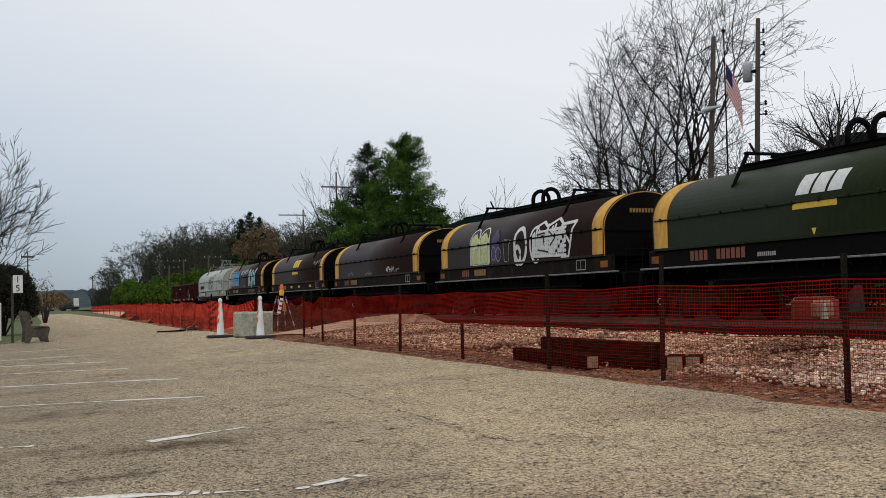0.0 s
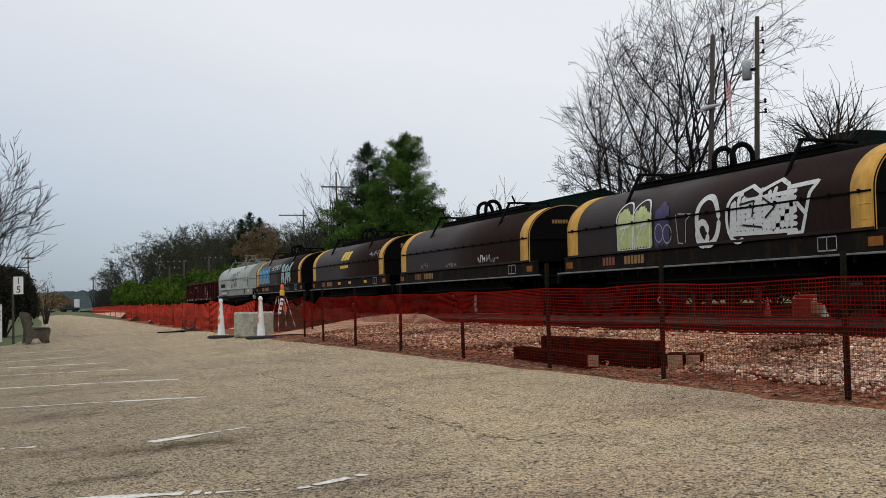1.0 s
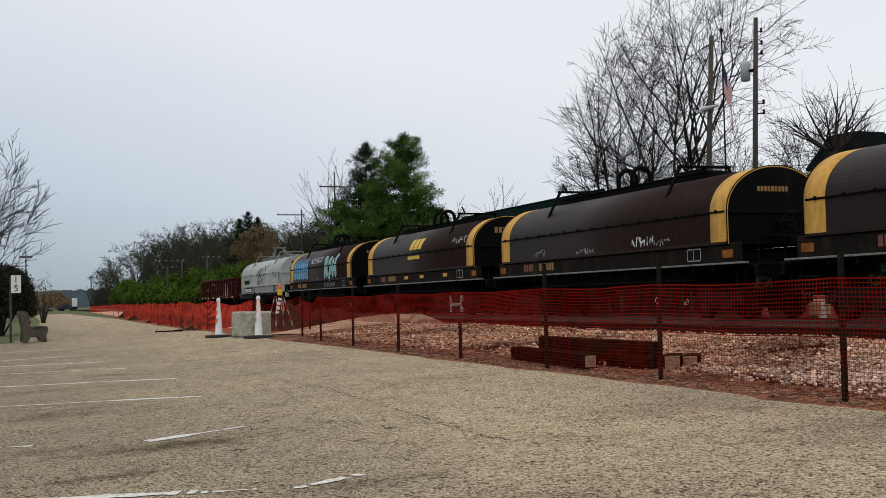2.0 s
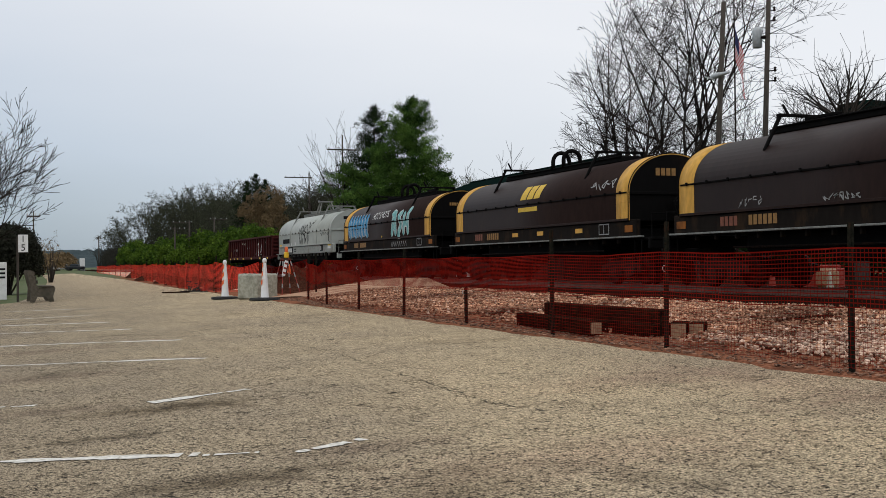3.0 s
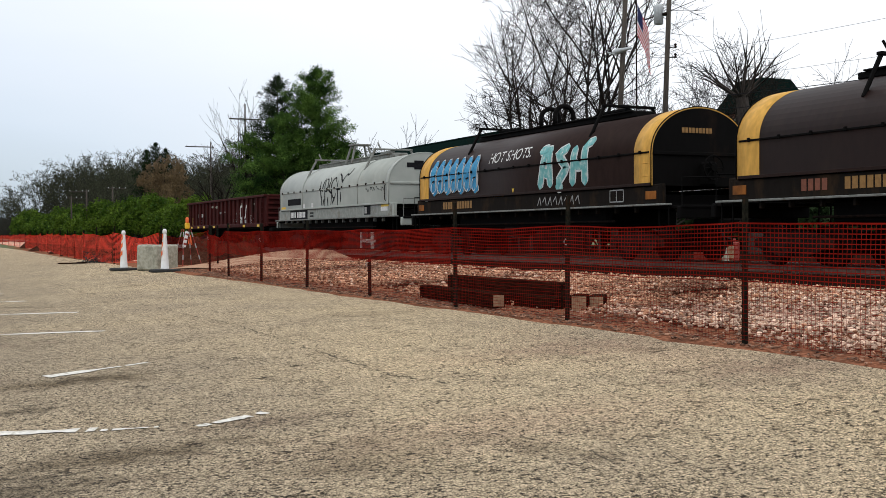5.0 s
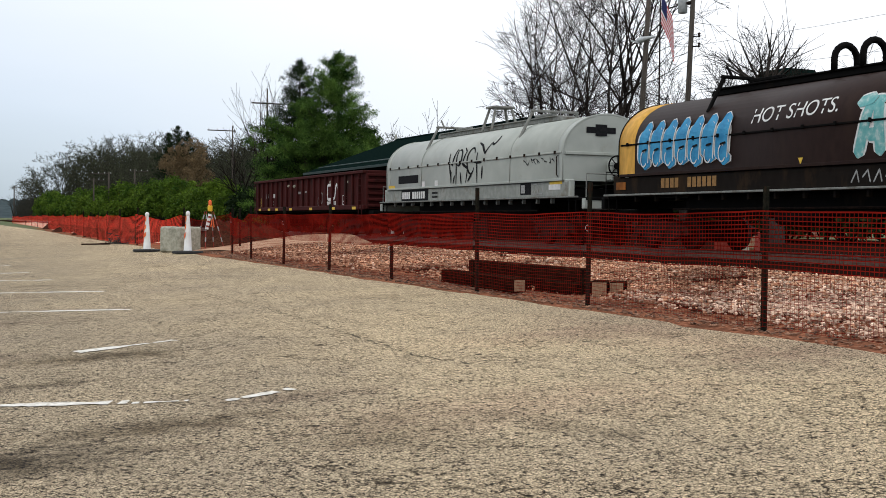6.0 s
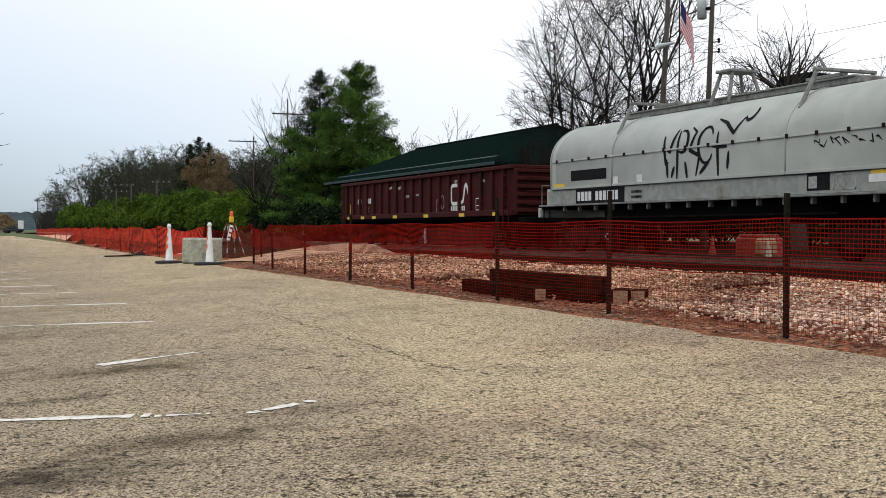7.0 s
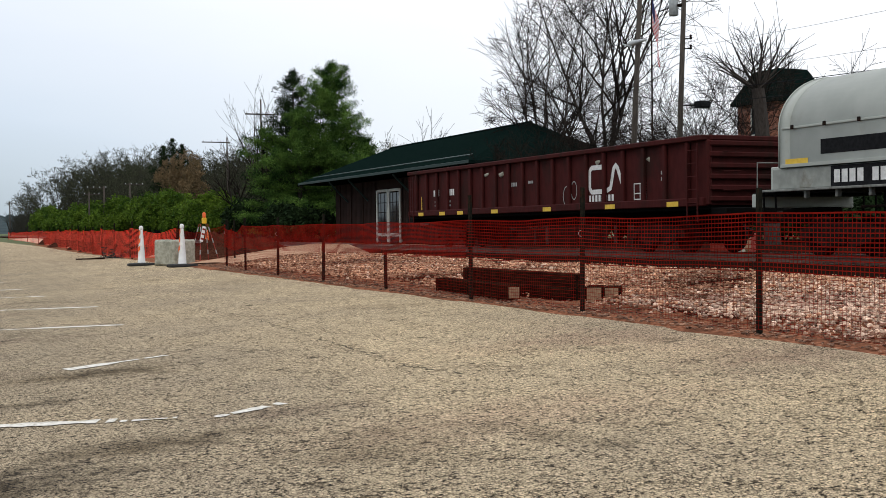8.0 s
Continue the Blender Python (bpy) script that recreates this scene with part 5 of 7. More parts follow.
def build_train():
    cars = []
    # dark green car with a white emblem
    a = coil_car("coil_car", 27.65, GREEN, GREEN, BLACK, True, BLACK, True, "dark green coil car with yellow end bands and white emblem")
    emblem(a, 6.2, 0.98, 0.98, M_WHITE, False)
    patch("emblem_bar", 6.1, 0.66, 7.62, 0.80, M_YELLOW, a, "yellow underline", hood_at, 0.009)
    glyph_bars("number_bars", 1.8, 1.55, 4, 0.26, M_RUST, a, "faded red lettering bars")
    glyph_bars("number_bars", 3.0, 1.55, 6, 0.26, M_RUST, a, "faded red lettering bars")
    glyph_bars("stencil_bars", 4.7, 1.55, 9, 0.1, M_CHALK, a, "small pale stencil bars")
    triangle_mark(a, 6.75, 0.04, 0.17, M_YELLOW)
    cars.append((a, 27.65))
    # brown car with lime, violet and white graffiti
    b = coil_car("coil_car", 44.6, BROWN, BLACK, SILL, True, BLACK, True, "weathered brown coil car with yellow bands and white graffiti")
    for k, (c0, c1) in enumerate(((3.3, 4.2), (4.25, 5.15))):
        strokes("graffiti_fill", [[(c0 + 0.12 + j * 0.16, 0.08), (c0 + 0.15 + j * 0.15, 1.2 + 0.12 * math.sin(j))] for j in range(6)], 0.19, M_LIME, b, "lime green spray fill")
        strokes("graffiti_outline", [curve_pts((c0 + c1) / 2, 0.95, 0.48, 0.55, 190, -10), [(c0, 0.95), (c0 + 0.03, 0.05), (c1 - 0.02, 0.06), (c1, 0.95)],
                                     [(c0 + 0.15, 0.7), (c1 - 0.15, 0.75)], [(c0 + 0.2, 0.35), (c1 - 0.25, 0.9)]], 0.06, M_WHITE, b, "white spray outline", 0.014)
    strokes("graffiti_fill", [[(5.5, 0.05), (5.6, 1.15)], [(5.75, 0.1), (5.8, 1.35)], [(6.0, 0.05), (6.0, 1.2)]], 0.3, M_VIOLET, b, "dark violet spray fill")
    strokes("graffiti_outline", [curve_pts(5.62, 0.45, 0.2, 0.25, 0, 350), curve_pts(6.05, 0.4, 0.22, 0.25, 0, 350), [(6.5, 0.9), (6.6, 0.12), (6.85, 0.1)], [(6.6, 0.9), (7.25, 0.85), (7.0, 0.7), (6.95, 0.1)]],
            0.035, M_CHALK, b, "thin grey spray lines", 0.014)
    strokes("graffiti_ring", [curve_pts(8.0, 0.62, 0.5, 0.62, 0, 360, 26), curve_pts(7.75, 0.3, 0.25, 0.3, 0, 360, 12)], 0.17, M_WHITE, b, "white sprayed ring")
    lines = []
    rnd = random.Random(8)
    for j in range(15):
        u = 9.0 + j * 0.17
        lines.append([(u, 0.12 + rnd.uniform(0, 0.1)), (u + rnd.uniform(0, 0.12), 1.05 + rnd.uniform(-0.1, 0.22))])
    strokes("graffiti_fill", lines, 0.15, M_WHITE, b, "dense white spray block")
    strokes("graffiti_fill", [[(9.0 + 0.1 * k, 0.2 + 0.13 * k), (11.6, 0.15 + 0.15 * k)] for k in range(7)], 0.1, M_WHITE, b, "white spray strokes", 0.012)
    strokes("graffiti_outline", [curve_pts(9.3, 0.6, 0.45, 0.6, 60, 300), [(11.2, 0.05), (11.75, 0.08), (11.9, 0.5), (11.5, 0.85), (11.55, 0.6), (11.3, 0.55)], [(11.2, 1.15), (12.3, 1.2), (12.05, 0.95), (11.9, 0.5)],
                                 [(9.2, 1.15), (9.8, 1.35), (10.2, 1.15), (10.9, 1.4), (11.3, 1.2)]], 0.11, M_WHITE, b, "white spray outline", 0.018)
    scribble(b, 9.2, 0.3, 11.2, 1.1, 9, 0.05, M_CHALK, "grey shading strokes in the white block", 5)
    strokes("graffiti_gap", [[(9.4, 0.9), (10.0, 0.95), (9.9, 0.55)], [(10.3, 1.0), (10.8, 0.75), (10.4, 0.5)], [(9.5, 0.4), (10.3, 0.3)]], 0.05, BROWN, b, "bare brown lines in the white block", 0.024)
    glyph_bars("number_bars", 2.3, 1.55, 4, 0.24, M_RUST, b, "faded red lettering bars")
    glyph_bars("number_bars", 3.6, 1.55, 6, 0.24, M_GOLD, b, "faded gold lettering bars")
    cars.append((b, 44.6))
    # brown car with small chalk tags
    c = coil_car("coil_car", 61.62, BROWN, BLACK, SILL, True, BLACK, True, "weathered brown coil car with yellow bands and small chalk tags")
    scribble(c, 9.4, 0.08, 10.6, 0.42, 7, 0.06, M_WHITE, "small white chalk tag", 2)
    scribble(c, 10.5, 0.1, 11.4, 0.3, 6, 0.035, M_CHALK, "small grey chalk tag", 3)
    scribble(c, 5.9, 0.08, 7.1, 0.26, 7, 0.03, M_CHALK, "small grey chalk tag", 4)
    scribble(c, 2.7, 0.1, 3.7, 0.36, 5, 0.03, M_CHALK, "small grey chalk tag", 6)
    glyph_bars("number_bars", 1.9, 1.55, 4, 0.24, M_RUST, c, "faded red lettering bars")
    glyph_bars("number_bars", 3.1, 1.55, 6, 0.24, M_GOLD, c, "faded gold lettering bars")
    cars.append((c, 61.62))
    # brown car with a yellow emblem
    d = coil_car("coil_car", 78.42, BROWN, BLACK, SILL, True, BLACK, True, "weathered brown coil car with yellow bands and a yellow emblem")
    emblem(d, 6.35, 1.0, 1.0, M_YELLOW)
    scribble(d, 11.6, 0.98, 13.2, 1.3, 6, 0.045, M_CHALK, "pale chalk tag", 12)
    glyph_bars("number_bars", 2.0, 1.55, 4, 0.24, M_RUST, d, "faded red lettering bars")
    glyph_bars("number_bars", 3.2, 1.55, 6, 0.24, M_GOLD, d, "faded gold lettering bars")
    for u in (5.6, 7.7, 10.6):
        patch("reflector", u, 1.6, u + 0.5, 1.74, BAND, d, "yellow reflective patch")
    cars.append((d, 78.42))
    # brown car with blue and teal graffiti
    e = coil_car("coil_car", 95.7, BROWN, BLACK, SILL, True, BLACK, True, "weathered brown coil car with bold blue and teal graffiti")
    blobs = []
    for k in range(7):
        c0, low = 1.15 + k * 0.53, 0.28 + 0.07 * (k % 2)
        blobs += [[(c0, low - 0.06), (c0 + 0.02, 0.72), (c0 + 0.1, 1.2)], [(c0 + 0.1, low - 0.14), (c0 + 0.16, 0.5)], [(c0 - 0.05, 1.12), (c0 + 0.3, 1.22)]]
    strokes("graffiti_halo", blobs, 0.62, M_WHITE, e, "white graffiti halo")
    strokes("graffiti_letter", blobs, 0.45, M_BLUE, e, "blue bubble letters", 0.022)
    inner = []
    for k in range(7):
        c0 = 1.15 + k * 0.53
        inner += [curve_pts(c0 + 0.05, 0.42, 0.13, 0.2, 60 + 40 * (k % 3), 330, 9), [(c0 + 0.24, 0.3), (c0 + 0.27, 0.75), (c0 + 0.33, 1.15)]]
    strokes("graffiti_line", inner, 0.035, M_WHITE, e, "thin white graffiti lines", 0.036)
    strokes("graffiti_shade", [[(c[0][0] - 0.02, 0.62), (c[0][0] + 0.2, 0.66)] for c in blobs[::3]], 0.05, M_BLACK, e, "dark graffiti shading", 0.044)
    me = text_mesh("HOT SHOTS.", 0.52)
    width = max(v.co.x for v in me.vertices) - min(v.co.x for v in me.vertices)
    for v in me.vertices:
        v.co = hood_at(6.65 + v.co.x * 2.65 / width, 1.05 + v.co.y + 0.02 * v.co.x, 0.01)
    me.materials.append(M_WHITE)
    o = new("graffiti_text", me)
    o.parent = e
    tagged(o, "pale sprayed capital letters")
    letters = [[(8.6, 0.1), (8.9, 1.2), (9.25, 1.2)], [(9.2, 0.12), (9.1, 1.2)], [(8.8, 0.55), (9.2, 0.55)],
               [(10.15, 1.25), (9.6, 1.05), (10.1, 0.65), (9.55, 0.2)], [(9.5, 0.15), (9.9, 0.12)],
               [(10.4, 0.12), (10.5, 1.25)], [(10.5, 0.68), (11.0, 0.68)], [(11.05, 0.12), (11.0, 1.3)], [(10.95, 1.25), (11.4, 1.35)], [(8.5, 1.2), (9.0, 1.3)]]
    strokes("graffiti_halo", letters, 0.36, M_WHITE, e, "white graffiti halo")
    strokes("graffiti_letter", letters, 0.26, M_TEAL, e, "teal spray letters", 0.014)
    strokes("tag", [[(8.4 + k * 0.3, 1.5 + 0.1 * (k % 2)), (8.55 + k * 0.3, 1.75), (8.62 + k * 0.3, 1.5)] for k in range(8)], 0.035, M_CHALK, e, "grey chalk tag", where=side_at)
    glyph_bars("number_bars", 1.9, 1.55, 4, 0.24, M_GOLD, e, "gold lettering bars")
    glyph_bars("number_bars", 3.0, 1.55, 6, 0.24, M_GOLD, e, "gold lettering bars")
    triangle_mark(e, 6.9, 0.04, 0.15, M_YELLOW)
    cars.append((e, 95.7))
    # pale grey car
    f = coil_car("coil_car", 112.74, GREY, GREY, GREY_SILL, False, GEAR, False, "pale grey coil car with black spray tag and rust stains")
    patch("dark_panel", 1.25, 0.22, 3.25, 0.52, M_BLACK, f, "black painted-out panel", hood_at)
    patch("placard", 0.2, 0.03, 0.88, 0.17, M_YELLOW, f, "yellow placard", hood_at)
    for u in (3.6, 4.8):
        patch("white_dab", u, 0.02, u + 0.28, 0.26, M_WHITE, f, "white paint dab", hood_at)
    patch("number_panel", 1.5, 1.43, 4.15, 1.85, M_BLACK, f, "black number panel", side_at, 0.005)
    glyph_bars("number_bars", 1.6, 1.51, 4, 0.26, M_WHITE, f, "white lettering bars", off=0.012)
    glyph_bars("number_bars", 2.62, 1.51, 6, 0.26, M_WHITE, f, "white lettering bars", off=0.012)
    glyph_bars("stencil_bars", 4.5, 1.66, 9, 0.07, M_BLACK, f, "small black stencil bars")
    glyph_bars("stencil_bars", 4.5, 1.52, 9, 0.07, M_BLACK, f, "small black stencil bars")
    tag = [[(6.05, 1.2), (6.15, 0.45), (6.3, 0.5)], [(6.15, 0.85), (6.35, 0.75), (6.6, 1.35)], [(6.7, 1.3), (6.65, 0.05)], curve_pts(6.85, 1.0, 0.25, 0.28, 110, -120), [(7.15, 1.35), (7.4, 1.2), (7.2, 0.75), (7.6, 0.6), (7.45, 0.1)],
           curve_pts(7.85, 0.85, 0.3, 0.45, 30, 330), [(8.3, 1.15), (8.35, 0.05)], [(8.05, 0.8), (8.7, 0.75)], [(8.1, 1.5), (8.5, 1.35), (8.9, 1.05), (9.15, 1.45)], [(6.4, 0.1), (6.55, 0.4)], [(7.1, 0.05), (7.0, 0.5)], [(7.6, 0.15), (8.0, 0.45)],
           curve_pts(9.3, 1.55, 0.16, 0.2, 200, 420), [(6.25, 0.1), (6.2, 0.6)], [(8.7, 0.2), (8.75, 0.65)]]
    strokes("tag", tag, 0.10, M_BLACK, f, "black spray tag", taper=True)
    scribble(f, 11.6, 0.5, 13.6, 0.72, 9, 0.03, M_BLACK, "thin dark scratches", 21)
    for a_, b_ in ((11.4, 12.1),):
        patch("data_panel", a_, 1.5, b_, 1.86, M_BLACK, f, "black data panel")
        patch("data_panel_face", a_ + 0.06, 1.55, a_ + 0.32, 1.8, M_CHALK, f, "grey data plate", side_at, 0.012)
    patch("sill_patch", 13.2, 1.62, 13.9, 1.78, M_WHITE, f, "white painted patch")
    patch("sill_patch", 13.25, 1.78, 14.0, 1.86, M_YELLOW, f, "orange painted patch")
    end_at = lambda u, v, o: (u, -7.05 - o, v)
    patch("end_mark", -0.75, 3.28, 0.25, 3.46, M_BLACK, f, "dark painted-out mark", end_at, 0.01)
    patch("end_mark", -0.45, 3.2, -0.05, 3.54, M_BLACK, f, "dark painted-out mark", end_at, 0.016)
    patch("end_number_panel", 0.4, 1.6, 1.3, 1.86, M_BLACK, f, "black number panel on the end", lambda u, v, o: (u, -7.14 - o, v))
    cars.append((f, 112.74))
    for car, n in ((b, 9), (c, 9), (d, 4), (e, 9)):
        glyph_bars("end_bars", -0.6, 3.2, n, 0.13 if n > 4 else 0.22, M_GOLD, car, "faded gold lettering bars", end_at, off=0.012)
    cars.append((gondola(), 124.3))
    return cars


def gondola():
    g_len = 18.0
    car = thing("gondola_car", 18.0, 124.3, RAIL_TOP, "oxide red ribbed gondola car with white emblem and scrap load", "railway car")
    hl = g_len / 2
    z0, z1 = 1.15, 2.68
    for s in (-1, 1):
        side = part("side_wall", Geo().box((s * 1.45, 0, (z0 + z1) / 2), (0.03, g_len, z1 - z0), 0.005), BOXCAR, car)
        for k in range(19):
            y = hl - 0.70 - k * 0.925
            part("side_post", Geo().box((s * 1.515, y, (z0 + z1) / 2), (0.10, 0.14, z1 - z0 - 0.02), 0.025), BOXCAR, side)
        part("top_chord", Geo().box((s * 1.5, 0, z1 + 0.05), (0.2, g_len + 0.06, 0.13), 0.02), BOXCAR, car)
        part("bottom_chord", Geo().box((s * 1.5, 0, z0 + 0.08), (0.17, g_len, 0.2), 0.02), BOXCAR, car)
    for s in (-1, 1):
        endw = part("end_wall", Geo().box((0, s * hl, (z0 + z1) / 2), (2.9, 0.03, z1 - z0), 0.005), BOXCAR, car)
        for k in range(6):
            part("end_rib", Geo().box((0, s * (hl + 0.06), z0 + 0.15 + k * 0.26), (2.86, 0.12, 0.13), 0.045), BOXCAR, endw)
        part("end_chord", Geo().box((0, s * hl, z1 + 0.05), (2.8, 0.2, 0.12), 0.02), BOXCAR, car)
        for x in (-1.42, 1.42):
            part("corner_post", Geo().box((x, s * (hl + 0.01), (z0 + z1) / 2), (0.14, 0.16, z1 - z0), 0.03), BOXCAR, car)
        part("end_platform", Geo().box((0, s * (hl + 0.3), 1.0), (2.7, 0.6, 0.18), 0.02), BLACK, car)
        coupler(car, s, hl + 0.62)
        ladder(car, -1.6, s * (hl - 0.36), 0.75, 2.6, BOXCAR, 6)
    for z in (1.5, 1.95, 2.4):
        part("grab_iron", Geo().tube((-1.1, -hl - 0.16, z), (-0.6, -hl - 0.16, z), 0.014, 0.014, 6), BOXCAR, car)
    part("floor", Geo().box((0, 0, 1.1), (2.86, g_len - 0.1, 0.12), 0.02), BLACK, car)
    part("centre_sill", Geo().box((0, 0, 0.9), (0.5, g_len, 0.36), 0.03), BLACK, car)
    # scrap load just showing over the chord
    rng = np.random.default_rng(9)
    g = Geo()
    for _ in range(160):
        x, y = rng.uniform(-1.2, 1.2), rng.uniform(-hl + 0.6, hl - 0.6)
        pile = 2.42 + 0.22 * noise.noise(Vector((x, y * 0.6, 3)))
        g.box((x, y, pile), tuple(rng.uniform(0.2, 0.8, 3) * (1, 1, 0.4)), 0.03, Euler(rng.uniform(-0.5, 0.5, 3)).to_matrix())
    part("scrap", g, CONCRETE, car, "pale jumbled scrap load")
    part("load_bed", Geo().box((0, 0, 1.8), (2.7, g_len - 0.3, 1.2), 0.05), STEEL, car)
    truck(car, -6.4)
    truck(car, 6.4)
    at = lambda u, v, o: (-1.47 - o, 9.0 - u, v)
    over = lambda u, v, o: (-1.57 - o, 9.0 - u, v)
    # emblem of two thick white bent strokes
    strokes("emblem_stroke", [[(13.6, 2.28), (12.95, 2.28), (12.85, 2.2), (12.85, 1.72), (12.95, 1.62), (13.7, 1.62)]], 0.13, M_WHITE, car, "white emblem stroke", 0.004, at)
    strokes("emblem_stroke", [[(13.66, 1.62), (13.9, 1.7), (14.05, 2.2), (14.15, 2.3), (14.25, 2.2), (14.55, 1.6)]], 0.13, M_WHITE, car, "white emblem stroke", 0.004, at)
    glyph_bars("lettering_bars", 12.8, 1.36, 8, 0.17, M_WHITE, car, "white lettering bars", at, 0.55, 0.004)
    glyph_bars("number_bars", 2.15, 1.82, 3, 0.22, M_WHITE, car, "white number bars", at, off=0.004)
    glyph_bars("number_bars", 3.25, 1.82, 4, 0.22, M_WHITE, car, "white number bars", at, off=0.004)
    for v in (1.45, 1.58):
        glyph_bars("stencil_bars", 2.25, v, 4, 0.07, M_CHALK, car, "small stencil bars", at, off=0.004)
        glyph_bars("stencil_bars", 3.4, v, 4, 0.07, M_CHALK, car, "small stencil bars", at, off=0.004)
    glyph_bars("stencil_bars", 8.2, 1.95, 4, 0.12, M_CHALK, car, "small stencil bars", at, off=0.004)
    glyph_bars("stencil_bars", 9.3, 2.0, 5, 0.08, M_CHALK, car, "small stencil bars", at, off=0.004)
    glyph_bars("stencil_bars", 16.2, 1.95, 4, 0.09, M_CHALK, car, "small stencil bars", at, off=0.004)
    glyph_bars("stencil_bars", 16.2, 1.8, 4, 0.09, M_CHALK, car, "small stencil bars", at, off=0.004)
    g = Geo()
    for a, b, c, d in ((15.0, 1.35, 15.56, 1.38), (15.0, 1.75, 15.56, 1.78), (15.0, 1.35, 15.03, 1.78), (15.27, 1.35, 15.3, 1.78), (15.53, 1.35, 15.56, 1.78), (15.0, 1.5, 15.56, 1.53)):
        g.add([at(a, b, 0.005), at(c, b, 0.005), at(c, d, 0.005), at(a, d, 0.005)], [(0, 1, 2, 3)])
    part("data_frame", g, M_WHITE, car, "white outlined data panel")
    for u in (1.0, 2.9, 4.4, 7.0, 10.4, 13.8, 16.6):
        patch("reflector", u, 1.14, u + 0.48, 1.26, M_YELLOW, car, "yellow reflective patch", lambda a, b, o: (-1.588 - o, 9.0 - a, b))
    strokes("stripe_mark", [[(1.05, 1.35), (1.05, 1.85)]], 0.06, M_YELLOW, car, "yellow upright stripe", 0.004, at)
    strokes("tag", [curve_pts(11.6, 1.55, 0.2, 0.28, 30, 330), curve_pts(12.0, 1.7, 0.15, 0.25, 200, 500)], 0.03, M_CHALK, car, "faint chalk tag", 0.004, at)
    return car


# ---- trees ----
def segs_to_mesh(name, segs, material, sides=3):
    """Tapered round segments (p0, p1, r0, r1) as one mesh."""
    p0 = np.array([s[0] for s in segs], float)
    p1 = np.array([s[1] for s in segs], float)
    r0 = np.array([s[2] for s in segs])[:, None]
    r1 = np.array([s[3] for s in segs])[:, None]
    d = p1 - p0
    d /= np.linalg.norm(d, axis=1, keepdims=True) + 1e-9
    ref = np.where(np.abs(d[:, 2:3]) < 0.9, np.array([[0, 0, 1.0]]), np.array([[1.0, 0, 0]]))
    u = np.cross(d, ref)
    u /= np.linalg.norm(u, axis=1, keepdims=True) + 1e-9
    w = np.cross(d, u)
    rings = []
    for p, r in ((p0, r0), (p1, r1)):
        for k in range(sides):
            t = 2 * math.pi * k / sides
            rings.append(p + r * (math.cos(t) * u + math.sin(t) * w))
    v = np.stack(rings, 1).reshape(-1, 3)
    base = np.arange(len(segs))[:, None] * 2 * sides
    f = np.concatenate([base + np.array([[k, (k + 1) % sides, sides + (k + 1) % sides, sides + k]]) for k in range(sides)])
    return big_mesh(name, v, f, material)


def grow(rnd, p, d, length, radius, level, out, spread, up, depth, wob=0.14, kids=(3, 5), env=None):
    """One branch in wobbling lengths that ends at the crown's limit, with side branches."""
    n = max(3, int(length / (0.55 if level < 2 else 0.3)))
    step = length / n
    q, v = Vector(p), Vector(d).normalized()
    way = []
    for k in range(n):
        v = (v + Vector((rnd.gauss(0, wob), rnd.gauss(0, wob), rnd.gauss(0, wob) + up)) * 0.6).normalized()
        q = q + v * step
        if env and level and math.hypot(q.x - env[2] * q.z, q.y) > np.interp(q.z, env[0], env[1]) * (0.88 + 0.5 * noise.noise(q * 0.6)):
            break
        way.append((q.copy(), v.copy()))
    m = len(way)
    if not m:
        return
    q, r, nodes = Vector(p), radius, []
    for k, (q2, v2) in enumerate(way):
        r2 = max(radius * (1 - 0.9 * (k + 1) / m), 0.006)
        out.append((level, tuple(q), tuple(q2), r, r2))
        nodes.append((q2, v2, r2, (k + 1) / m))
        q, r = q2, r2
    if level >= depth or (m < n * 0.35 and level > 1):
        return
    length = step * m
    count = rnd.randint(*kids) + (2 if level >= 1 else 0)
    for k in range(count):
        f = 0.22 + 0.76 * (k + rnd.random()) / count
        node = min(nodes, key=lambda a: abs(a[3] - f))
        side = Vector((rnd.gauss(0, 1), rnd.gauss(0, 1), rnd.gauss(0, 0.5)))
        side = (side - side.dot(node[1]) * node[1]).normalized()
        ang = radians(rnd.uniform(*spread))
        dd = node[1] * math.cos(ang) + side * math.sin(ang)
        grow(rnd, node[0], dd, max(length * rnd.uniform(0.42, 0.66) * (1.1 - 0.35 * f), 0.35), max(node[2] * 0.66, 0.007), level + 1, out, spread, up * 1.1, depth, wob, kids, env)


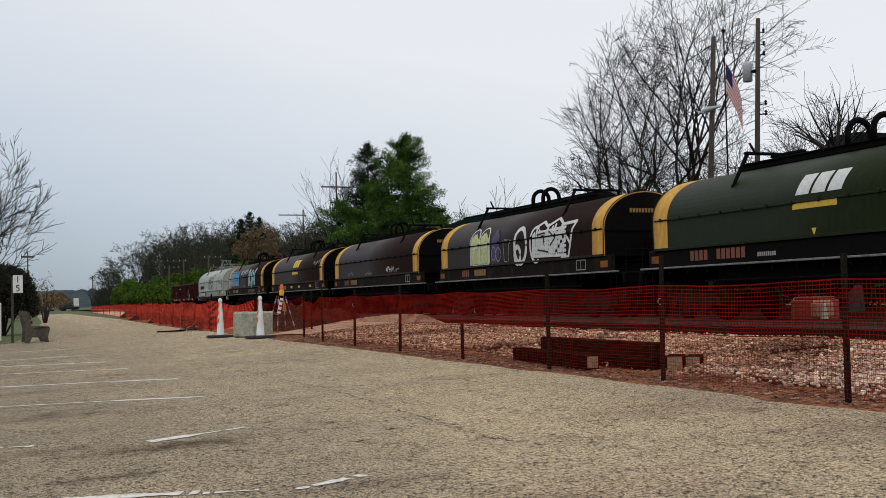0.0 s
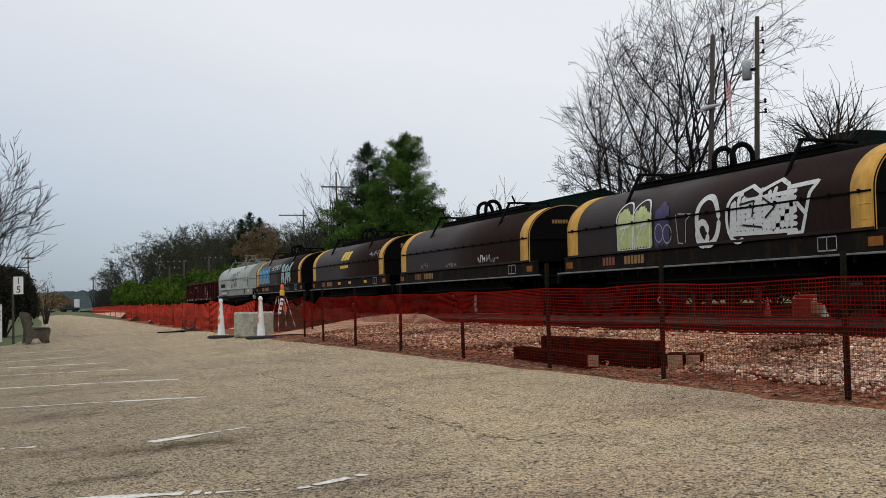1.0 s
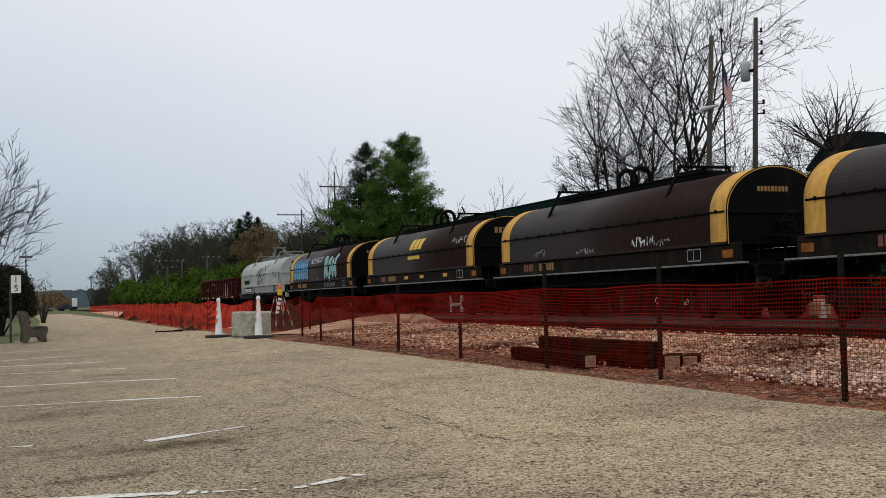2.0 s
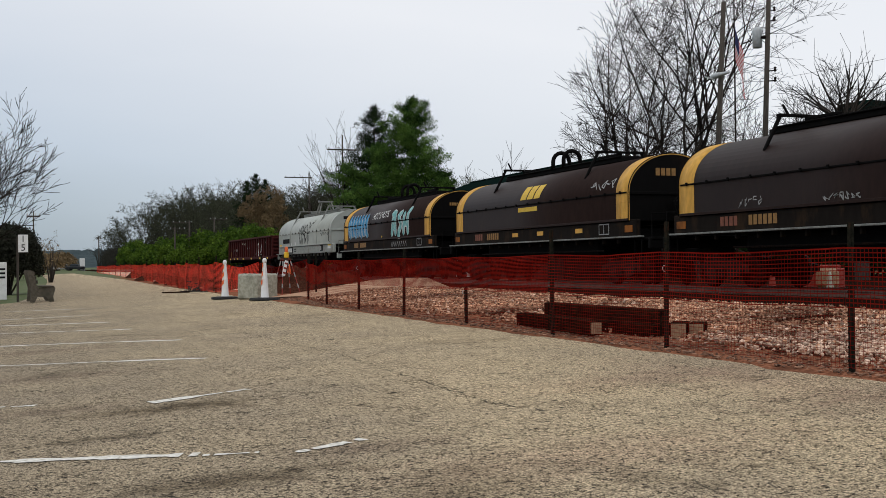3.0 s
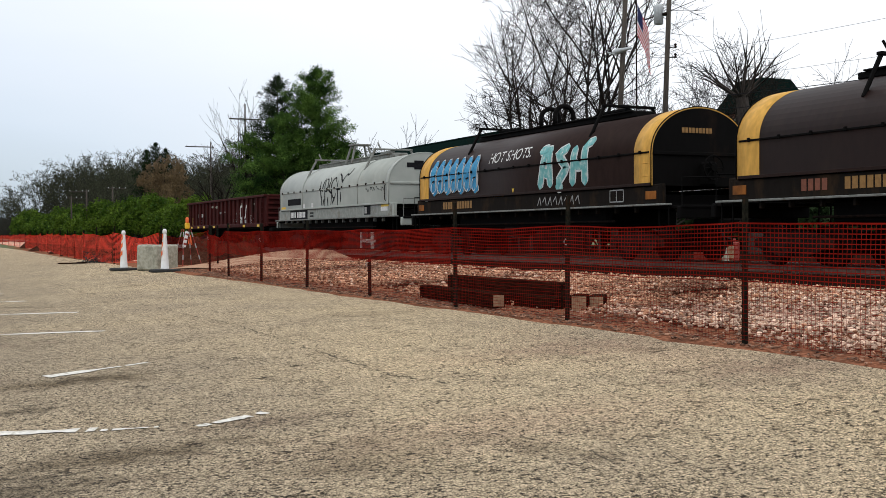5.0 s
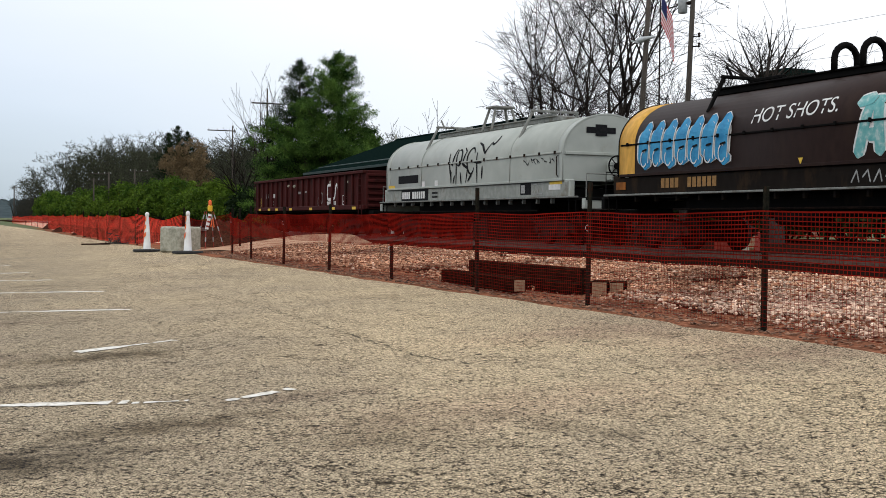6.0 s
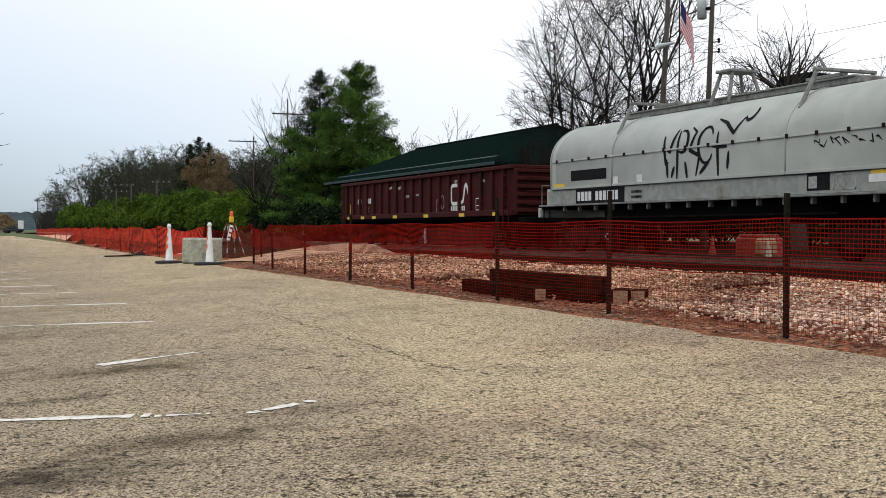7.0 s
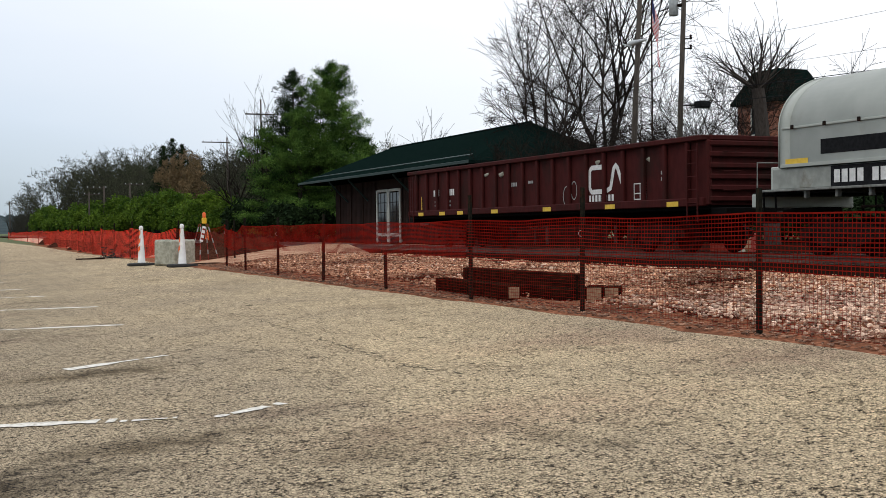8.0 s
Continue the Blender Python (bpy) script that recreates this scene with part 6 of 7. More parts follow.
def bare_tree_meshes(seed, height, stems, lean, radius, depth=4, spread=(22, 48), up=0.05, kids=(3, 5), twig=None, thick=1.0, buds=None, env=None, fork=None, wob=0.1, bud=(2200, 0.19), limb=0.52):
    rnd = random.Random(seed)
    out = []
    fork = fork or height * 0.16
    grow(rnd, (0, 0, -0.2), (0.03, 0.02, 1), fork + 0.3, radius, 9, out, spread, 0, 0, 0.03)
    trunk_end = Vector(out[-1][2])
    out = [(0, a, b, radius * (1 - 0.25 * i / len(out)), radius * (1 - 0.25 * (i + 1) / len(out))) for i, (_, a, b, _, _) in enumerate(out)]
    for k in range(stems):
        a = 2 * math.pi * (k + rnd.uniform(-0.25, 0.25)) / stems
        tilt = radians(rnd.uniform(*lean))
        d = Vector((math.cos(a) * math.sin(tilt), math.sin(a) * math.sin(tilt), math.cos(tilt)))
        grow(rnd, trunk_end - Vector((0, 0, 0.1)), d, (height - fork) * rnd.uniform(0.72, 0.98), radius * limb, 1, out, spread, up, depth, wob, kids, env)
    wood = [(a, b, r0, r1) for lv, a, b, r0, r1 in out if lv <= 1]
    fine = [(a, b, r0 * thick, r1 * thick) for lv, a, b, r0, r1 in out if lv > 1]
    made = [segs_to_mesh("trunk", wood, BARK, 7), segs_to_mesh("crown", fine, twig or TWIG, 3)]
    if buds:
        rng = np.random.default_rng(seed)
        tips = np.array([b for a, b, r0, r1 in fine if r1 < 0.02 * thick])
        v, f = leaf_cloud(tips[rng.integers(0, len(tips), bud[0])], bud[1], rng, 4, 0.6)
        made.append(big_mesh("bud_haze", v, f, buds))
    return made


def place_tree(meshes, x, y, z, label, group="", s=1.0, rz=0.0, category="tree", name="bare_tree"):
    t = thing(name, x, y, z, label, category, group, rz)
    t.scale = (s, s, s)
    for n, me in zip(("trunk", "crown", "bud_haze"), meshes):
        o = new(n, me)
        o.parent = t
    return t


def leaf_cloud(centres, size, rng, per, aspect=0.45, up=0.3, length=(0.7, 1.3)):
    """Small pointed leaves or needle tufts round many centres, as triangles pairs."""
    n = len(centres) * per
    c = np.repeat(centres, per, 0) + rng.normal(0, size * 0.6, (n, 3))
    d = rng.normal(size=(n, 3))
    d[:, 2] += up
    d /= np.linalg.norm(d, axis=1, keepdims=True)
    s = rng.normal(size=(n, 3))
    s -= (s * d).sum(1, keepdims=True) * d
    s /= np.linalg.norm(s, axis=1, keepdims=True)
    ln = size * rng.uniform(*length, (n, 1))
    a, b = c - d * ln * 0.5, c + d * ln * 0.5
    m1, m2 = c + s * ln * aspect * 0.5, c - s * ln * aspect * 0.5
    v = np.stack([a, m1, b, m2], 1).reshape(-1, 3)
    f = np.arange(n)[:, None] * 4 + np.array([[0, 1, 2, 3]])
    return v, f


def pine(seed, x, y, top, width, material, label, tiers=16, droop=0.0, clear=1.2, dense=1.0, gappy=0.0, shape=0.8, fill=22):
    """A conifer: straight trunk, whorled limbs, tufts of needles out along the limbs."""
    rnd, rng = random.Random(seed), np.random.default_rng(seed)
    t = thing("pine_tree", x, y, ground_z(x), label, "tree", "conifers by the depot")
    wood, tufts = [], []
    wood.append(((0, 0, -0.3), (0.1, 0, top * 0.55), 0.24, 0.15))
    wood.append(((0.1, 0, top * 0.55), (0, 0.05, top), 0.15, 0.02))
    for k in range(tiers):
        f = k / (tiers - 1)
        z = clear + (top - clear - 0.25) * f
        reach = width * (1 - f) ** shape * rnd.uniform(0.6, 1.2) + (0.4 if material is NEEDLE else 0.12)
        for j in range(rnd.randint(5, 7)):
            if rnd.random() < gappy * (0.3 + f):
                continue
            a = rnd.uniform(0, 6.28)
            ln = reach * rnd.uniform(0.65, 1.12)
            rise = (0.12 + 0.5 * f - droop) * ln
            p = Vector((0.05, 0, z))
            pts = [p]
            for s in range(1, 6):
                u = s / 5
                pts.append(p + Vector((math.cos(a) * ln * u, math.sin(a) * ln * u, rise * u * u + rnd.uniform(-0.06, 0.06))))
            for s, (q0, q1) in enumerate(zip(pts, pts[1:])):
                wood.append((tuple(q0), tuple(q1), 0.05 * (1 - s / 6), 0.05 * (1 - (s + 1) / 6)))
            clumps = int(ln * 1.5 * dense) + 2
            for s in range(clumps):
                u = min(0.30 + 0.72 * (s + rnd.uniform(-0.3, 0.3)) / max(clumps - 1, 1), 1.0)
                i = min(int(u * 5), 4)
                q = pts[i].lerp(pts[i + 1], u * 5 - i)
                wide = (0.15 if material is NEEDLE else 0.06) + 0.22 * (1 - f) * (1.15 - abs(u - 0.65))
                cx, cy = q.x + rnd.gauss(0, 0.22 * ln * u * 0.6), q.y + rnd.gauss(0, 0.22 * ln * u * 0.6)
                for _ in range(fill):
                    tufts.append((cx + rnd.gauss(0, wide), cy + rnd.gauss(0, wide), q.z + rnd.gauss(0, 0.09) + 0.08))
    o = new("trunk", segs_to_mesh("trunk", wood, BARK, 6))
    o.parent = t
    v, f = leaf_cloud(np.array(tufts), 0.23, rng, 7, 0.2, 0.7)
    o = new("crown", big_mesh("crown", v, f, material))
    o.parent = t
    return t


def bush(seed, x, y, rx, ry, h, material, label, n=900, leaf=0.28, name="bush", group="", per=9, z=None, rough=1.0):
    """A shrub: stems inside, leaves clumped over lobes of an uneven mound."""
    rnd, rng = random.Random(seed), np.random.default_rng(seed)
    t = thing(name, x, y, ground_z(x) if z is None else z, label, "shrub", group)
    wood = []
    for k in range(14):
        a, s = rnd.uniform(0, 6.28), rnd.uniform(0.2, 0.75)
        wood.append(((0.1 * math.cos(a), 0.1 * math.sin(a), -0.1), (rx * s * math.cos(a), ry * s * math.sin(a), h * rnd.uniform(0.5, 0.85)), 0.05, 0.012))
    o = new("stems", segs_to_mesh("stems", wood, BARK, 5))
    o.parent = t
    cs = []
    while len(cs) < n:
        p = rng.normal(size=3)
        p /= np.linalg.norm(p)
        if p[2] < -0.25:
            continue
        lump = 1 + rough * 0.34 * noise.noise(Vector(p * 2.3) + Vector((seed, 0, 0))) + rough * 0.12 * noise.noise(Vector(p * 6) + Vector((0, seed, 0)))
        r = rng.uniform(0.72, 1.0) * lump
        cs.append((p[0] * rx * r, p[1] * ry * r, h * 0.42 + p[2] * h * 0.58 * r))
    v, f = leaf_cloud(np.array(cs), leaf, rng, per, 0.55)
    v[:, 2] = np.maximum(v[:, 2], 0.02)
    o = new("leaves", big_mesh("leaves", v, f, material))
    o.parent = t
    return t


def build_trees():
    # crown limits: heights, radii, and how far the axis leans for each metre of height
    round_crown = ((0, 2.5, 6, 8, 11.5, 13.8, 15.8, 17), (3, 4.6, 5.7, 5.7, 4.5, 2.9, 1.0, 0.1), 0.0)
    tall_crown = ((0, 4, 8, 11, 14.5, 17, 20, 22), (3, 5.5, 7.2, 7.4, 6.8, 5.2, 3.0, 0.4), 0.12)
    maple = bare_tree_meshes(11, 17.5, 10, (2, 48), 0.20, 4, (22, 52), 0.012, (4, 6), thick=1.5, env=round_crown, limb=0.42)
    place_tree(maple, 31.9, 56.0, 0.45, "many-stemmed bare maple with a rounded crown beyond the track", "bare trees", 1.0, 40)
    tall = bare_tree_meshes(23, 22.0, 7, (3, 50), 0.24, 4, (24, 55), 0.01, (4, 6), thick=1.5, env=tall_crown, wob=0.08, limb=0.45)
    place_tree(tall, 33.8, 54.0, 0.45, "tall spreading bare maple beyond the track", "bare trees", 1.0, -30)
    big2 = bare_tree_meshes(29, 14.0, 8, (8, 62), 0.19, 4, (24, 54), 0.012, (4, 5), thick=2.2)
    place_tree(big2, 36.0, 50.0, 0.45, "spreading bare maple with dense dark twigs", "bare trees", 0.66, 10)
    thicket = bare_tree_meshes(29, 6.0, 9, (10, 70), 0.09, 4, (24, 55), 0.02, (4, 5), thick=1.3)
    for x, y, s, rz in ((27.5, 49.0, 0.95, 0), (29.5, 46.0, 1.0, 120), (31.0, 43.0, 0.9, 240), (28.2, 51.5, 0.7, 60)):
        place_tree(thicket, x, y, 0.45, "low thicket of bare dark twigs beside the depot", "thicket", s, rz, "shrub", "bare_shrub")
    stub = bare_tree_meshes(31, 9.6, 12, (8, 68), 0.36, 2, (20, 48), 0.05, (1, 2), thick=1.3, fork=6.5, wob=0.06, limb=0.19)
    place_tree(stub, 31.9, 37.8, 0.45, "pollarded bare tree with a thick trunk and fanned limbs", "bare trees", 1.0, 70)
    place_tree(big2, 37.5, 45.5, 0.45, "spreading bare maple with dense dark twigs", "bare trees", 0.68, 300)
    place_tree(big2, 42.0, 44.0, 0.45, "spreading bare maple with dense dark twigs", "bare trees", 0.5, 80)
    left = bare_tree_meshes(47, 7.8, 9, (4, 66), 0.13, 4, (18, 42), 0.045, (4, 5), thick=1.7, wob=0.07)
    place_tree(left, -3.0, 50.5, ground_z(-3.0), "slender bare young tree on the grass verge", "bare trees", 0.95, 25)
    mid = bare_tree_meshes(53, 10, 4, (10, 40), 0.16, 3, (22, 46), 0.04, (4, 5), thick=2.6)
    for x, y, s, rz in ((36.0, 83, 0.72, 90), (38.5, 80, 0.5, 200), (44, 104, 1.05, 45), (30, 104, 0.9, 250), (25.2, 103, 0.85, 140)):
        place_tree(mid, x, y, 0.45, "slim bare tree behind the depot", "bare trees", s, rz)
    slender = bare_tree_meshes(57, 14.0, 6, (4, 28), 0.2, 3, (18, 40), 0.05, (3, 4), thick=2.4, wob=0.08)
    place_tree(slender, 25.9, 95.0, 0.45, "slender bare tree standing beside the pines", "bare trees", 0.78, 20)
    # conifers
    pine(3, 29.6, 88, 13.9, 5.0, NEEDLE, "tall bushy green white pine beside the depot", 17, -0.06, 1.0, 1.5, 0.14, 0.74)
    pine(5, 27.0, 88.5, 10.3, 5.2, NEEDLE, "broad green white pine beside the depot", 12, 0.06, 0.6, 1.4, 0.04, 0.5)
    pine(7, 27.6, 92, 13.9, 5.6, SPRUCE, "dark pointed spruce behind the pines", 22, 0.12, 1.0, 1.4, 0.0, 0.78, 8)
    pine(9, 33.0, 90, 8.2, 3.6, NEEDLE, "lower green pine beside the depot", 11, 0.05, 0.6, 1.1)
    # hedge of fresh green shrubs beyond the track
    for k, (x, y, r, h) in enumerate(((25.0, 104, 3.6, 4.0), (25.5, 112, 4.2, 4.9), (25, 121, 4.5, 5.2), (25, 131, 5, 5.6), (25.5, 142, 5.5, 6.6), (25, 154, 6, 7.0), (25.5, 168, 6.5, 7.2), (25, 184, 7, 7.2),
                                      (25, 202, 8, 7.4), (25.5, 224, 9, 7.6), (25, 250, 10, 7.8), (25, 282, 12, 8.2))):
        bush(60 + k, x, y, 2.6 + 0.12 * k, r, h * (0.84 + 0.12 * math.sin(k * 2.4)) * (1.0 if k < 5 else 0.82), LEAF, "fresh green leafy shrub in a row beyond the track", 1700, 0.27 + 0.02 * k, "hedge_shrub", "row of green shrubs")
    for k, (x, y, r, h) in enumerate(((24.6, 84, 2.4, 2.8), (24.8, 79.5, 2.0, 2.2), (24.4, 95, 3.0, 3.3))):
        bush(90 + k, x, y, 1.9, r, h, SPRUCE, "dark evergreen shrub below the pines", 520, 0.3, "evergreen_shrub", "evergreen shrubs")
    # added row of dark shrubs that closes off the bright horizon under the cars
    for k in range(9):
        bush(150 + k, 37.0 + (k % 3) * 0.8, 20 + k * 5.0, 2.0, 3.4, 2.2, SPRUCE, "added dark shrub screening the bright horizon under the cars", 420, 0.34, "evergreen_shrub", "evergreen shrubs")
    # clipped yew and thin growth at the lot's far left
    bush(110, -0.75, 61.0, 1.7, 1.9, 3.5, YEW, "dark clipped rounded yew on the grass", 4200, 0.12, "yew_bush", per=9, rough=0.35)
    bush(111, 2.0, 96.0, 1.1, 3.0, 3.6, RUSSET, "thin budding shrub on the verge", 200, 0.1, "budding_shrub", per=6)
    # russet tree and dark spruces among the far woods
    russet = bare_tree_meshes(83, 11.5, 9, (6, 50), 0.22, 4, (24, 55), 0.02, (4, 5), twig=RUSSET, thick=1.6, buds=RUSSET, env=((0, 4, 8, 10, 11.2, 12), (2, 3.8, 3.9, 3.1, 1.6, 0.1), 0.0), bud=(6500, 0.16))
    place_tree(russet, 30.2, 150, 0.45, "rounded russet budding tree in the far woods", "far woods", 1.0, 30)
    for x, y, top in ((33.0, 180, 14.0), (34.6, 181, 15.2), (36.3, 182, 14.4)):
        pine(int(x), x, y, top, 4.8, SPRUCE, "dark spruce among the far woods", 22, 0.15, 1.0, 1.0, 0, 0.72, 7)
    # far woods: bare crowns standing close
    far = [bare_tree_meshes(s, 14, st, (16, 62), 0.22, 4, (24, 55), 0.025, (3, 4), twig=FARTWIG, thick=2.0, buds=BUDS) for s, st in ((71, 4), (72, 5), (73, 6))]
    rnd = random.Random(5)
    spots = []
    for k in range(64):
        y = 135 + 370 * (k / 63) ** 1.25
        spots.append((36 + (y - 135) * 0.028 + rnd.uniform(-2, 30) * (0.5 + y / 400), y))
    for x, y in spots:
        ang = math.degrees(math.atan2(x, y))
        dist = math.hypot(x, y)
        rise = np.interp(ang, (3.8, 5.9, 10.8, 16), (0.034, 0.046, 0.054, 0.058))
        h = 1.3 + rise * dist
        place_tree(far[rnd.randint(0, 2)], x, y, 0.4, "bare tree in the far woods, coloured grey-brown with distance haze", "far woods", h / 13.2 * rnd.uniform(0.82, 1.06), rnd.uniform(0, 360))
    # brush under the woods
    rng = np.random.default_rng(17)
    segs = []
    for _ in range(9000):
        y = rng.uniform(130, 520)
        x = 30 + rng.uniform(0, 1) * (6 + y * 0.07)
        h = rng.uniform(0.3, 1.0) * (0.022 * y)
        a, b = rng.normal(0, 0.22, 2)
        p = (x, y, 0.3)
        q = (x + a * h, y + b * h, 0.3 + h * 0.6)
        segs.append((p, q, 0.10, 0.07))
        for _ in range(3):
            c, d = rng.normal(0, 0.3, 2)
            segs.append((q, (q[0] + c * h, q[1] + d * h, q[2] + h * rng.uniform(0.2, 0.45)), 0.06, 0.025))
    tagged(new("woodland_brush", segs_to_mesh("woodland_brush", segs, FARTWIG, 3)), "tangled brush under the far woods, coloured grey-brown with distance haze", "brush", kind="stuff")
    # left far growth
    for k, (x, y, h) in enumerate(((-3.0, 130, 5.0), (-1.0, 175, 4.2), (4.5, 260, 4.0), (9.0, 330, 4.6), (13.5, 420, 5.5))):
        bush(130 + k, x, y, 4, 7, h, RUSSET, "budding roadside growth far along the road", 500, 0.5, "roadside_growth", "roadside growth", 6)


# ---- buildings ----
def build_depot():
    d = thing("depot", 26.0, 53.0, 0.44, "low maroon board-sided railway depot with dark green hip roof", "building")
    length, depth, wall, run = 26.0, 7.0, 3.95, 23.6
    for y0, y1, x0, x1, nm in ((0, run, 0, 0.2, "front_wall"), (0, run, depth - 0.2, depth, "rear_wall")):
        w = part(nm, Geo().box(((x0 + x1) / 2, (y0 + y1) / 2, wall / 2), (x1 - x0, y1 - y0, wall), 0.01), SIDING, d, "maroon board wall")
        if nm == "front_wall":
            me = Geo().box((0, 0, 0), (0.03, 0.19, wall - 0.3), 0.008).mesh("board", SIDING)
            for k in range(int(run / 0.24)):
                y = 0.12 + k * 0.24
                if 11.1 < y < 15.4:
                    continue
                o = new("board", me)
                o.parent = w
                o.location = (-0.016, y, wall / 2 + 0.1)
    for y in (0.1, run - 0.1):
        part("end_wall", Geo().box((depth / 2, y, wall / 2), (depth - 0.42, 0.2, wall), 0.01), SIDING, d)
    ov = 1.5
    zr, ze = 6.5, 4.25
    hip = 5.2
    vs = [(-ov, -ov, ze), (depth + ov, -ov, ze), (depth + ov, length + ov, ze), (-ov, length + ov, ze), (depth / 2, 1.2, zr), (depth / 2, length - hip + 1.2, zr)]
    low = [(x, y, z - 0.16) for x, y, z in vs[:4]]
    g = Geo().add(vs + low, [(0, 4, 5, 3), (1, 2, 5, 4), (0, 1, 4), (2, 3, 5), (6, 9, 8, 7), (0, 3, 9, 6), (3, 2, 8, 9), (2, 1, 7, 8), (1, 0, 6, 7)])
    roof = part("roof", g, ROOF, d, "dark green hip roof")
    # low upper break of the roof
    part("roof_break", Geo().box((-0.75, length / 2, ze + (zr - ze) * 0.15 + 0.03), (0.12, length + 0.6, 0.05), 0.02, Euler((0, radians(-29), 0)).to_matrix()), EAVE, roof, "paler roof break")
    part("ridge_cap", Geo().tube((depth / 2, 1.2, zr), (depth / 2, length - hip + 1.2, zr), 0.09, 0.09, 6), ROOF, roof)
    part("vent_pipe", Geo().tube((depth / 2, length - hip + 1.1, zr - 0.1), (depth / 2, length - hip + 1.1, zr + 0.4), 0.09, 0.09, 8), CREAM, roof, "pale vent pipe")
    part("fascia", Geo().box((-ov - 0.03, length / 2, ze - 0.07), (0.05, length + 2 * ov, 0.16), 0.01), EAVE, d, "green eave board")
    part("fascia", Geo().box((depth / 2, length + ov + 0.03, ze - 0.07), (depth + 2 * ov, 0.05, 0.16), 0.01), EAVE, d, "green eave board")
    for k in range(7):
        y = 1.3 + k * 3.9
        if 10.5 < y < 15.5 or y > run:
            continue
        part("bracket", Geo().tube((-0.05, y, 2.7), (-ov + 0.1, y, ze - 0.2), 0.06, 0.06, 6), EAVE, d)
    for y in (12.2, 14.25):
        dr = part("door", Geo().box((-0.03, y, 1.55), (0.08, 1.75, 3.1), 0.01), GLASS, d, "dark glazed door in a cream frame")
        g = Geo()
        for s in (-0.92, 0.92):
            g.box((-0.06, y + s, 1.65), (0.14, 0.2, 3.3), 0.015)
        g.box((-0.06, y, 3.25), (0.14, 1.64, 0.16), 0.015).box((-0.05, y, 0.5), (0.1, 1.6, 0.2), 0.01)
        part("frame", g, CREAM, dr, "cream door frame")
        g = Geo()
        for s in (-0.3, 0.3):
            g.box((-0.075, y + s, 1.9), (0.03, 0.04, 2.5), 0.005)
        for z in (1.3, 1.9, 2.5):
            g.box((-0.08, y, z), (0.03, 1.6, 0.04), 0.005)
        part("glazing_bar", g, SIDING, dr, "thin dark glazing bars")
    for y in (11.0, 15.6, 17.9, 20.2, 22.5):
        part("batten", Geo().box((-0.06, y, wall / 2 + 0.1), (0.1, 0.16, wall - 0.3), 0.015), SIDING, d, "upright wall batten")
    for y in (3.5, 7.5):
        wn_ = part("window", Geo().box((-0.02, y, 1.9), (0.06, 1.0, 1.5), 0.01), GLASS, d, "dark sash window")
        g = Geo()
        for s in (-0.55, 0.55):
            g.box((-0.06, y + s, 1.9), (0.1, 0.1, 1.7), 0.01)
        g.box((-0.06, y, 2.7), (0.1, 1.2, 0.1), 0.01).box((-0.06, y, 1.1), (0.14, 1.2, 0.1), 0.01).box((-0.06, y, 1.9), (0.09, 1.0, 0.05), 0.01)
        part("frame", g, EAVE, wn_)
    part("platform", Geo().box((-0.9, length / 2, -0.06), (3.4, length + 2, 0.14), 0.02), DIRT, d, "dark brick platform")

    h = thing("brick_house", 53.0, 62.0, 0.45, "narrow red brick house with steep dark roof behind bare trees", "building")
    part("wall", Geo().box((0, 0, 4.7), (4.0, 4.0, 9.4), 0.02), BRICK, h, "red brick walls")
    vs = [(-2.35, -2.35, 9.2), (2.35, -2.35, 9.2), (2.35, 2.35, 9.2), (-2.35, 2.35, 9.2), (-1.25, -1.25, 11.3), (1.25, -1.25, 11.3), (1.25, 1.25, 11.3), (-1.25, 1.25, 11.3)]
    low = [(x, y, z - 0.2) for x, y, z in vs[:4]]
    part("roof", Geo().add(vs + low, [(0, 1, 5, 4), (1, 2, 6, 5), (2, 3, 7, 6), (3, 0, 4, 7), (4, 5, 6, 7), (11, 10, 9, 8), (0, 8, 9, 1), (1, 9, 10, 2), (2, 10, 11, 3), (3, 11, 8, 0)]), ROOF, h, "steep dark roof")
    for side in (0, 1):
        for z in (4.6, 7.7):
            turn = Matrix.Rotation(radians(90 * side), 4, "Z")
            g = Geo().box((-2.01, 0, z), (0.06, 0.95, 1.5), 0.01).lathe([(0.475, -2.04), (0.475, -1.98)], (0, 0, z + 0.75), 0, 20)
            g.v = [tuple(turn @ Vector(p)) for p in g.v]
            w = part("window", g, GLASS, h, "dark arched window")
            g = Geo()
            for e in (-0.5, 0.5):
                g.box((-2.04, e, z), (0.1, 0.1, 1.5), 0.01)
            g.box((-2.06, 0, z - 0.8), (0.16, 1.2, 0.1), 0.01).ring((-2.04, 0, z + 0.75), 0, 0.5, 0.05, 14, 6, 0, math.pi)
            g.v = [tuple(turn @ Vector(p)) for p in g.v]
            part("frame", g, CREAM, w)


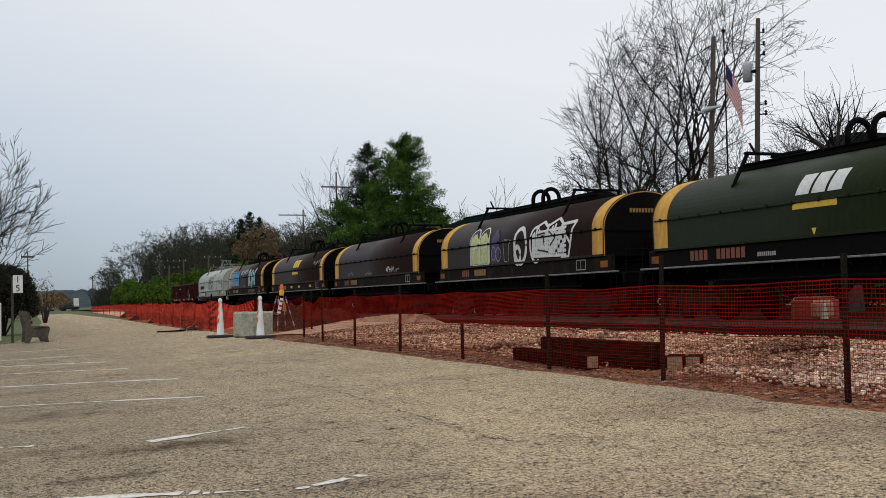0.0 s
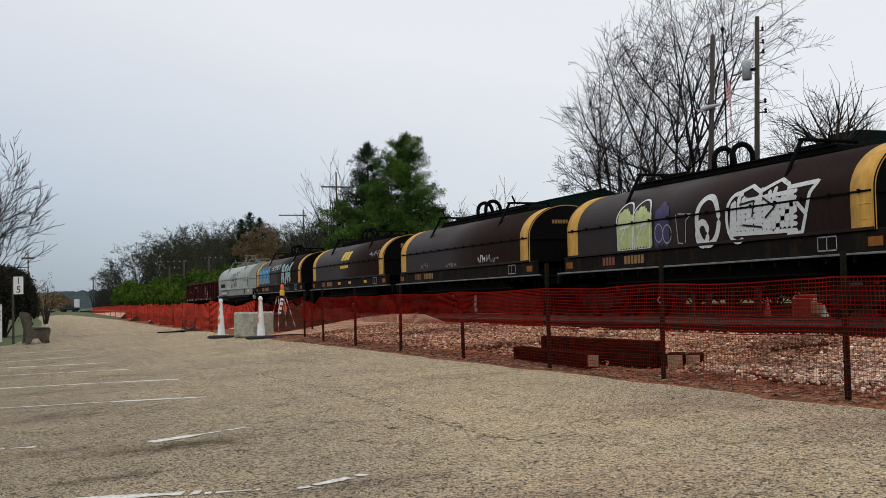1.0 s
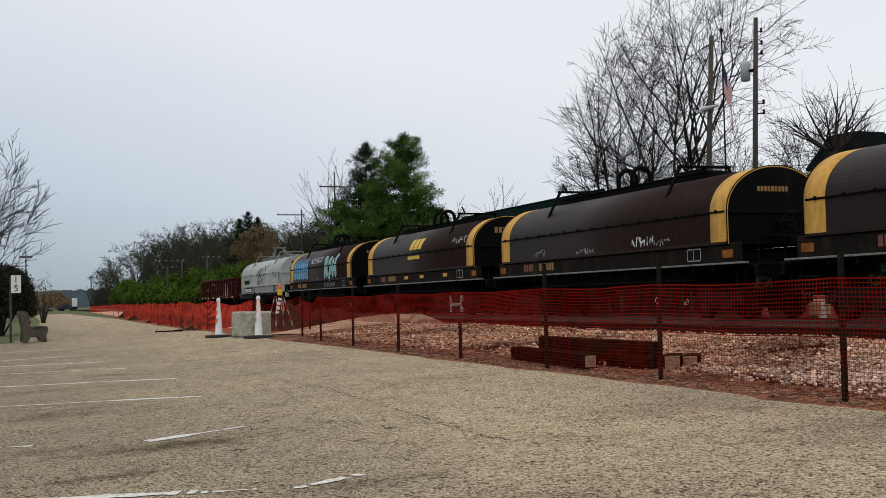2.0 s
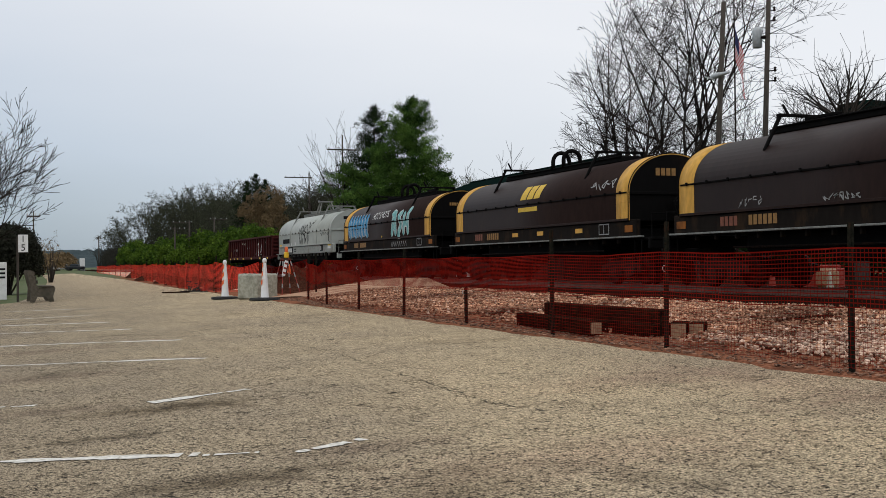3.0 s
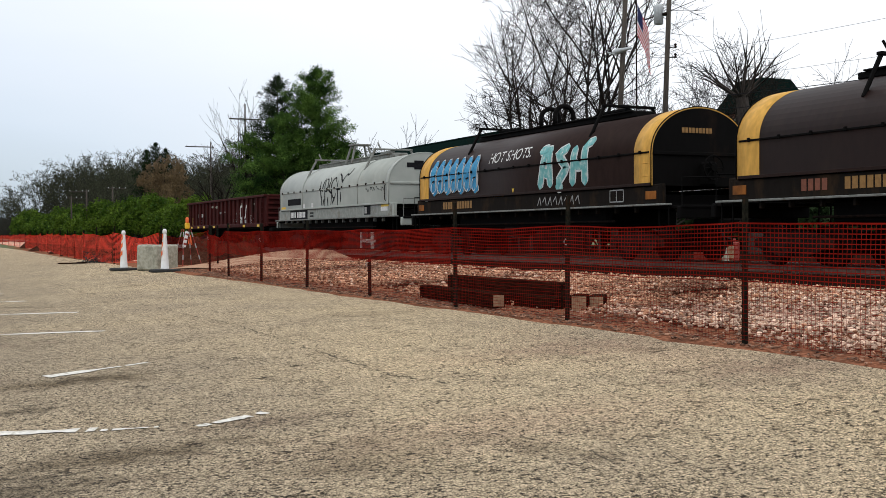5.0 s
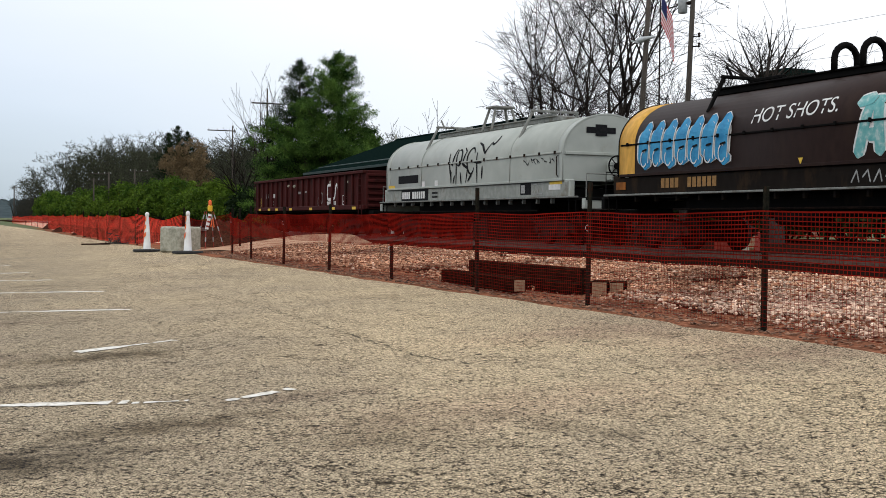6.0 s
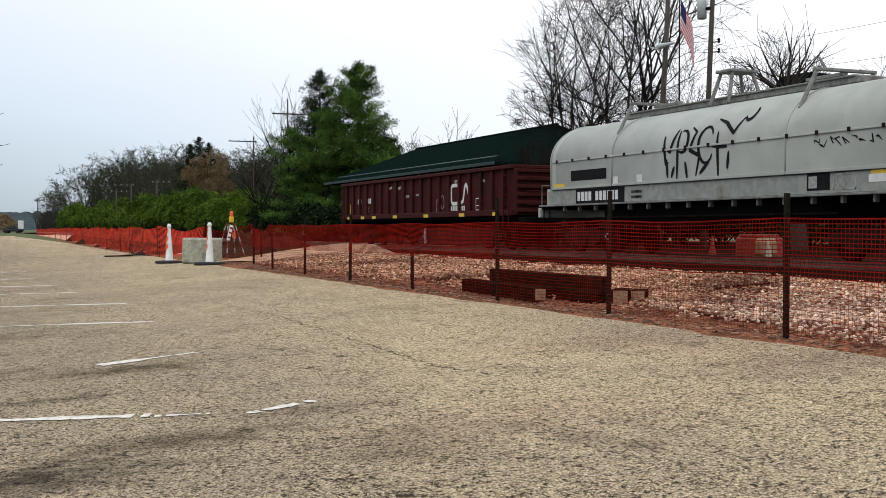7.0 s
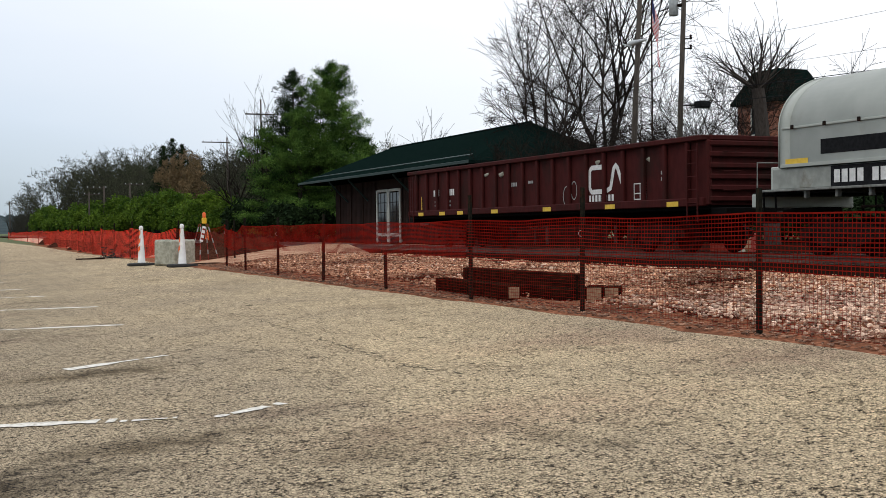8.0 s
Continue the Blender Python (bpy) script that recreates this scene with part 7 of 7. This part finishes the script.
def utility_pole(x, y, top, arms, label, lean=(0, 0), r=0.15, name="utility_pole"):
    z = 0.4
    p = thing(name, x, y, z, label, "utility pole", "utility poles")
    a, b = (0, 0, -0.3), (lean[0], lean[1], top - z)
    part("shaft", Geo().tube(a, b, r, r * 0.68, 12), WOODPOLE, p, smooth=True)
    for h, w, rz, shift in arms:
        f = (h - z) / (top - z)
        cx, cy = lean[0] * f, lean[1] * f
        m = Euler((0, 0, radians(rz))).to_matrix()
        arm = part("crossarm", Geo().box((cx + shift, cy, h - z), (w, 0.1, 0.12), 0.015, m), WOODPOLE, p)
        for s in (-0.45, -0.15, 0.15, 0.45):
            q = m @ Vector((s * w, 0, 0))
            g = Geo().lathe([(0.03, 0.06), (0.05, 0.1), (0.03, 0.14), (0.045, 0.18), (0.02, 0.22)], (cx + shift + q.x, cy + q.y, h - z), n=8)
            part("insulator", g, GALV, arm, "glass insulator")
    return p


def build_poles():
    a = utility_pole(24.3, 36.95, 10.85, (), "leaning wooden pole carrying a street lamp", (0.0, -0.95), 0.125)
    part("lamp_arm", Geo().path([(0.0, -0.62, 7.3), (-0.2, -0.5, 7.65), (-0.45, -0.35, 7.74)], 0.03, 6), GALV, a)
    part("lamp_head", Geo().lathe([(0.04, -0.75), (0.06, -0.5), (0.09, -0.1), (0.12, 0.15), (0.09, 0.4), (0.04, 0.48)], (-0.15, -0.75, 7.76), 1, 12), GALV, a, "pale cobra-head street lamp", True)
    b = utility_pole(27.9, 38.95, 12.3, (), "wooden utility pole with a grey transformer", (0.0, -0.75), 0.13)
    t = part("transformer", Geo().lathe([(0.13, 9.4), (0.19, 9.43), (0.19, 10.1), (0.17, 10.18), (0.06, 10.24)], (-0.26, -0.3, 0), n=18), GALV, b, "grey can transformer", True)
    part("bracket", Geo().box((-0.1, -0.5, 9.8), (0.24, 0.3, 0.1), 0.02), STEEL, t)
    for h in (10.4, 10.8, 11.3, 8.4, 8.0):
        g = Geo().lathe([(0.03, 0), (0.07, 0.05), (0.03, 0.1), (0.07, 0.15), (0.02, 0.2)], (0.2, -0.8, h), n=8)
        g.tube((0, -0.55, h + 0.05), (0.2, -0.8, h + 0.05), 0.025, 0.025, 5)
        part("insulator", g, STEEL, b, "dark insulator on a bracket")
    g = Geo().box((0.75, -0.8, 5.8), (0.5, 0.5, 0.28), 0.04).tube((0.1, 0, 5.8), (0.75, -0.8, 5.8), 0.03, 0.03, 6)
    part("splice_box", g, M_BLACK, b, "black cable splice box")
    utility_pole(32.3, 135, 12.4, ((11.8, 3.4, 0, -1.3),), "wooden pole with one crossarm beyond the track", r=0.11)
    utility_pole(27.3, 101, 13.1, ((11.75, 2.9, 0, 0),), "tall wooden pole with crossarm behind the pines", r=0.1)
    utility_pole(22.6, 169, 7.9, ((7.6, 2.8, 0, -1.0),), "wooden pole with crossarm far along the track")
    utility_pole(22.1, 182, 7.4, ((7.1, 2.4, 0, 0.4),), "wooden pole with crossarm far along the track")
    utility_pole(26.2, 169, 8.4, ((8.1, 2.6, 0, 0.6),), "wooden pole with crossarm far along the track")
    utility_pole(19.4, 330, 9.8, ((9.2, 2.0, 0, 0),), "thin far pole against the sky", r=0.2)
    utility_pole(0.68, 88, 5.4, ((5.0, 0.9, 0, 0),), "thin pole beyond the verge", r=0.06)
    # wires from the transformer pole onwards to the right
    for h, y1, z1, n in ((8.1, -16, 10.6, 1), (7.0, -16, 9.0, 3), (6.3, -16, 8.4, 4), (5.8, -16, 7.8, 5)):
        g = Geo()
        p0, p1 = Vector((28.1, 38.1, h + 0.4)), Vector((30.5, y1, z1))
        pts = []
        for k in range(17):
            u = k / 16
            q = p0.lerp(p1, u)
            pts.append((q.x, q.y, q.z - 1.1 * 4 * u * (1 - u)))
        g.path(pts, 0.006 if n < 4 else 0.014, 5)
        piece("overhead_wire", g, M_BLACK, "black overhead wire sagging from the pole", "wire", "overhead wires")
    # flagpole
    f = thing("flagpole", 29.0, 42.2, 0.45, "slim metal flagpole with a limp striped flag", "flagpole")
    part("pole", Geo().tube((0, 0, -0.2), (0, 0, 12.2), 0.05, 0.028, 10), STEEL, f)
    part("finial", Geo().lathe([(0.02, 12.2), (0.08, 12.26), (0.1, 12.33), (0.06, 12.4), (0.01, 12.43)], (0, 0, 0), n=12), STEEL, f, smooth=True)
    flag = new("flag")
    flag.parent = f
    # limp folds: strips that hang slanting from the hoist
    top = 10.95
    for k in range(13):
        w0, w1 = k / 13, (k + 1) / 13

        def spot(s, w):
            fold = 0.10 * math.sin(s * 8 + w * 1.5) * s
            out = 1.0 * s * (1 - 0.35 * s) + 0.05
            return (0.82 * out + 0.57 * fold, -0.57 * out + 0.82 * fold, top - 1.35 * w - 1.75 * s)

        ranges = ((0.0, 0.3, FLAG_BLUE), (0.3, 1.0, FLAG_RED if k % 2 == 0 else FLAG_WHITE)) if k < 7 else ((0.0, 1.0, FLAG_RED if k % 2 == 0 else FLAG_WHITE),)
        for s0, s1, mat in ranges:
            g = Geo()
            n = 8
            vs = []
            for j in range(n + 1):
                s = s0 + (s1 - s0) * j / n
                vs += [spot(s, w0), spot(s, w1)]
            g.add(vs, [(2 * j, 2 * j + 2, 2 * j + 3, 2 * j + 1) for j in range(n)])
            part("stripe" if mat is not FLAG_BLUE else "canton", g, mat, flag, "red cloth stripe" if mat is FLAG_RED else "white cloth stripe" if mat is FLAG_WHITE else "navy cloth strip")
    return flag


def build_far():
    for k, (y, h, s) in enumerate(((1500, 27, 1), (2400, 48, 2))):
        g = Geo()
        vs = []
        n = 420
        for i in range(n + 1):
            x = -900 + 2600 * i / n
            z = h * (0.72 + 0.35 * noise.noise(Vector((x * 0.0025 + s * 7, s, 0))) + 0.28 * noise.noise(Vector((x * 0.012, s, 1))) + 0.10 * noise.noise(Vector((x * 0.09, s, 1))))
            vs += [(x, y, -3), (x, y + 160, z), (x, y + 700, -3)]
        fs = []
        for i in range(n):
            a = 3 * i
            fs += [(a, a + 3, a + 4, a + 1), (a + 1, a + 4, a + 5, a + 2)]
        g.add(vs, fs)
        piece("far_hill", g, HILL, "low wooded hill on the horizon, coloured blue-grey with haze", "hill", "far hills", "structure")
    # parked vehicles far down the road
    for x, y, rz, mat, lab in ((11.5, 290, 60, CARPAINT, "dark pickup truck parked far down the road"), (9.0, 300, 80, SILVER, "silver car parked far down the road"), (5.0, 302, 80, CARPAINT, "dark car parked far down the road")):
        c = thing("parked_car", x, y, ground_z(x), lab, "car", "parked cars", rz)
        part("body", Geo().box((0, 0, 0.7), (1.8, 4.6, 0.65), 0.15), mat, c)
        part("cabin", Geo().box((0, -0.1, 1.25), (1.55, 2.1, 0.6), 0.22), GLASS, c, "dark glazed cabin")
        part("roof", Geo().box((0, -0.1, 1.58), (1.4, 1.6, 0.06), 0.02), mat, c)
        for sx in (-0.85, 0.85):
            for sy in (-1.45, 1.45):
                part("wheel", Geo().lathe([(0.2, -0.1), (0.34, -0.1), (0.34, 0.1), (0.2, 0.1)], (sx, sy, 0.34), 0, 16), RUBBER, c)
    w = thing("white_cabinet", 13.2, 290, ground_z(13.2), "white upright utility cabinet far down the road", "cabinet")
    part("box", Geo().box((0, 0, 1.5), (1.2, 1.0, 3.0), 0.05), WHITE, w)


# ---- what moves ----
TRAVEL = [(0.0, 0.0), (0.5, 5.84), (1.0, 11.64), (2.3, 27.0), (2.5, 29.28), (3.0, 34.97), (3.5, 40.73), (4.0, 46.6), (4.5, 52.4), (4.7, 54.72),
          (5.8, 67.56), (6.0, 69.89), (6.5, 76.4), (7.0, 82.0), (7.5, 87.5), (8.0, 93.43)]


SWAY = [(0.0, 5), (0.5, 68), (1.0, 66), (1.7, 58), (2.5, 50), (3.0, 52), (3.5, 50), (4.0, 36), (4.5, 30), (5.2, 28), (6.0, 24), (6.5, 8), (7.0, 22), (7.5, 44), (8.0, 60)]


def motions():
    walk(FLAG, [(t, pose(0, 0, 0, 0, 0, a)) for t, a in SWAY])
    for car, y in CARS:
        start = Vector(car.location)
        walk(car, [(t, Matrix.Translation(start - Vector((0, s, 0)))) for t, s in TRAVEL])
    for ws, y in WHEELSETS:
        base = Vector(ws.location)
        rows = []
        for k in range(241):
            t = k / 30
            s = float(np.interp(t, [r[0] for r in TRAVEL], [r[1] for r in TRAVEL]))
            rows.append((t, Matrix.Translation(base) @ Matrix.Rotation(s / 0.42, 4, "X")))
        walk(ws, rows)


build_ground()
build_track()
build_lines()
build_cracks()
build_crossing()
build_fence()
build_timbers()
build_block()
build_left()
CARS = build_train()
build_depot()
FLAG = build_poles()
build_far()
build_trees()
build_gravel()
motions()
